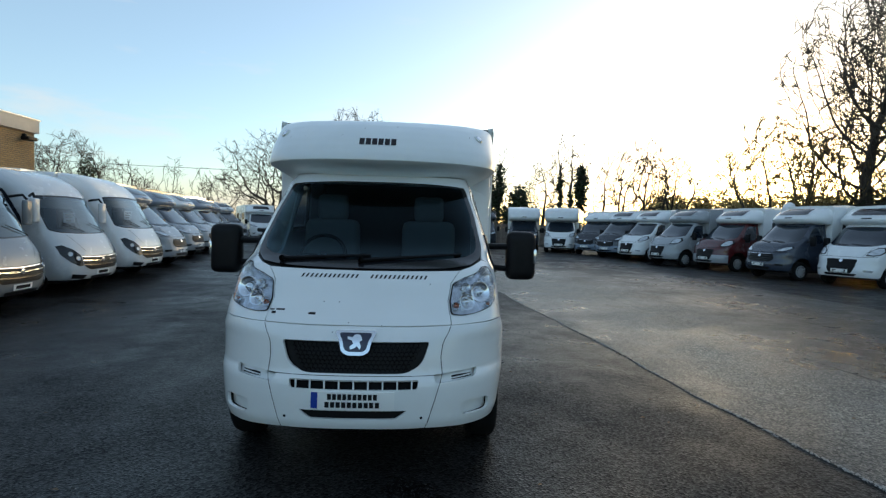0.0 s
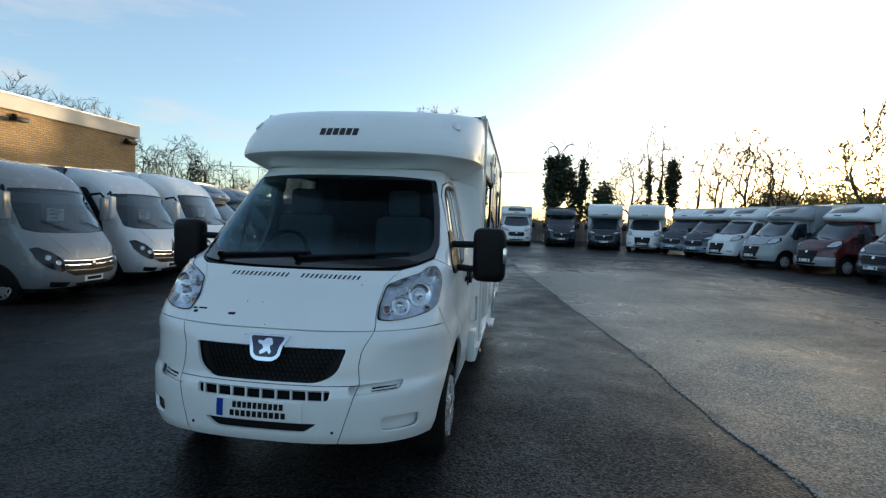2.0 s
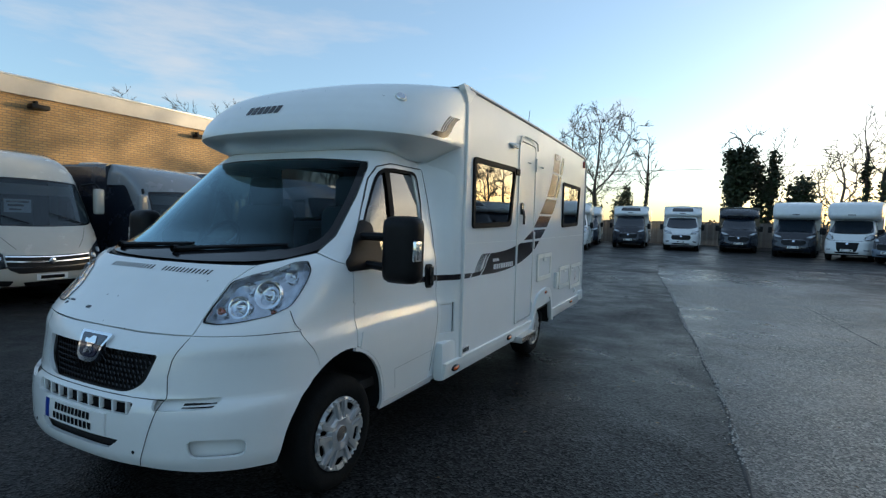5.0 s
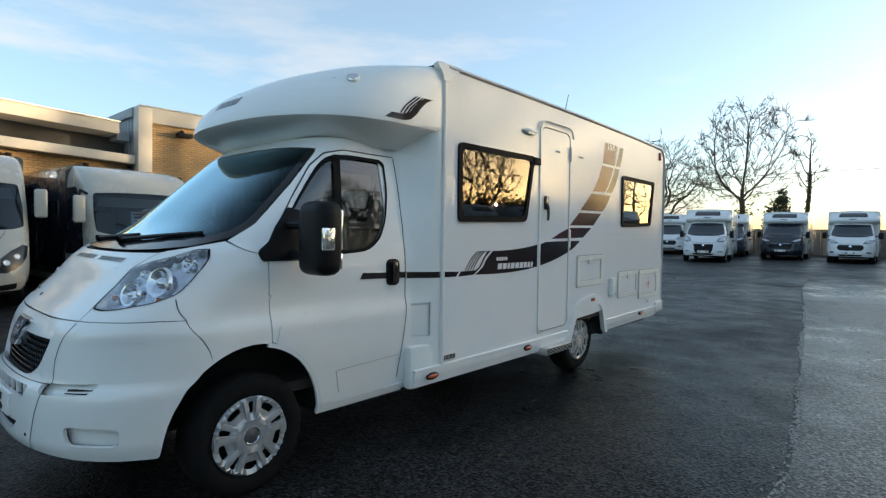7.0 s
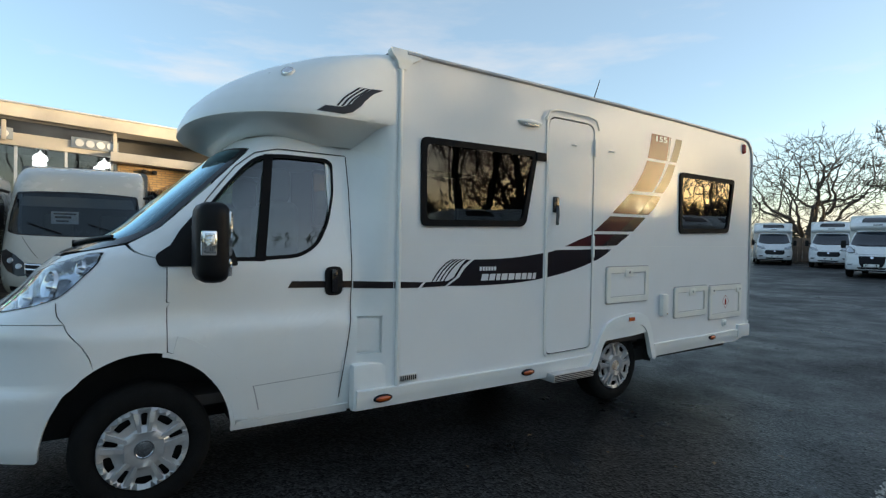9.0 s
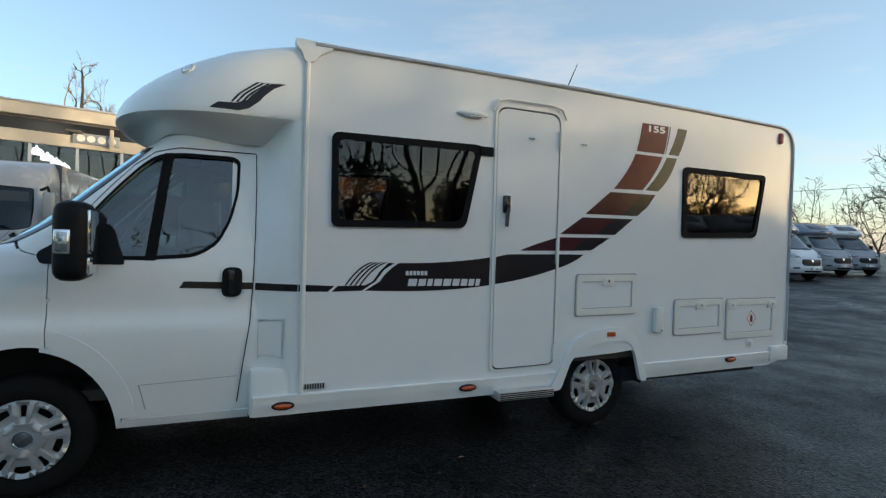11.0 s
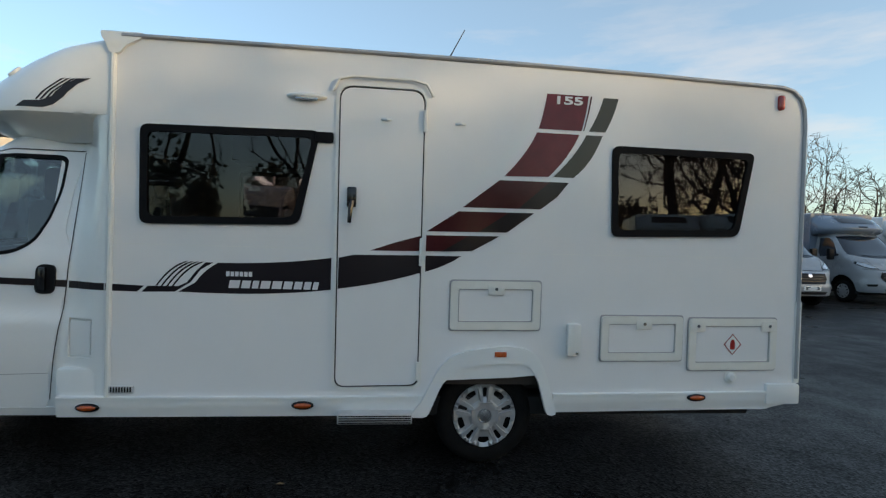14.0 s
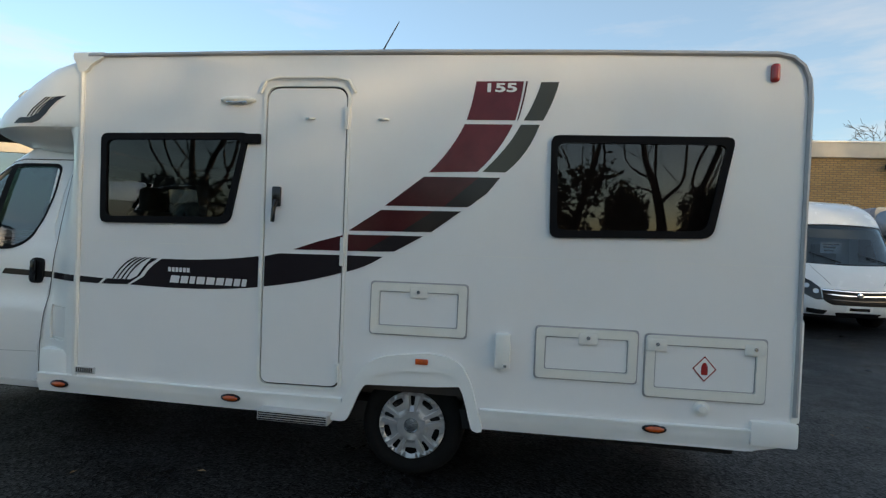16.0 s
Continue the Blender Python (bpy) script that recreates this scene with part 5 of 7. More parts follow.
tagged(part("asphalt_joint", bm, JOINT), "ragged tarred joint between two asphalt surfaces", "trim", kind="structure")
for bj in LANES:
    tagged(part("asphalt_joint", bj, JOINT), "faint dark joint between paved lanes", "trim", kind="structure")
# pale grit that has washed along the joint
bm = bmesh.new()
rs = random.Random(17)
for k in range(2600):
    y = -4 + 17 * (k / 2600) + rs.uniform(-.05, .05)
    if math.sin(y * 1.7) + math.sin(y * 4.1 + 2) + rs.uniform(-1, 1) < -.5:
        continue
    x = seam_x(y) + 0.01 * math.sin(y * 2.1) + 0.008 * math.sin(y * 5.3 + 1) + rs.gauss(.008, .016)
    s = rs.uniform(.005, .013)
    c = Vector((x, y, gz(0, y) + .008))
    p = [bm.verts.new(c + Vector(v) * s) for v in ((1, .2, 0), (-.3, .9, 0), (-.8, -.5, .1), (.2, -1, 0), (0, 0, .9))]
    for a, b2 in ((0, 1), (1, 2), (2, 3), (3, 0)):
        bm.faces.new((p[a], p[b2], p[4]))
GRIT = mat("pale_grit", (0.38, 0.36, 0.33), 0.8, vary=0.3, scale=40)
tagged(part("joint_grit", bm, GRIT, smooth=False), "fine pale grit lying along the asphalt joint", "grit", kind="stuff")
# fallen leaves and grit
LEAFM = mat("dead_leaf", (0.16, 0.1, 0.045), 0.7, vary=0.3, scale=3)
bm = bmesh.new()
rs = random.Random(9)
for k in range(170):
    x, y = rs.uniform(-7, 6.5), rs.uniform(-3, 14)
    if abs(x) < 1.2 and 0 < y < 7:
        continue
    a, s = rs.uniform(0, 6.28), rs.uniform(.012, .03)
    c = Vector((x, y, gz(x, y) + .008))
    d1, d2 = Vector((math.cos(a), math.sin(a), 0)) * s, Vector((-math.sin(a), math.cos(a), 0)) * s * .55
    bm.faces.new([bm.verts.new(p) for p in (c - d1, c + d2 * .8 + Vector((0, 0, .006)), c + d1, c - d2 + Vector((0, 0, .004)))])
tagged(part("fallen_leaves", bm, LEAFM, smooth=False), "scattered small brown leaves on the asphalt", "leaves", kind="stuff")


# ---------------------------------------------------------------- other motorhomes
PAINTS = {}


def paint(rgb, metal=0.0):
    key = (rgb, metal)
    if key not in PAINTS:
        PAINTS[key] = mat("vehicle_paint", rgb, 0.25, metal=metal, coat=0.5, vary=0.04, scale=2, rvary=0.06)
    return PAINTS[key]


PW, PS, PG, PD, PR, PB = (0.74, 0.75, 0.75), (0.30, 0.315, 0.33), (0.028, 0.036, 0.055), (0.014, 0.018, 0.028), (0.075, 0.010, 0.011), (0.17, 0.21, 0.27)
# PS2 greys a white nose to hold its shade; PC2 is darkened cream
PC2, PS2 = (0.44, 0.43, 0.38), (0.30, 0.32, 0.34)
DUSKG = mat("vehicle_glass", (0.010, 0.017, 0.028), 0.04, spec=0.6, coat=0.5)
SKYL = mat("skylight_glass", (0.012, 0.013, 0.016), 0.08, spec=0.6)


def side_fill(parent, name, poly, material, s, x, o=0.01, thick=0.0, label=""):
    return part(name, fill(poly, [], lambda y, z: (s * (x + o), y, z), .8, .8, thick, (0, 3, 1.2)), material, parent, label, smooth=False)


def body_shell(parent, x, y0, y1, z0, z1, material, r=.2):
    """Living quarters: a hollow-looking box with rounded roof edges, cut for the rear wheels."""
    bm = bmesh.new()
    sect = [(x, z0), (x, z1 - .08), (x - .03, z1 - .02), (x - .1, z1), (0, z1 + .03), (-x + .1, z1), (-x + .03, z1 - .02), (-x, z1 - .08), (-x, z0)]
    st = [(y0, 0), (y1 - r, 0), (y1 - r * .3, .06), (y1, r)]
    rings = []
    for y, dz in st:
        rings.append([bm.verts.new((px, y, pz - dz * (1 if pz > z1 - .3 else 0))) for px, pz in sect])
    for i in range(len(rings) - 1):
        for j in range(len(sect) - 1):
            bm.faces.new((rings[i][j], rings[i][j + 1], rings[i + 1][j + 1], rings[i + 1][j]))
    bm.faces.new(rings[-1])
    bm.faces.new(rings[0][::-1])
    bmesh.ops.recalc_face_normals(bm, faces=bm.faces[:])
    return part("living_body", bm, material, parent)


def coach(style, m, cab=PW, body=PW, label="", stripe=PG, facelift=True, skylight=True, group="parked motorhomes", band=None, dome=False, bumper=None):
    """A coachbuilt motorhome on a van cab: style 'low' or 'over'."""
    c = thing("motorhome", label, "motorhome", m, group)
    P, B = paint(cab), paint(body)
    sk = CAB
    dw = [(1.27, 1.38), (1.52, 1.88), (1.68, 1.96), (2.0, 1.95), (1.95, 1.5), (1.85, 1.36)]
    screen = [(-.76, 2.0), (0, 2.03), (.76, 2.0), (.86, 1.6), (.88, 1.45), (.6, 1.365), (0, 1.345), (-.6, 1.365), (-.88, 1.45), (-.86, 1.6)]
    arch = arc_pts(ARCH_F, .335, .44, .50, math.radians(175), math.radians(5), 7)
    def edge(s):
        return [(sk.uy(y, z, s), z) for y, z in [(.45, .34)] + [a for a in arch if a[1] > .34] + [(1.42, .36), (2.15, .36), (2.15, 1.2), (2.15, 2.08)]]
    outer = [(sk.ux(x, .35), .35) for x in (-.5, 0, .5)] + edge(1) + [(sk.ux(x, 2.09), 2.09) for x in (.6, 0, -.6)] + edge(-1)[::-1]
    holes = [densify(sk.px(screen), .2)] + [densify([(sk.uy(y, z, s), z) for y, z in dw], .2) for s in (1, -1)]
    part("cab_body", sk.patch(densify(outer, .15), holes, du=.12, dv=.09), P, c)
    part("windscreen", sk.patch(densify(sk.px(screen), .15), off=-.01, du=.15, dv=.15), DUSKG, c)
    # bumper cover, bonnet joint, grille and lamps
    if bumper:
        bo = [(sk.ux(x, .36), .36) for x in (-.6, 0, .6)] + [(sk.uy(.48, z, 1), z) for z in (.36, .52, .69)] + [(sk.ux(x, .70), .70) for x in (.6, 0, -.6)] + [(sk.uy(.48, z, -1), z) for z in (.69, .52, .36)]
        part("front_bumper", sk.patch(densify(bo, .15), off=.005, du=.12, dv=.09), paint(bumper), c)
    part("bonnet_joint", sk.patch(densify(sk.px([(-.9, 1.018), (-.5, 1.0), (.5, 1.0), (.9, 1.018), (.9, 1.03), (.5, 1.01), (-.5, 1.01), (-.9, 1.03)]), .1), off=.004, du=.1, dv=.06), DARK, c)
    if facelift:
        gp = rounded([(-.50, .955), (.50, .955), (.56, .80), (.46, .66), (-.46, .66), (-.56, .80)], .04)
        part("grille", sk.patch(densify(sk.px(gp), .1), off=.009, du=.12, dv=.09), BLACK, c)
        for k, z in enumerate((.72, .79, .86, .935)):
            part("grille_bar", sk.patch(densify(sk.px([(-.47, z), (.47, z), (.47, z + .012), (-.47, z + .012)]), .12), off=.016, du=.12, dv=.1), CHROME if k == 3 else BLACKG, c)
        lampz = [(.50, 1.03), (.56, 1.10), (.75, 1.20), (.93, 1.24), (.96, 1.18), (.86, 1.08), (.70, 1.03)]
    else:
        gp = rounded([(-.47, .93), (.47, .93), (.42, .62), (.34, .47), (-.34, .47), (-.42, .62)], .05)
        part("grille", sk.patch(densify(sk.px(gp), .1), off=.009, du=.12, dv=.09), BLACK, c)
        lampz = [(.615, 1.06), (.65, 1.2), (.80, 1.33), (.93, 1.34), (.98, 1.22), (.93, 1.09), (.80, 1.045)]
    part("badge", sk.patch(sk.px([(.06 * math.cos(k * math.pi / 5), .875 + .05 * math.sin(k * math.pi / 5)) for k in range(10)]), off=.02), CHROME, c)
    cl = [sum(p[i] for p in lampz) / len(lampz) for i in (0, 1)]
    for s in (1, -1):
        h = part("headlight", sk.patch(densify(sk.px([(s * x, z) for x, z in lampz]), .08), off=.008, du=.1, dv=.08), BLACKG, c)
        part("lamp_lens", sk.patch(densify(sk.px([(s * (cl[0] + (x - cl[0]) * .84), cl[1] + (z - cl[1]) * .80) for x, z in lampz]), .08), off=.013, du=.1, dv=.08), LAMP_FAR, h)
        part("fog_lamp", sk.patch(densify(sk.px(rounded([(s * .64, .60), (s * .86, .585), (s * .84, .52), (s * .66, .535)], .02)), .08), off=.010, du=.1, dv=.08), BLACK if facelift else LAMP_FAR, c)
        part("bonnet_joint", sk.patch(densify(sk.px([(s * .50, 1.005), (s * .60, 1.15), (s * .70, 1.335), (s * .712, 1.335), (s * .612, 1.15), (s * .512, 1.005)]), .1), off=.004, dv=.06), DARK, c)
        side_pts = [(sk.uy(y, z, s), z) for y, z in dw]
        part("door_window", sk.patch(densify(side_pts, .15), off=-.008, du=.15, dv=.15), DUSKG, c)
        mr = new("wing_mirror")
        mr.parent = c
        part("mirror_housing", box((s * 1.08, 1.18, 1.26), (s * 1.28, 1.30, 1.62), .05), BLACK, mr)
        bm = bmesh.new()
        tube(bm, [(s * .93, 1.2, 1.42), (s * 1.12, 1.23, 1.42)], .03, .03, 6)
        part("mirror_arm", bm, BLACK, mr)
    part("lower_intake", sk.patch(densify(sk.px([(-.50, .46), (.50, .46), (.44, .39), (-.44, .39)]), .1), off=.010, du=.12, dv=.09), BLACK, c)
    pl = part("number_plate", sk.patch(densify(sk.px([(-.26, .60), (.26, .60), (.26, .49), (-.26, .49)]), .1), off=.018, du=.12, dv=.09, thick=.01), PLATEW, c)
    bars([(-.2, .2, .512, .58)], lambda x, z: sk.f(sk.ux(x, z), z, .0205), BLACKG, pl, "plate_bar")
    for x0, x1 in ((.55, -.05), (-.05, -.6)):
        bm = bmesh.new()
        tube(bm, [sk.f(sk.ux(x0 + (x1 - x0) * t, 1.37 + .05 * t), 1.37 + .05 * t, .02) for t in (0, .5, 1)], .014, .009, 4)
        part("wiper", bm, BLACK, c)
    # pod or overcab
    if style == "low":
        rows = [(2.05, 1.62, 1.02, .6), (2.10, 1.42, 1.06, .68), (2.18, 1.30, 1.09, .72), (2.28, 1.30, 1.10, .74), (2.42, 1.45, 1.10, .74), (2.58, 1.72, 1.08, .6), (2.70, 2.05, 1.04, .4), (2.78, 2.45, .98, .25)]
        zt = 2.76
    else:
        rows = [(2.02, 1.45, .98, .6), (2.08, 1.18, 1.04, .6), (2.16, .98, 1.08, .55), (2.30, .92, 1.10, .5), (2.60, 1.02, 1.11, .45), (2.82, 1.25, 1.10, .4), (2.95, 1.6, 1.06, .35), (3.02, 2.1, .98, .3)]
        zt = 3.0
    pk = Skin(rows)
    lo, hi = rows[0][0] + .02, rows[-1][0] - .01
    le = [(pk.uy(2.5, z, -1), z) for z in np.linspace(hi, lo, 8)]
    re = [(pk.uy(2.5, z, 1), z) for z in np.linspace(lo, hi, 8)]
    pod = part("overcab_pod", pk.patch(densify(le + re, .2), du=.12, dv=.06), B, c)
    if skylight and style == "low":
        part("skylight", pk.patch(densify(pk.px(rounded([(-.62, 2.42), (.62, 2.42), (.56, 2.66), (-.56, 2.66)], .06)), .12), off=.012, du=.12, dv=.06), SKYL, pod)
    bars([(-.16, .16, 2.29, 2.33)], lambda x, z: pk.f(pk.ux(x, z), z, .006), DECAL_K, pod, "maker_mark")
    x = 1.11
    ylen = 6.9
    body_shell(c, x, 2.14, ylen, .5, zt, B)
    part("body_skirt", box((-x + .02, 2.2, .36), (x - .02, ylen - .02, .52), .02), B, c)
    part("underbody", box((-.9, .5, .28), (.9, ylen - .3, .5)), UNDER, c, smooth=False)
    part("cab_core", box((-.7, .75, .5), (.7, 2.2, 1.3)), DARK, c, smooth=False)
    for s in (1, -1):
        for a, b2, z0, z1 in ((2.6, 3.6, 1.6, 2.15), (5.3, 6.3, 1.6, 2.15)):
            side_fill(c, "side_window", rounded([(a, z0), (b2, z0), (b2, z1), (a, z1)], .06), DUSKG, s, x, .012, .02)
        side_fill(c, "entrance_door", rounded([(4.0, .58), (4.6, .58), (4.6, 2.42), (4.0, 2.42)], .06), B, s, x, .008, .02)
        side_fill(c, "side_stripe", [(1.3 + 1, 1.12), (4.6, 1.18), (6.2, 1.42), (6.2, 1.34), (4.6, 1.08), (2.3, 1.06)], paint(stripe), s, x, .0125)
        side_fill(c, "service_hatch", rounded([(5.2, .75), (5.8, .75), (5.8, 1.05), (5.2, 1.05)], .03), B, s, x, .01, .015)
        side_fill(c, "wheel_cutout", arc_pts(ARCH_R, .36, .42, .42, 0, math.pi, 12), DARK, s, x, .005)
    if band:
        for s in (1, -1):
            side_fill(c, "lower_panel", [(2.2, .55), (6.8, .55), (6.8, 1.05), (2.2, 1.05)], paint(band), s, x, .006)
    if dome:
        bm = bmesh.new()
        lathe(bm, [(.27, zt - .02), (.27, zt + .16), (.2, zt + .3), (.1, zt + .37), (0, zt + .39)], 16, "z", (.2, 4.6, 0))
        part("satellite_dome", bm, PW_M, c)
    part("roof_vent", box((-.3, 3.6, zt), (.3, 4.2, zt + .1), .03), TRIMW, c)
    for y in (ARCH_F, ARCH_R):
        for s in (1, -1):
            wheel(c, y, s, x=.99, detail=False)
            if y < 2:
                bm = bmesh.new()
                fan = [bm.verts.new((s * .75, py, pz)) for py, pz in arc_pts(y, .335, .46, .52, 0, math.pi, 10)]
                bm.faces.new(fan)
                part("wheel_arch_liner", bm, DARK, c)
    part("seats", box((-.75, 1.9, .9), (.75, 2.1, 1.75), .1), SEAT, c)
    return c


PW_M = paint(PW)
LAMP_FAR = mat("headlamp_far", (0.52, 0.55, 0.58), 0.12, metal=0.4, coat=0.6, vary=0.4, scale=9)
A_ROWS = [(.30, .10, 1.02, .6), (.42, .02, 1.09, .62), (.60, .0, 1.13, .62), (.80, .04, 1.15, .62), (1.0, .10, 1.15, .6), (1.15, .17, 1.15, .6), (1.30, .27, 1.15, .58), (1.38, .33, 1.15, .56), (1.8, .56, 1.14, .52),
          (2.25, .82, 1.12, .5), (2.40, .93, 1.12, .5), (2.6, 1.15, 1.1, .5), (2.75, 1.45, 1.06, .45), (2.85, 1.95, 1.0, .3)]
ASK = Skin(A_ROWS, n=3.0)


def aclass(m, nose=PW, side=PW, label="", group="parked motorhomes", card=True, awning=False, mirrors=True, darkside=False):
    """An integrated motorhome with one big windscreen."""
    c = thing("motorhome", label, "motorhome", m, group)
    P, S = paint(nose), paint(side)
    sk = ASK
    screen = rounded(sk.px([(-1.0, 2.22), (0, 2.26), (1.0, 2.22), (1.06, 1.8), (1.07, 1.46), (.9, 1.40), (0, 1.37), (-.9, 1.40), (-1.07, 1.46), (-1.06, 1.8)]), .05, 2)
    le = [(sk.uy(2.1, z, -1), z) for z in np.linspace(2.83, .34, 16)]
    re = [(sk.uy(2.1, z, 1), z) for z in np.linspace(.34, 2.83, 16)]
    def arch_cut(s):
        return [(sk.uy(y, z, s), z) for y, z in arc_pts(1.05, .335, .43, .48, math.radians(0), math.radians(180), 10)]
    qw = rounded([(1.15, 1.45), (1.75, 1.45), (1.75, 2.12), (1.45, 2.12)], .05, 3)
    holes = [densify(screen, .15)] + [densify([(sk.uy(y, z, s), z) for y, z in qw], .2) for s in (1, -1)]
    part("front_body", sk.patch(densify(le + re, .2), holes, du=.1, dv=.08), P, c)
    ws = part("windscreen", sk.patch(densify(screen, .15), off=-.012, du=.12, dv=.12), ASCREEN, c)
    ws.visible_shadow = False
    ctr = lambda k: [(u * k, 1.8 + (z - 1.8) * (1 + (k - 1) * 1.6)) for u, z in screen]
    part("windscreen_border", sk.patch(densify(screen, .15), [densify(ctr(.955), .15)], off=-.008, du=.12, dv=.12), BLACKG, ws)
    part("blind", sk.patch(densify(sk.px([(-.95, 2.2), (.95, 2.2), (1.0, 2.0), (-1.0, 2.0)]), .2), off=-.10, du=.2, dv=.2), SEAT, c)
    # grille, lamps, bumper
    part("grille", sk.patch(densify(sk.px(rounded([(-.70, .885), (0, .86), (.70, .885), (.68, .64), (.52, .56), (-.52, .56), (-.68, .64)], .04)), .1), off=.008, du=.12, dv=.07), BLACK, c)
    for z, mt in ((.76, CHROME), (.66, BLACKG), (.845, CHROME)):
        part("grille_bar", sk.patch(densify(sk.px([(-.70, z + .03), (0, z), (.70, z + .03), (.70, z + .008), (0, z - .022), (-.70, z + .008)]), .1), off=.018, du=.1, dv=.06, thick=.012), mt, c)
    bmo = bmesh.new()
    p = sk.f(0.0, .765, .03)
    lathe(bmo, [(.06, p.y + .01), (.06, p.y - .004), (.045, p.y - .012), (0, p.y - .012)], 16, "y", (0, 0, .765))
    part("badge", bmo, CHROME, c)
    part("lower_intake", sk.patch(densify(sk.px(rounded([(-.46, .41), (.46, .41), (.40, .335), (-.40, .335)], .02)), .1), off=.008, du=.12, dv=.07), BLACK, c)
    pl = part("number_plate", sk.patch(densify(sk.px([(-.26, .535), (.26, .535), (.26, .43), (-.26, .43)]), .1), off=.014, du=.12, dv=.09, thick=.01), PLATEW, c)
    bars([(-.2, .2, .45, .515)], lambda x, z: sk.f(sk.ux(x, z), z, .017), BLACKG, pl, "plate_bar")
    for s in (1, -1):
        h = part("headlight", sk.patch(densify(sk.px([(s * .70, .66), (s * .72, .90), (s * .86, 1.03), (s * 1.02, 1.13), (s * 1.10, 1.10), (s * 1.08, .92), (s * .96, .74), (s * .80, .65)]), .08), off=.01, du=.1, dv=.07), BLACKG, c)
        for x, z in ((.80, .83), (.94, .93)):
            p, p2 = sk.f(sk.ux(s * x, z), z, .008), sk.f(sk.ux(s * x, z), z, .1)
            bm = bmesh.new()
            lathe(bm, [(.055, 0), (.05, .012), (.03, .004), (0, .012)], 14, "z")
            bmesh.ops.transform(bm, matrix=Matrix.Translation(p) @ (p2 - p).to_track_quat("Z", "Y").to_matrix().to_4x4(), verts=bm.verts[:])
            part("lamp_reflector", bm, LAMP_FAR, h)
        part("fog_lamp", sk.patch(densify(sk.px(rounded([(s * .60, .44), (s * .94, .48), (s * .92, .38), (s * .64, .35)], .02)), .08), off=.008, du=.1, dv=.07), BLACK, c)
        part("bonnet_seam", sk.patch(densify(sk.px([(s * .52, .98), (s * .80, 1.36), (s * .808, 1.36), (s * .53, .98)]), .1), off=.003, dv=.08), DARK, c)
        part("cab_side_window", sk.patch(densify([(sk.uy(y, z, s), z) for y, z in qw], .2), off=-.01, du=.2, dv=.2), DUSKG, c)
        part("front_wheel_arch", sk.patch(densify(arch_cut(s) + [(sk.uy(1.48, .345, s), .345), (sk.uy(.62, .345, s), .345)], .1), off=.006, du=.1, dv=.1), DARK, c)
        if darkside:
            part("cab_side_panel", sk.patch(densify([(sk.uy(y, z, s), z) for y, z in rounded([(.98, .98), (2.09, .98), (2.09, 2.36), (1.5, 2.36), (1.12, 1.75)], .06, 3)], .15), off=.008, du=.15, dv=.15), paint(PD), c)
        if mirrors:
            mr = new("wing_mirror")
            mr.parent = c
            bm = bmesh.new()
            tube(bm, [(s * 1.12, .95, 2.2), (s * 1.28, .78, 2.25), (s * 1.32, .72, 2.15)], .03, .025, 6)
            part("mirror_arm", bm, BLACK, mr)
            part("mirror_housing", box((s * 1.22, .66, 1.62), (s * 1.42, .78, 2.15), .05, seg=3), P, mr)
    for x0, x1 in ((.8, .2), (-.2, -.75)):
        bm = bmesh.new()
        tube(bm, [sk.f(sk.ux(x0 + (x1 - x0) * t, 1.42 + .2 * t), 1.42 + .2 * t, .02) for t in (0, .5, 1)], .014, .009, 4)
        part("wiper", bm, BLACK, c)
    body_shell(c, 1.15, 2.06, 7.2, .5, 2.84, S)
    part("body_skirt", box((-1.13, 1.6, .34), (1.13, 7.15, .52), .02), P, c)
    part("underbody", box((-.9, .5, .26), (.9, 6.8, .5)), UNDER, c, smooth=False)
    for s in (1, -1):
        side_fill(c, "side_window", rounded([(2.5, 1.5), (3.6, 1.5), (3.6, 2.1), (2.5, 2.1)], .06), DUSKG, s, 1.15, .012, .02)
        side_fill(c, "side_window", rounded([(5.2, 1.5), (6.2, 1.5), (6.2, 2.1), (5.2, 2.1)], .06), DUSKG, s, 1.15, .012, .02)
        side_fill(c, "entrance_door", rounded([(4.0, .58), (4.62, .58), (4.62, 2.45), (4.0, 2.45)], .06), S, s, 1.15, .01, .02)
        side_fill(c, "wheel_cutout", arc_pts(5.2, .36, .42, .42, 0, math.pi, 12), DARK, s, 1.15, .005)
    if awning:
        bm = bmesh.new()
        tube(bm, [(1.19, 2.0, 2.72), (1.19, 6.4, 2.72)], .07, .07, 10)
        part("awning_box", bm, BLACK, c)
    part("roof_hatch", box((-.35, 3.4, 2.86), (.35, 4.1, 2.97), .03), TRIMW, c)
    part("dashboard", box((-1.0, .75, 1.0), (1.0, 1.5, 1.36), .05), DASH, c)
    for x in (-.5, .5):
        part("cab_seat", box((x - .26, 1.9, .9), (x + .26, 2.1, 1.85), .08, seg=3), SEAT, c)
    part("cab_backwall", box((-1.1, 2.6, .5), (1.1, 2.64, 2.8)), UNLIT_LINING, c, smooth=False)
    if card:
        cd = part("price_card", box((-.42, .66, 1.62), (.02, .665, 1.86)), PLATEW, c, "printed price card in the windscreen", smooth=False)
        bars([(-.38, -.02, 1.80, 1.83), (-.36, -.1, 1.73, 1.77), (-.34, -.14, 1.66, 1.69)], lambda x, z: (x, .6585, z), BLACKG, cd, "card_bar")
    for y in (1.05, 5.2):
        for s in (1, -1):
            wheel(c, y, s, x=1.06, detail=False)
    return c


def park(x, y, face):
    """A pose for a vehicle whose nose is at x, y; face is the turn from facing -y."""
    return pose(x, y, gz(x, y), 0, 0, face)


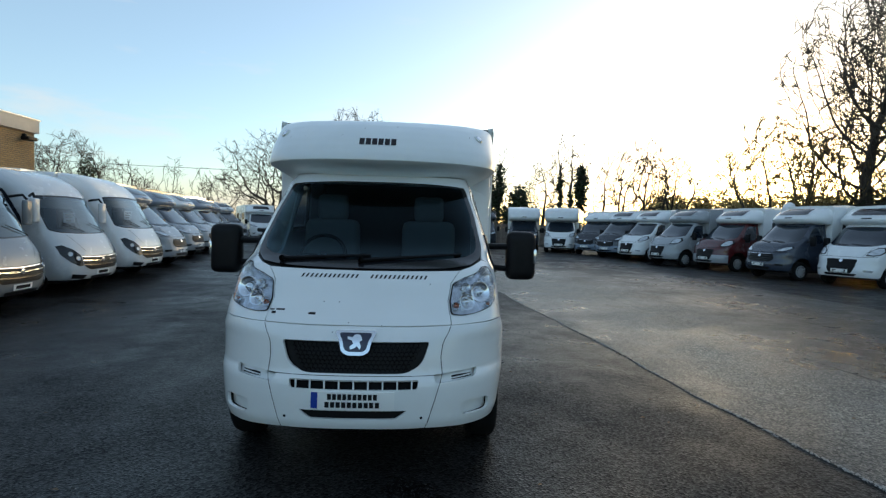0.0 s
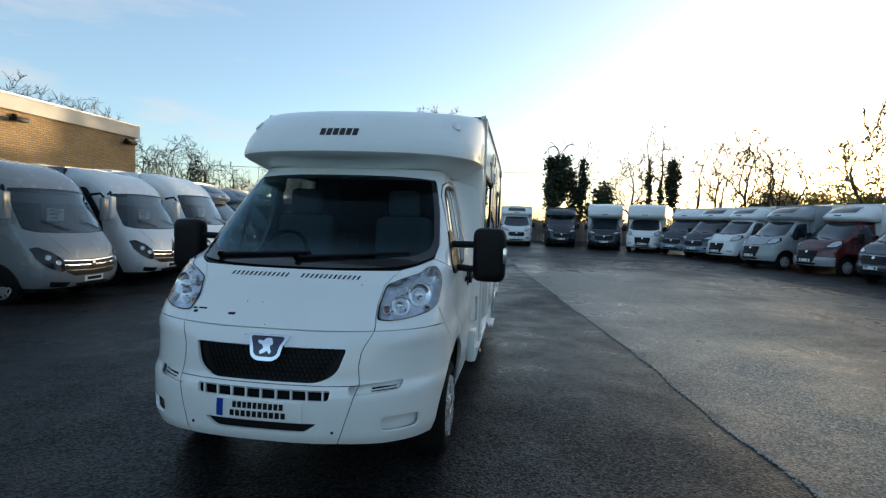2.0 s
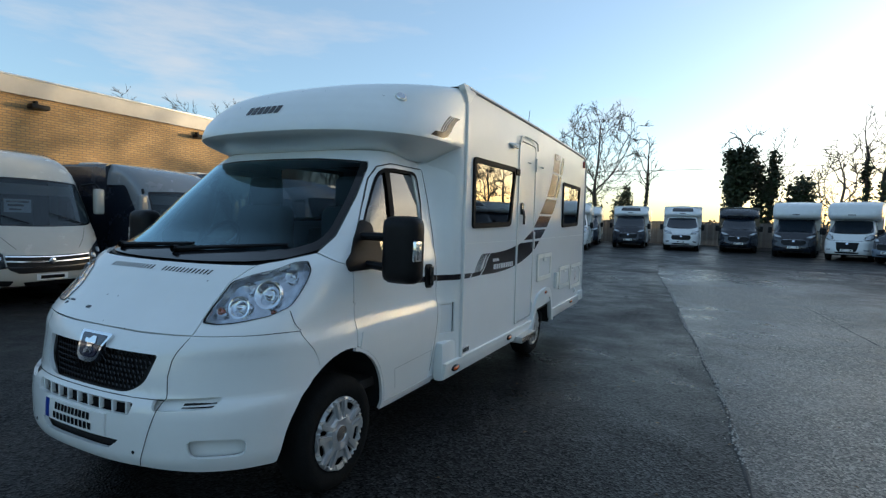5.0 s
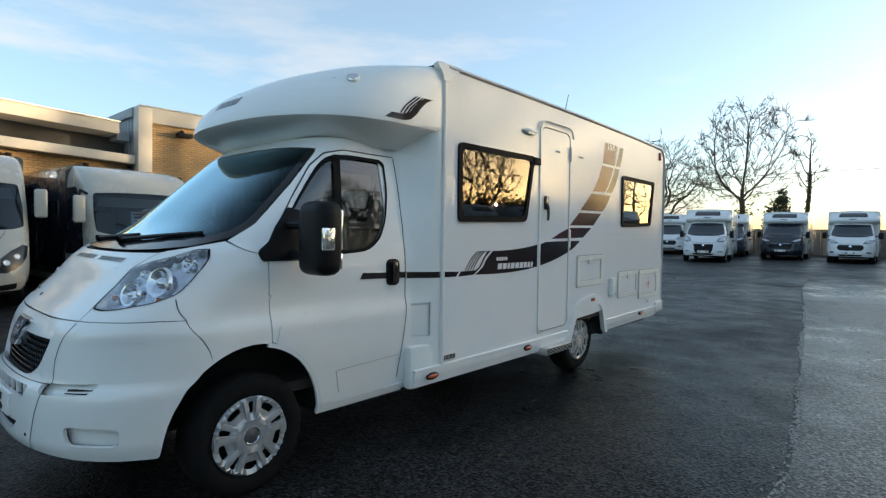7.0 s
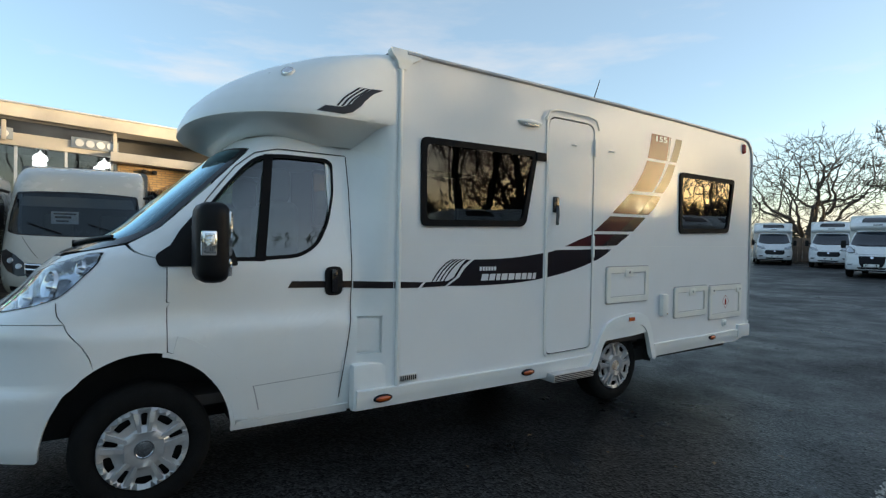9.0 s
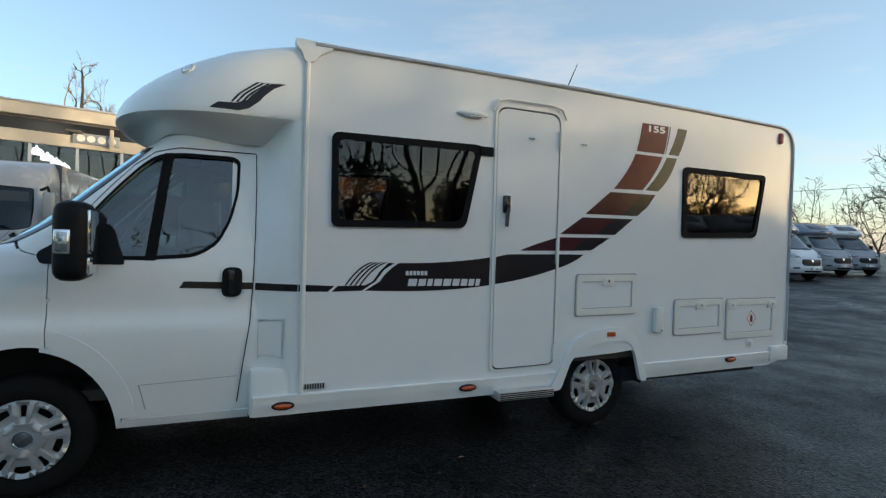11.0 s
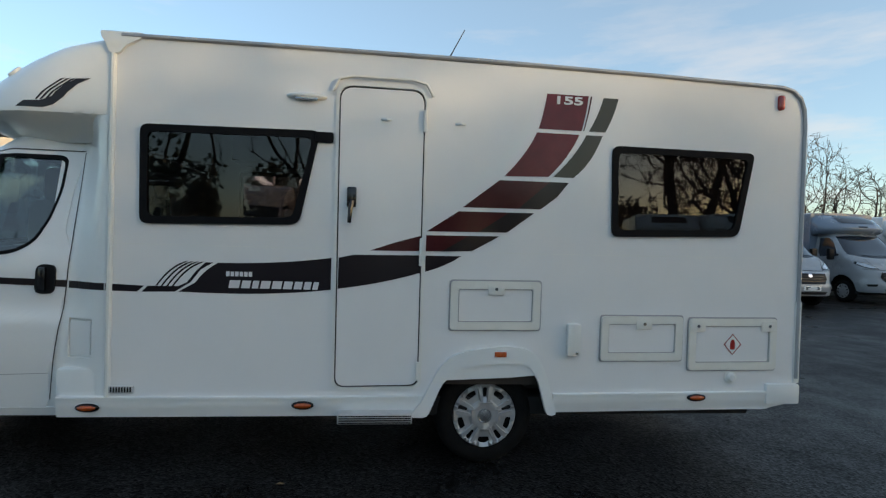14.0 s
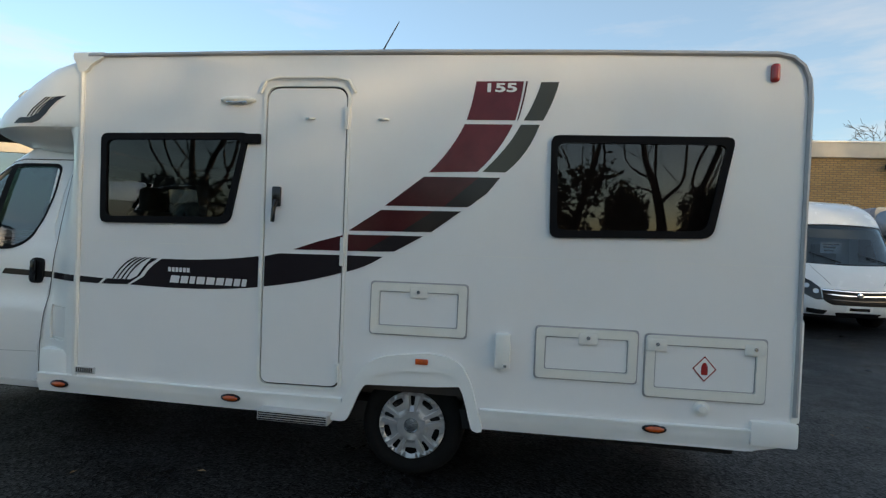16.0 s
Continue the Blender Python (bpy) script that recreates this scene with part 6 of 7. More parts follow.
# row along the building, noses towards the yard
LG = "row by the building"
aclass(park(-7.3, -5.7, 90), PW, PW, "white integrated motorhome by the showroom", LG)
# dark side paints also hold the shade of the narrow gaps between vehicles
aclass(park(-7.25, -2.55, 88), PS2, PG, "white integrated motorhome, greyed for shade, with hanging mirrors", LG)
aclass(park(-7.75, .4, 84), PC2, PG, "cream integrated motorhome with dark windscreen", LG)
aclass(park(-7.7, 3.75, 94), PC2, PD, "pale integrated motorhome with shade-darkened side and awning", LG, awning=True, darkside=True)
aclass(park(-7.15, 6.85, 96), (0.20, 0.21, 0.22), PD, "silver-nosed integrated motorhome with shade-darkened grey side", LG, awning=True, darkside=True)
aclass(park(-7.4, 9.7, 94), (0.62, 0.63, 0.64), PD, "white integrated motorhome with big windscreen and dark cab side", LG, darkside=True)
aclass(park(-7.5, 12.3, 95), PW, PW, "white integrated motorhome with low grille", LG, mirrors=False)
coach("low", park(-8.0, 15.25, 93), PS, PB, "silver-cab low-profile motorhome with blue-grey pod", PG, group=LG)
coach("low", park(-8.98, 18.95, 90), PS, PB, "silver low-profile motorhome with dark skylight", PG, group=LG)
coach("low", park(-9.65, 22.25, 89), PS, PW, "silver-cab low-profile motorhome with white body", PG, group=LG)
coach("low", park(-10.2, 25.6, 84), PW, PB, "white-cab low-profile motorhome with skylight", PG, group=LG)
coach("low", park(-12.0, 30.9, 80), PS, PB, "silver-cab low-profile motorhome at the row's end", PG, group=LG)
coach("low", park(-12.4, 33.8, 73), PS, PW, "silver low-profile motorhome by the hedge", PG, group=LG)
# far row by the fence
FG = "row by the fence"
coach("low", park(-12.0, 37.2, 28), PW, PW, "white low-profile motorhome by the corner hedge", PG, group=FG)
coach("low", park(-8.6, 35.9, 14), PW, PW, "white low-profile motorhome by the fence", PG, group=FG)
coach("low", park(-4.2, 28.1, 9), PW, PW, "white motorhome parked forward of the row", PG, facelift=False, group=FG)
coach("low", park(-5.1, 36.2, 8), PG, PW, "white motorhome behind the forward one", PG, group=FG)
coach("low", park(-1.78, 33.8, 3), PD, PW, "dark-cab motorhome with white pod by the fence", PG, group=FG)
coach("low", park(1.34, 33.4, 1), PW, PW, "white low-profile motorhome with black skylight", PG, group=FG)
coach("low", park(4.43, 34.3, -2), PD, PD, "black low-profile motorhome by the fence", PG, skylight=False, group=FG)
coach("over", park(6.85, 31.6, -10), PD, PW, "overcab motorhome with dark cab and white bulge", PG, group=FG)
coach("over", park(8.9, 30.4, -20), PW, PW, "white overcab motorhome by the fence", PG, facelift=False, group=FG)
# slanted row beyond the pale strip
RG = "slanted row"
coach("low", park(10.1, 28.9, -48), PD, PW, "dark-cab low-profile motorhome with white body", PG, skylight=False, group=RG, bumper=PB)
coach("low", park(10.55, 26.6, -58), PD, PW, "dark blue-cab low-profile motorhome", PG, group=RG, bumper=PB)
coach("low", park(11.05, 24.7, -68), PW, PW, "white low-profile motorhome on alloy wheels", PG, facelift=False, group=RG)
coach("low", park(11.4, 21.7, -74), PS, PS, "silver low-profile motorhome with dark sides", PG, facelift=False, group=RG, band=PD)
coach("low", park(12.5, 19.4, -75), PR, PW, "red-cab motorhome with red lower sides", PR, facelift=False, group=RG, band=PR, dome=True, bumper=PS)
coach("low", park(12.85, 16.1, -78), PG, PW, "slate-grey-cab motorhome with white pod", PG, group=RG, band=PG)
coach("low", park(14.1, 13.75, -70), PW, PW, "white low-profile motorhome with black grille", PG, facelift=False, group=RG)


# ---------------------------------------------------------------- buildings
def brick_mat(name, c1, c2, mortar, scale=1.0):
    m = bpy.data.materials.new(name)
    m.use_nodes = True
    nt = m.node_tree
    N, L = nt.nodes, nt.links
    b = N["Principled BSDF"]
    tc = N.new("ShaderNodeTexCoord")
    sep = N.new("ShaderNodeSeparateXYZ")
    L.new(tc.outputs["Object"], sep.inputs[0])
    add = N.new("ShaderNodeMath")
    add.operation = "ADD"
    L.new(sep.outputs["X"], add.inputs[0])
    L.new(sep.outputs["Y"], add.inputs[1])
    comb = N.new("ShaderNodeCombineXYZ")
    L.new(add.outputs[0], comb.inputs[0])
    L.new(sep.outputs["Z"], comb.inputs[1])
    br = N.new("ShaderNodeTexBrick")
    br.inputs["Color1"].default_value, br.inputs["Color2"].default_value, br.inputs["Mortar"].default_value = (*c1, 1), (*c2, 1), (*mortar, 1)
    br.inputs["Scale"].default_value = scale
    br.inputs["Mortar Size"].default_value = 0.012
    br.inputs["Brick Width"].default_value, br.inputs["Row Height"].default_value = 0.225, 0.075
    L.new(comb.outputs[0], br.inputs["Vector"])
    n = N.new("ShaderNodeTexNoise")
    n.inputs["Scale"].default_value, n.inputs["Detail"].default_value = 0.8, 6
    L.new(tc.outputs["Object"], n.inputs["Vector"])
    mr = N.new("ShaderNodeMapRange")
    mr.inputs["To Min"].default_value, mr.inputs["To Max"].default_value = 0.75, 1.2
    L.new(n.outputs["Fac"], mr.inputs["Value"])
    mx = N.new("ShaderNodeMixRGB")
    mx.blend_type = "MULTIPLY"
    mx.inputs["Fac"].default_value = 1
    L.new(br.outputs["Color"], mx.inputs["Color1"])
    L.new(mr.outputs["Result"], mx.inputs["Color2"])
    L.new(mx.outputs["Color"], b.inputs["Base Color"])
    b.inputs["Roughness"].default_value = 0.85
    bp = N.new("ShaderNodeBump")
    bp.inputs["Strength"].default_value, bp.inputs["Distance"].default_value = 0.6, 0.008
    bp.invert = True
    L.new(br.outputs["Fac"], bp.inputs["Height"])
    L.new(bp.outputs["Normal"], b.inputs["Normal"])
    return m


BRICK = brick_mat("buff_brick", (0.46, 0.29, 0.12), (0.36, 0.215, 0.085), (0.22, 0.165, 0.10))
FASCIA = mat("painted_fascia", (0.55, 0.50, 0.42), 0.6, vary=0.1, scale=1.2)
CLAD = mat("grey_cladding", (0.30, 0.33, 0.36), 0.5, vary=0.08, scale=2)
# dark tone holds the shade under the roof and inside the showroom
SHADE_TONE = mat("shade_dark", (0.09, 0.085, 0.08), 0.8, vary=0.1, scale=2)
SHOPGLASS = glass_mat("showroom_glass", (0.5, 0.52, 0.54), 0.01, 0.08, 1.5)
LAMPON = mat("lit_pendant", (1.0, 0.95, 0.85), 0.5, emit=3.0)
GREENLED = mat("green_led", (0.1, 0.9, 0.25), 0.5, emit=1.5)

BX, BY0, BY1, BH = -15.2, 5.75, 18.1, 5.42
hall = thing("brick_hall", "flat-roofed buff brick hall with pale fascia", "building")
part("brick_wall", box((BX - 8, BY0 + .02, -.4), (BX, BY1, BH - .5)), BRICK, hall, smooth=False)
part("roof_fascia", box((BX - 8.1, BY0 + .1, BH - .5), (BX + .12, BY1 + .12, BH), .02), FASCIA, hall)
part("roof_capping", box((BX - 8.1, BY0 - .1, BH), (BX + .15, BY1 + .15, BH + .05), .01), ALU, hall)
part("corner_pier", box((BX - .3, BY0 - .14, -.4), (BX + .14, BY0 + .28, BH - .02), .01), FASCIA, hall)
part("side_fascia", box((BX - 8.1, BY0 - .2, BH - .3), (BX - .3, BY0 + .02, BH - .01), .01), CLAD, hall)
for y in (7.0, 12.5, 17.5):
    fl = new("floodlight")
    fl.parent = hall
    part("lamp_body", box((BX + .1, y - .24, BH - .86), (BX + .4, y + .24, BH - .72), .03), BLACK, fl)
    part("bracket", box((BX - .02, y - .04, BH - .82), (BX + .14, y + .04, BH - .6), .01), BLACK, fl)
# corrugated return wall
bm = bmesh.new()
k, x, pv = 0, BX - .3, None
while x > BX - 7.8:
    d = .05 if k % 4 in (1, 2) else 0.0
    row = [bm.verts.new((x, BY0 - .06 - d, 3.4)), bm.verts.new((x, BY0 - .06 - d, BH - .28))]
    if pv:
        bm.faces.new((pv[0], row[0], row[1], pv[1]))
    pv = row
    x -= .10 if k % 2 else .04
    k += 1
part("corrugated_cladding", bm, CLAD, hall, smooth=False)

show = thing("showroom", "low showroom with deep pale roof edge and glazed front", "building")
SX = -15.3


def slant(bm):
    """The showroom's front runs at a slight angle to the hall and its roof falls towards it."""
    for v in bm.verts:
        d = v.co.y - 5.5
        v.co.x -= .12 * d
        v.co.z -= .028 * d * max(0.0, min(1.0, v.co.z / 3.0))
    return bm


def sbox(lo, hi, bevel=0.0):
    return slant(box(lo, hi, bevel))


part("main_roof", sbox((SX - 9, -20, 4.44), (SX, BY0 - .62, 4.80), .02), FASCIA, show)
part("roof_capping", sbox((SX - 9, -20, 4.80), (SX + .05, BY0 - .6, 4.85), .01), ALU, show)
part("main_roof_return", sbox((SX - 9, BY0 - .6, 4.30), (SX - .35, BY0 - .22, 4.62), .02), CLAD, show)
part("clerestory", sbox((SX - 8.5, 1.3, 3.80), (SX - 1.1, BY0 - .24, 4.44)), SHADE_TONE, show, "clerestory wall in shade-dark colour under the roof")
part("canopy", sbox((SX - 3, 1.15, 3.54), (SX + .05, BY0 - .16, 3.82), .02), FASCIA, show)
part("brick_front", sbox((SX - 5, 1.35, -.4), (SX - .45, BY0 - .24, 3.54)), BRICK, show, smooth=False)
part("soffit", sbox((SX - 8.5, -19.9, 4.36), (SX - .12, 1.2, 4.44)), SHADE_TONE, show, smooth=False)
part("sign_band", sbox((SX - .62, -19.8, 3.70), (SX - .40, 1.3, 4.06), .01), FASCIA, show)
part("fascia_post", sbox((SX - .3, 1.22, 3.8), (SX - .22, 1.32, 4.44), .005), FASCIA, show)
part("fascia_post", sbox((SX - .3, -1.4, 3.8), (SX - .22, -1.3, 4.44), .005), FASCIA, show)
for y0 in (1.16, -1.36):
    part("sign_panel", sbox((SX - .42, y0 - 1.0, 3.84), (SX - .32, y0 + .2, 4.16), .01), CLAD, show)
    for k in range(4):
        bm = bmesh.new()
        lathe(bm, [(0, SX - .29), (.105, SX - .29), (.11, SX - .32)], 20, "x", (0, y0 - .265 * k, 4.0))
        part("sign_disc", slant(bm), PLATEW, show, "round pale sign disc")
gz_ = part("glazing", sbox((SX - .58, -19.6, .1), (SX - .56, 1.35, 3.70)), SHOPGLASS, show, "dark showroom glazing", smooth=False)
gz_.visible_shadow = False
part("back_wall", sbox((SX - 8.6, -19.8, -.2), (SX - 8.5, 1.35, 4.4)), SHADE_TONE, show, smooth=False)
part("showroom_floor", sbox((SX - 8.5, -19.8, -.2), (SX - .62, 1.35, -.02)), SHADE_TONE, show, smooth=False)
for k in range(9):
    y = 1.2 - 1.16 * k
    part("mullion", sbox((SX - .6, y - .035, 0), (SX - .5, y + .035, 3.70)), ALU, show, smooth=False)
for y in (1.0, -.6, -3.4, -6.0, -8.6):
    for k in range(4):
        bm = bmesh.new()
        lathe(bm, [(.19, 3.42), (.185, 3.50), (.14, 3.58), (.05, 3.63), (.02, 3.70), (0, 3.70)], 16, "z", (SX - 1.0 - 1.55 * k, y - .12 * k, 0))
        part("pendant_lamp", slant(bm), LAMPON, show, "lit dome pendant lamp")
for y in (2.0, 2.3, 4.2):
    part("camera_dome", sbox((SX - .44, y, 3.30), (SX - .25, y + .14, 3.42), .03), BLACK, show)
for y in (-2.5, -5.2):
    part("bracket_lamp", sbox((SX - .5, y, 4.12), (SX - .1, y + .4, 4.2), .02), SHADE_TONE, show)
cu = bpy.data.curves.new("open_sign", "FONT")
cu.body, cu.size, cu.extrude = "OPEN", .24, .002
tmp = new("tmp_open", cu)
bpy.context.view_layer.update()
me = bpy.data.meshes.new_from_object(tmp)
bpy.data.objects.remove(tmp)
me.materials.append(GREENLED)
sg = part("open_sign", sbox((SX - .38, -6.4, 3.6), (SX - .32, -5.1, 3.9), .01), BLACK, show, "dark sign with green lit word open")
tx = new("sign_word", me)
tx.parent = sg
tx.matrix_local = Matrix.Translation((SX - .31 + 1.4, -6.3, 3.97)) @ Matrix(((0, 0, 1, 0), (1, 0, 0, 0), (0, 1, 0, 0), (0, 0, 0, 1)))


# ---------------------------------------------------------------- trees
BARK = mat("bark", (0.055, 0.045, 0.035), 0.9, vary=0.4, scale=6, bump=0.6, bscale=25)
TWIG = mat("twigs", (0.06, 0.048, 0.035), 0.9, vary=0.2, scale=3)
# yellower copy of the twigs; holds the low sun's glow near the slanted row
TWIGY = mat("yellow_twigs", (0.16, 0.115, 0.04), 0.9, vary=0.2, scale=3)
IVY = mat("ivy_leaf", (0.022, 0.035, 0.012), 0.6, vary=0.5, scale=2)
def leaf_mat(name, color):
    """Thin leaves: light passes through them when the sun is behind."""
    m = bpy.data.materials.new(name)
    m.use_nodes = True
    nt = m.node_tree
    nt.nodes.clear()
    out = nt.nodes.new("ShaderNodeOutputMaterial")
    mix = nt.nodes.new("ShaderNodeMixShader")
    mix.inputs["Fac"].default_value = 0.5
    d, tl = nt.nodes.new("ShaderNodeBsdfDiffuse"), nt.nodes.new("ShaderNodeBsdfTranslucent")
    g = nt.nodes.new("ShaderNodeNewGeometry")
    hsv = nt.nodes.new("ShaderNodeHueSaturation")
    hsv.inputs["Color"].default_value = (*color, 1)
    mr = nt.nodes.new("ShaderNodeMapRange")
    mr.inputs["To Min"].default_value, mr.inputs["To Max"].default_value = 0.5, 1.5
    nt.links.new(g.outputs["Random Per Island"], mr.inputs["Value"])
    nt.links.new(mr.outputs["Result"], hsv.inputs["Value"])
    for n in (d, tl):
        nt.links.new(hsv.outputs["Color"], n.inputs["Color"])
    nt.links.new(d.outputs[0], mix.inputs[1])
    nt.links.new(tl.outputs[0], mix.inputs[2])
    nt.links.new(mix.outputs[0], out.inputs["Surface"])
    return m


# leaf of the added sun-screening thickets, yellow for their backlit glow
YLEAF = leaf_mat("sun_screen_leaf", (0.34, 0.27, 0.12))
HEDGE = mat("hedge_leaf", (0.03, 0.036, 0.014), 0.75, vary=0.5, scale=1.2)


def colonise(rg, att, nodes, parent, step, reach, kill, gnarl, up, rounds=110):
    """Branches grow from the stem nodes towards scattered points of the crown until each point is met."""
    pos = [np.array(p, float) for p in nodes]
    kids = collections.Counter(parent)
    best = np.full(len(att), 1e9)
    near = np.zeros(len(att), int)
    fresh = list(range(len(pos)))
    for _ in range(rounds):
        if fresh:
            P = np.array([pos[i] for i in fresh])
            d2 = ((att[:, None, :] - P[None]) ** 2).sum(2)
            k = d2.argmin(1)
            m = d2[np.arange(len(att)), k]
            upd = m < best
            best[upd], near[upd] = m[upd], np.array(fresh)[k[upd]]
            keep = best > kill * kill
            att, best, near = att[keep], best[keep], near[keep]
        if not len(att):
            break
        sel = best < reach * reach
        if not sel.any():
            sel = best <= best.min() * 1.05
        acc = {}
        for a, i in zip(att[sel], near[sel]):
            v = a - pos[i]
            acc.setdefault(i, []).append(v / (np.linalg.norm(v) + 1e-9))
        fresh = []
        for i, vs in acc.items():
            if kids[i] >= 3:
                continue
            v = np.mean(vs, 0)
            v = v / (np.linalg.norm(v) + 1e-9) + rg.normal(0, gnarl, 3) + np.array((0, 0, up))
            if parent[i] >= 0:
                w = pos[i] - pos[parent[i]]
                v = v + (.45 if gnarl > .3 else .95) * w / (np.linalg.norm(w) + 1e-9)
            q = pos[i] + step * v / (np.linalg.norm(v) + 1e-9)
            parent.append(i)
            kids[i] += 1
            pos.append(q)
            fresh.append(len(pos) - 1)
        if not fresh:
            break
    return np.array(pos), parent


def stem_tubes(chains, seg):
    """Mesh of tapering tubes along chains of (point, radius)."""
    verts, faces = [], []
    cs = [(math.cos(2 * math.pi * k / seg), math.sin(2 * math.pi * k / seg)) for k in range(seg)]
    for ch in chains:
        n = len(ch)
        ref = Vector((.31, .17, .93))
        b0 = len(verts)
        for i, (p, r) in enumerate(ch):
            d = Vector(ch[min(i + 1, n - 1)][0]) - Vector(ch[max(i - 1, 0)][0])
            d = d.normalized() if d.length > 1e-9 else Vector((0, 0, 1))
            if abs(d.dot(ref)) > .95:
                ref = Vector((.9, .3, .1))
            a = d.cross(ref).normalized()
            b = d.cross(a)
            verts += [tuple(Vector(p) + (a * c + b * q) * r) for c, q in cs]
        for i in range(n - 1):
            for k in range(seg):
                j = (k + 1) % seg
                faces.append((b0 + i * seg + k, b0 + (i + 1) * seg + k, b0 + (i + 1) * seg + j, b0 + i * seg + j))
    bm = bmesh.new()
    me = bpy.data.meshes.new("tmp")
    me.from_pydata(verts, [], faces)
    bm.from_mesh(me)
    bpy.data.meshes.remove(me)
    return bm


def leaves_on(bm, rng, pts, count, rad, size):
    for k in range(count):
        i = rng.randrange(len(pts) - 1)
        t = rng.random()
        c = pts[i] * (1 - t) + pts[i + 1] * t
        c = c + Vector((rng.gauss(0, rad), rng.gauss(0, rad), rng.gauss(0, rad)))
        a = Vector((rng.uniform(-1, 1), rng.uniform(-1, 1), rng.uniform(-.6, .6))).normalized()
        b2 = a.cross(Vector((rng.uniform(-1, 1), rng.uniform(-1, 1), rng.uniform(-1, 1)))).normalized()
        s = size * rng.uniform(.6, 1.4)
        bm.faces.new([bm.verts.new(v) for v in (c - a * s, c + b2 * s * .7, c + a * s, c - b2 * s * .6)])


def tree(x, y, h, w, seed, label, base=.25, n=900, r=.2, stems=1, gnarl=.18, up=.06, lean=0.0, flat=1.0, shell=.45, step=.42, twigs=4, twig_len=.8, twig=None, ivy=0, ivytop=.7, ivyrad=.35, ivysize=.15, buds=0, fine=1.0, low=0.0):
    """A bare tree: stems, limbs grown into a crown of width w, and fine twigs at every tip."""
    rg = np.random.default_rng(seed)
    rng = random.Random(seed)
    cz, rz = h * (1 + base * .75) / 2, h * (1 - base * .75) / 2
    att = []
    while len(att) < n:
        v = rg.normal(0, 1, 3)
        v = v / np.linalg.norm(v) * (shell + (1 - shell) * rg.random()) ** .7
        bulge = 1 + .16 * math.sin(3 * math.atan2(v[1], v[0]) + seed) + .12 * math.sin(5 * v[2] + seed * 1.7 + 2 * v[0])
        q = np.array((v[0] * w / 2 * bulge + lean * (v[2] + 1) * .5, v[1] * w / 2 * bulge, cz + v[2] * rz * (1 if v[2] > 0 else flat)))
        if q[2] > h * base * .5 + low:
            att.append(q)
    nodes, parent = [], []
    for k in range(stems):
        a = rng.uniform(0, 6.28)
        off = (.15 + .12 * stems) * (stems > 1)
        bx, by = off * math.cos(a), off * math.sin(a)
        top = h * base * rng.uniform(.85, 1.1)
        m = max(3, int(top / step))
        for i in range(m + 1):
            t = i / m
            nodes.append((bx + (bx * 1.6 + lean * .35) * t + rng.gauss(0, .05) * (i > 0), by * (1 + 1.6 * t) + rng.gauss(0, .05) * (i > 0), -.15 + (top + .15) * t))
            parent.append(len(nodes) - 2 if i else -1)
    pos, parent = colonise(rg, np.array(att), nodes, parent, step, step * 6, step * 1.15, gnarl, up)
    N = len(pos)
    kids = [[] for _ in range(N)]
    for i, q in enumerate(parent):
        if q >= 0:
            kids[q].append(i)
    dist = math.hypot(x - 2, y + 1)
    rm = fine * .0004 * dist
    rad = np.zeros(N)
    for i in range(N - 1, -1, -1):
        rad[i] = (sum(rad[c] ** 1.9 for c in kids[i]) ** (1 / 1.9)) if kids[i] else .012
    roots = [i for i in range(N) if parent[i] < 0]
    rad = np.where(rad <= .0121, .012, .012 + (rad - .012) * (r - .012) / max(max(rad[roots]) - .012, 1e-3))
    rad[roots] *= 1.35
    thick, thin = [], []
    todo = [(i, None) for i in roots]
    while todo:
        i, start = todo.pop()
        ch = [(pos[start], min(rad[start], rad[i] * 1.25))] if start is not None else []
        while True:
            ch.append((pos[i], rad[i]))
            if not kids[i]:
                break
            cs = sorted(kids[i], key=lambda c: -rad[c])
            todo += [(c, i) for c in cs[1:]]
            i = cs[0]
        cut_at = next((j for j, (p, q) in enumerate(ch) if q < .05), len(ch))
        if cut_at > 1:
            thick.append(ch[:cut_at + 1])
        if cut_at < len(ch):
            thin.append([(p, max(q, rm)) for p, q in ch[max(0, cut_at - 1 if cut_at > 1 else 0):]])
    thin = [c for c in thin if len(c) > 1]
    for i in range(N):
        if rad[i] < .028 and parent[i] >= 0 and (not kids[i] or rng.random() < .35):
            d = pos[i] - pos[parent[i]]
            d = Vector(d / (np.linalg.norm(d) + 1e-9))
            for j in range(twigs if not kids[i] else max(1, twigs // 2)):
                v = (d + Vector((rng.gauss(0, .55), rng.gauss(0, .55), rng.gauss(0, .45) + up))).normalized()
                v2 = (v + Vector((rng.gauss(0, .3), rng.gauss(0, .3), rng.gauss(.1, .3)))).normalized()
                ln = twig_len * rng.uniform(.35, 1)
                p0 = Vector(pos[i])
                p1 = p0 + v * ln * .5
                thin.append([(p0, rm * .9), (p1, rm * .75), (p1 + v2 * ln * .5, rm * .6)])
    t = thing("tree", label, "tree", pose(x, y, gz(x, y)))
    part("trunk", stem_tubes(thick, 6), BARK, t)
    bm = stem_tubes(thin, 3)
    if buds:
        for ch in thin:
            if rng.random() < .6:
                leaves_on(bm, rng, [Vector(p) for p, q in ch[-2:]], buds, .05, .055)
    part("crown", bm, twig or TWIG, t, smooth=False)
    if ivy:
        bm = bmesh.new()
        for ch in thick:
            pts = [Vector(p) for p, q in ch if p[2] < h * ivytop]
            if len(pts) > 1:
                leaves_on(bm, rng, pts, int(ivy * step * len(pts)), ivyrad, ivysize)
        part("ivy", bm, IVY, t, "dark ivy leaves", smooth=False)
    return t


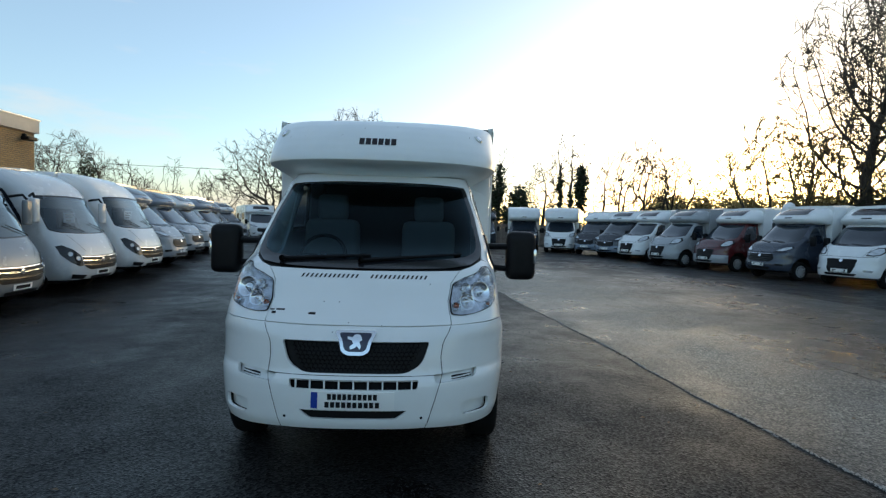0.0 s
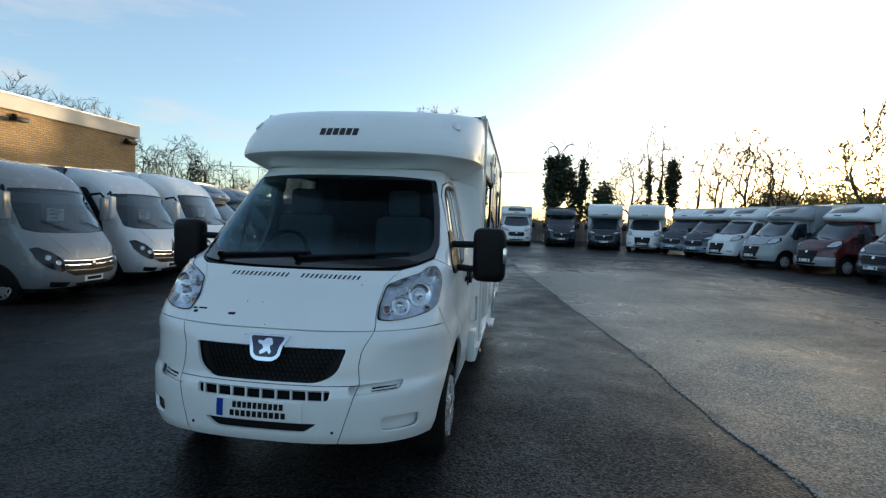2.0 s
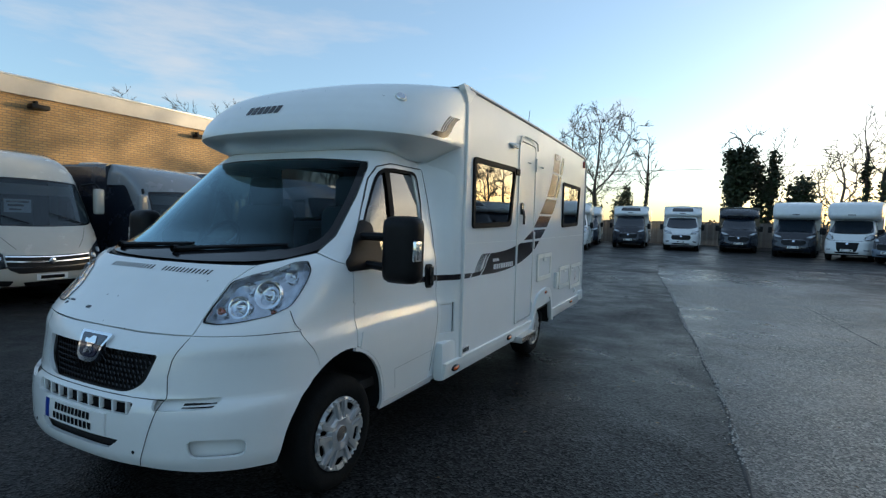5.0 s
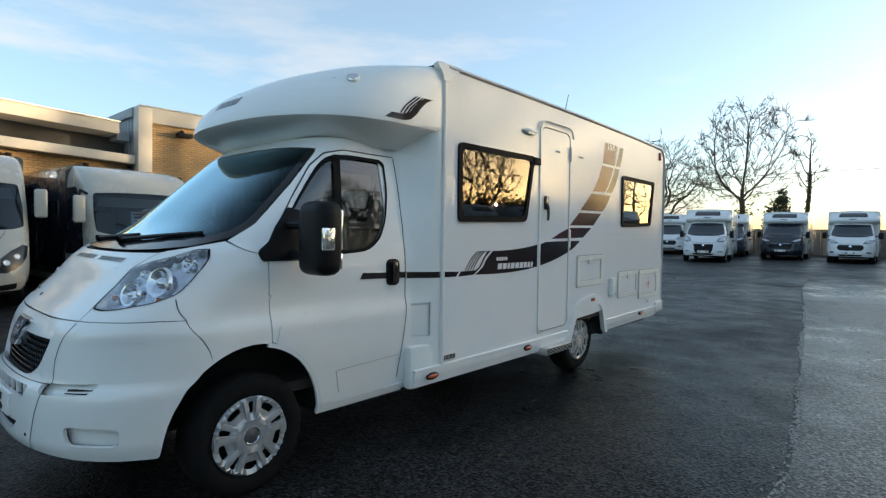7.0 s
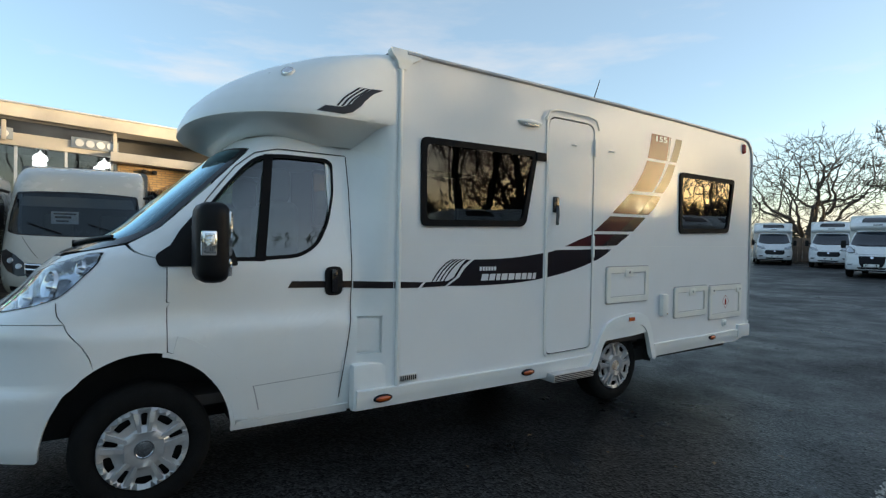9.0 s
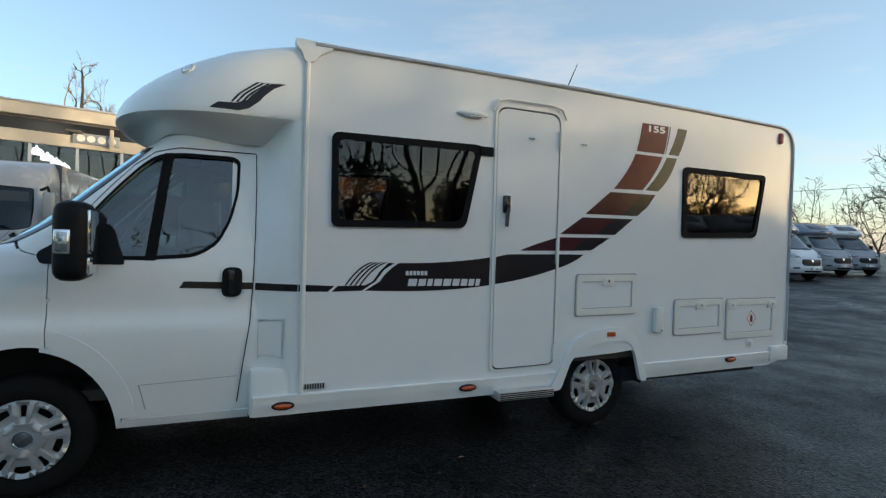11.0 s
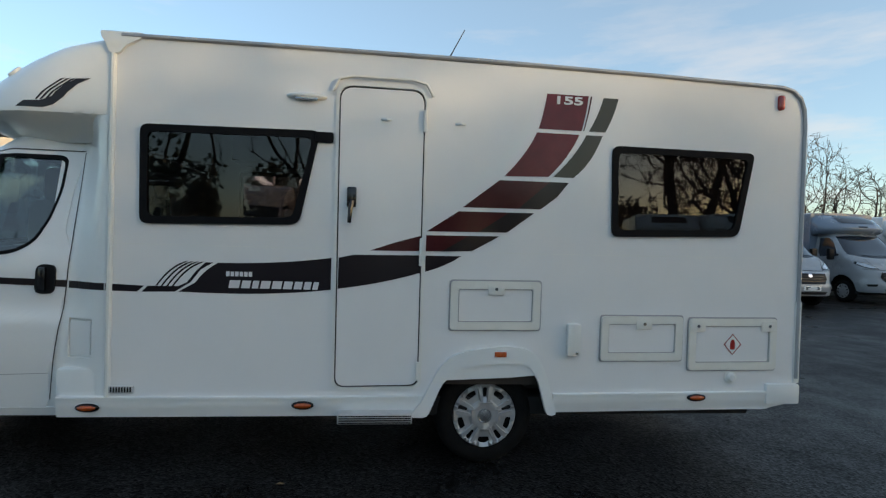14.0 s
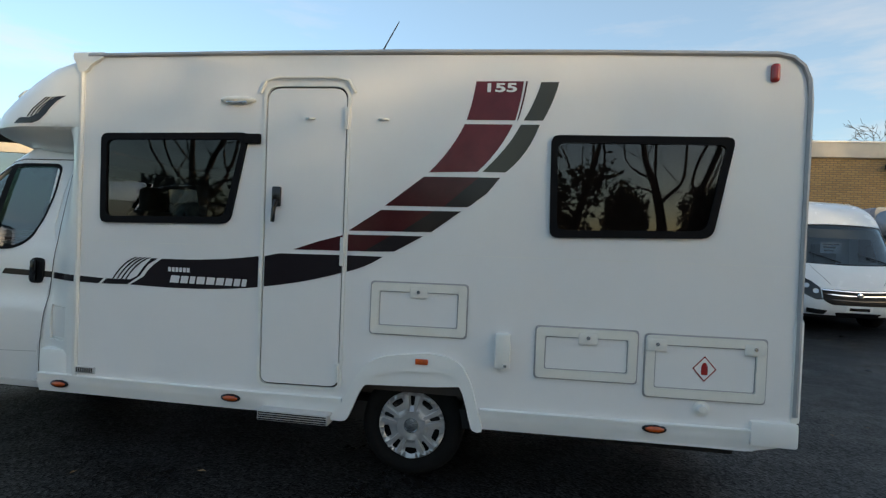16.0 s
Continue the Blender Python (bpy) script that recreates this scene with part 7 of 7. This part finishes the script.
def bush(x, y, w, h, seed, label, material=None, n=1500, size=.11, lx=None):
    """A bush: many small leaf clumps on hidden stems with an uneven outline."""
    rng = random.Random(seed)
    t = thing("bush", label, "bush", pose(x, y, gz(x, y)))
    bm = bmesh.new()
    lumps = [(rng.uniform(-w, w) * .6, rng.uniform(-.5, .5), h * rng.uniform(.35, .75), rng.uniform(.35, .6)) for _ in range(7)]
    for k in range(n):
        lx0, ly0, lz0, lr = rng.choice(lumps)
        v = Vector((rng.gauss(0, 1), rng.gauss(0, 1), rng.gauss(0, 1))).normalized() * rng.uniform(.6, 1.05)
        c = Vector((lx0 + v.x * w * lr, ly0 + v.y * min(w, 1.4) * lr, max(.05, lz0 + v.z * h * lr * .8)))
        a = Vector((rng.uniform(-1, 1), rng.uniform(-1, 1), rng.uniform(-1, 1))).normalized()
        b2 = a.orthogonal().normalized()
        s = size * rng.uniform(.6, 1.5)
        bm.faces.new([bm.verts.new(q) for q in (c - a * s, c + b2 * s * .7, c + a * s, c - b2 * s * .6)])
    part("foliage", bm, material or HEDGE, t, smooth=False)
    bm = bmesh.new()
    for k in range(10):
        a = rng.uniform(-w * .6, w * .6)
        tube(bm, [(a * .5, 0, -.05), (a, rng.uniform(-.4, .4), h * .5), (a * 1.2, rng.uniform(-.6, .6), h * rng.uniform(.75, 1.1))], .03, .008, 4, cap=False)
    part("stems", bm, TWIG, t, smooth=False)
    return t


# beyond the fence
tree(-13.0, 45.2, 9.7, 10.6, 11, "spreading bare oak with crooked limbs behind the row", base=.17, n=1900, r=.44, fine=.85, gnarl=.42, up=.02, flat=.75, shell=.25, step=.46, twigs=5, twig_len=.9)
tree(-6.25, 45.6, 11.8, 7.4, 14, "tall bare ash with ivy on its lower trunk", base=.27, n=1000, r=.21, gnarl=.06, up=.38, shell=.25, flat=.8, step=.46, twigs=5, twig_len=.8, buds=1, fine=.85, ivy=110, ivytop=.3, ivyrad=.34, ivysize=.14)
tree(-18.2, 45.5, 5.8, 5.0, 19, "small bare spreading tree behind the row", base=.2, n=600, r=.12, gnarl=.3, step=.36, twig_len=.6, fine=.8)
for k, (x, y, h) in enumerate(((-20.6, 46, 6.2), (-23, 45.5, 7.0), (-25.2, 45, 6.0))):
    tree(x, y, h, 2.2, 90 + k, "thin bare sapling behind the row", base=.3, n=170, r=.06, up=.2, twigs=3, step=.36, twig_len=.6, fine=.75)
tree(-1.95, 45.2, 9.0, 1.5, 23, "narrow bare tree wrapped in ivy", base=.4, n=170, r=.13, up=.45, gnarl=.03, ivy=90, ivytop=.7, ivyrad=.08, ivysize=.10)
tree(5.1, 45.4, 8.9, 2.8, 31, "ivy-clad tree with dense dark foliage", base=.5, n=260, r=.24, up=.25, stems=3, ivy=300, ivytop=.82, ivyrad=.26, ivysize=.14)
tree(6.7, 45.4, 9.1, 1.7, 33, "slim ivy-clad tree leaning outwards", base=.5, n=150, r=.18, up=.25, lean=1.0, ivy=190, ivytop=.85, ivyrad=.2, ivysize=.13)
tree(9.0, 45.0, 5.6, 3.6, 37, "squat ivy-clad tree by the fence", base=.3, n=330, r=.2, stems=3, ivy=260, ivytop=.9, ivyrad=.34, ivysize=.14)
tree(11.2, 45.6, 7.9, 3.8, 39, "bare tree with fine twigs by the fence", base=.3, n=420, r=.16, gnarl=.25, fine=1.4)
tree(12.5, 44.8, 10.2, 1.7, 41, "slender ivy-covered pole tree", base=.5, n=120, r=.13, up=.25, ivy=140, ivytop=.62, ivyrad=.17, ivysize=.13, fine=1.2)
tree(13.5, 44.8, 10.3, 1.8, 43, "slender ivy-covered pole tree", base=.5, n=120, r=.13, up=.25, ivy=110, ivytop=.5, ivyrad=.17, ivysize=.13, fine=1.2)
tree(14.4, 44.8, 9.5, 1.8, 44, "slender ivy-covered pole tree", base=.5, n=120, r=.14, up=.25, ivy=240, ivytop=.85, ivyrad=.22, ivysize=.14, fine=1.2)
tree(15.3, 43.5, 8.8, 2.4, 45, "leaning bare tree beyond the slanted row", base=.35, n=170, r=.12, lean=2.0, up=.15, fine=1.5)
tree(18.4, 42.6, 9.0, 4.4, 47, "bare hedgerow tree with upright limbs", base=.2, n=520, r=.17, stems=2, gnarl=.24, fine=1.6)
tree(20.0, 42.4, 9.2, 4.0, 53, "bare hedgerow tree with upright limbs", base=.2, n=480, r=.17, stems=2, gnarl=.22, fine=1.6)
tree(21.9, 41.8, 8.2, 3.8, 59, "bare hedgerow tree with upright limbs", base=.15, n=480, r=.13, stems=3, gnarl=.2, fine=1.6)
tree(20.0, 26.0, 8.1, 5.6, 61, "round bare tree with low sun's yellow put into its twigs", base=.2, n=1100, r=.13, stems=4, gnarl=.26, twig=TWIGY, twigs=5, step=.34, twig_len=.55, buds=2, fine=2)
tree(22.2, 24.4, 7.4, 4.4, 67, "round bare tree with low sun's yellow put into its twigs", base=.2, n=800, r=.12, stems=3, gnarl=.26, twig=TWIGY, twigs=5, step=.34, twig_len=.55, buds=2, fine=2)
tree(23.0, 21.8, 15.6, 9.5, 71, "tall bare sycamore with heavy limbs", base=.22, n=2300, r=.3, stems=2, gnarl=.14, up=.04, shell=.12, step=.42, twigs=6, twig_len=1.1, fine=1.5)
tree(24.4, 20.6, 17.0, 9.0, 73, "tall bare sycamore with heavy limbs", base=.22, n=1900, r=.3, stems=2, gnarl=.16, up=.04, shell=.12, step=.42, twigs=6, twig_len=1.1, fine=1.5)
# boundary on the motorhome's entrance side
for k, (x, y, h) in enumerate(((26, 13, 13), (25, 7, 11.5), (27, 0, 13), (26, -7, 12), (28, -14, 13))):
    tree(x, y, h, 7, 80 + k, "bare boundary tree facing the motorhome's side", base=.25, n=480, r=.28, stems=2, step=.6, twigs=3, twig_len=1.1, ivy=40 if k % 2 else 0, ivytop=.5)
# far behind the building row and the hall
for k, (x, y, h, w, n) in enumerate(((-36.5, 52, 10.0, 7.0, 1000), (-39.2, 47.6, 9.4, 6.0, 700), (-33.0, 53.5, 7.6, 5.0, 420), (-41.5, 55, 9.0, 5.5, 420), (-28.5, 50, 5.4, 4.0, 300))):
    tree(x, y, h, w, 130 + k, "round bare tree with fine twigs behind the row", base=.2, n=n, r=.18, stems=2, gnarl=.22, step=.42, twig_len=.8, fine=.75)
for k, (x, y, h, w) in enumerate(((-40.7, 43.5, 12.4, 4.6), (-44.6, 39.6, 13.6, 5.4), (-43.6, 41.3, 13.0, 4.6), (-40.3, 40.2, 12.0, 3.2), (-38.1, 42.8, 11.4, 3.8), (-42.6, 37.4, 12.0, 4.4), (-47.3, 35.4, 13.4, 5.0), (-49.5, 31, 13.2, 5.0))):
    tree(x, y, h, w, 120 + k, "slender upright bare tree behind the hall", base=.35, n=420, r=.15, gnarl=.14, up=.14, step=.5, twig_len=.95, fine=.8)
for x, y, h, w, k in ((-44.5, -8.7, 15.0, 2.3, 111), (-44.6, -7.2, 13.4, 1.7, 112)):
    tree(x, y, h, w, k, "tall bare poplar behind the showroom", base=.3, n=420, r=.2, stems=3, gnarl=.06, up=.5, twig=TWIGY, twig_len=.9, fine=.8)
# the four from (19.0, 30.5) to (25.4, 33.0) are added to block low sun
for k, (x, y, w, h) in enumerate(((-32.3, 49.5, 1.9, 7.6), (-31.0, 51.0, 3.6, 4.6), (-36.5, 48.5, 4.0, 4.2), (-15.5, 46.5, 3, 2.6), (-9, 46.5, 3, 2.4), (-3.9, 45.4, 1.0, 4.4), (1.5, 47, 2.5, 2.0), (17, 45.5, 3, 2.4), (22.8, 41.0, 2.6, 3.2), (22.6, 23.0, 2.2, 3.9), (19.0, 30.5, 2.4, 2.6), (22.0, 29.0, 2.4, 2.7), (24.6, 26.8, 2.4, 2.8), (25.4, 33.0, 3.0, 2.6), (-39.5, 45.0, 4.0, 4.2), (-41.5, 41.0, 4.0, 4.0))):
    bush(x, y, w, h, 200 + k, "dark evergreen hedge bush with ragged outline", n=1500)

for k in range(9):
    bush(25.5 + (k % 3) * .8, -14 + 4.1 * k, 3.6, 4.2 + .5 * (k % 2), 400 + k, "dark evergreen hedge facing the motorhome's side", n=2200, size=.15)
# thickets added far behind the slanted row to keep low sun off the yard
for k, (x, y, w, h) in enumerate(((30, 54, 5, 4.6), (34, 51, 5, 5.2), (38, 48, 5, 5.4), (42, 46, 5, 5.2), (46, 43, 5, 5.0), (35, 58, 6, 5.8), (40, 55, 6, 6.0), (45, 52, 6, 5.8), (50, 48, 6, 5.8), (32, 60, 5, 5.8), (30, 62.5, 4, 5.8), (37, 61, 5, 6.2))):
    bush(x, y, w, h, 300 + k, "added thicket screening the low sun beyond the slanted row", YLEAF, n=3800, size=.17)

# fence along the far edge
FENCE = mat("weathered_fence", (0.16, 0.14, 0.12), 0.85, vary=0.25, scale=3, bump=0.3, bscale=40, rand=0.25)
fence = thing("fence", "weathered grey timber boundary fence", "fence")
bme = bmesh.new()
add_box(bme, (-.072, -.012, 0), (.072, .012, 1.8), .004, seg=1)
me = bpy.data.meshes.new("fence_board")
bme.to_mesh(me)
bme.free()
me.materials.append(FENCE)
rs = random.Random(3)
for k in range(230):
    x = -16 + k * .152
    ob = new("fence_board", me)
    ob.parent = fence
    ob.location = (x, 44.1 + .02 * (k % 2), gz(x, 44.1) + rs.uniform(-.02, .02))
for k in range(13):
    x = -16 + k * 2.9
    part("fence_post", box((x - .06, 44.16, .2), (x + .06, 44.28, 2.35), .008), FENCE, fence)

# overhead cable
bm = bmesh.new()
tube(bm, [(-70 + 12 * k, 58 + 1.2 * k, 9.2 - 1.1 * math.sin(math.pi * k / 8)) for k in range(9)], .025, .025, 4)
tagged(part("overhead_cable", bm, BLACK), "thin black overhead cable across the sky", "cable", kind="structure")
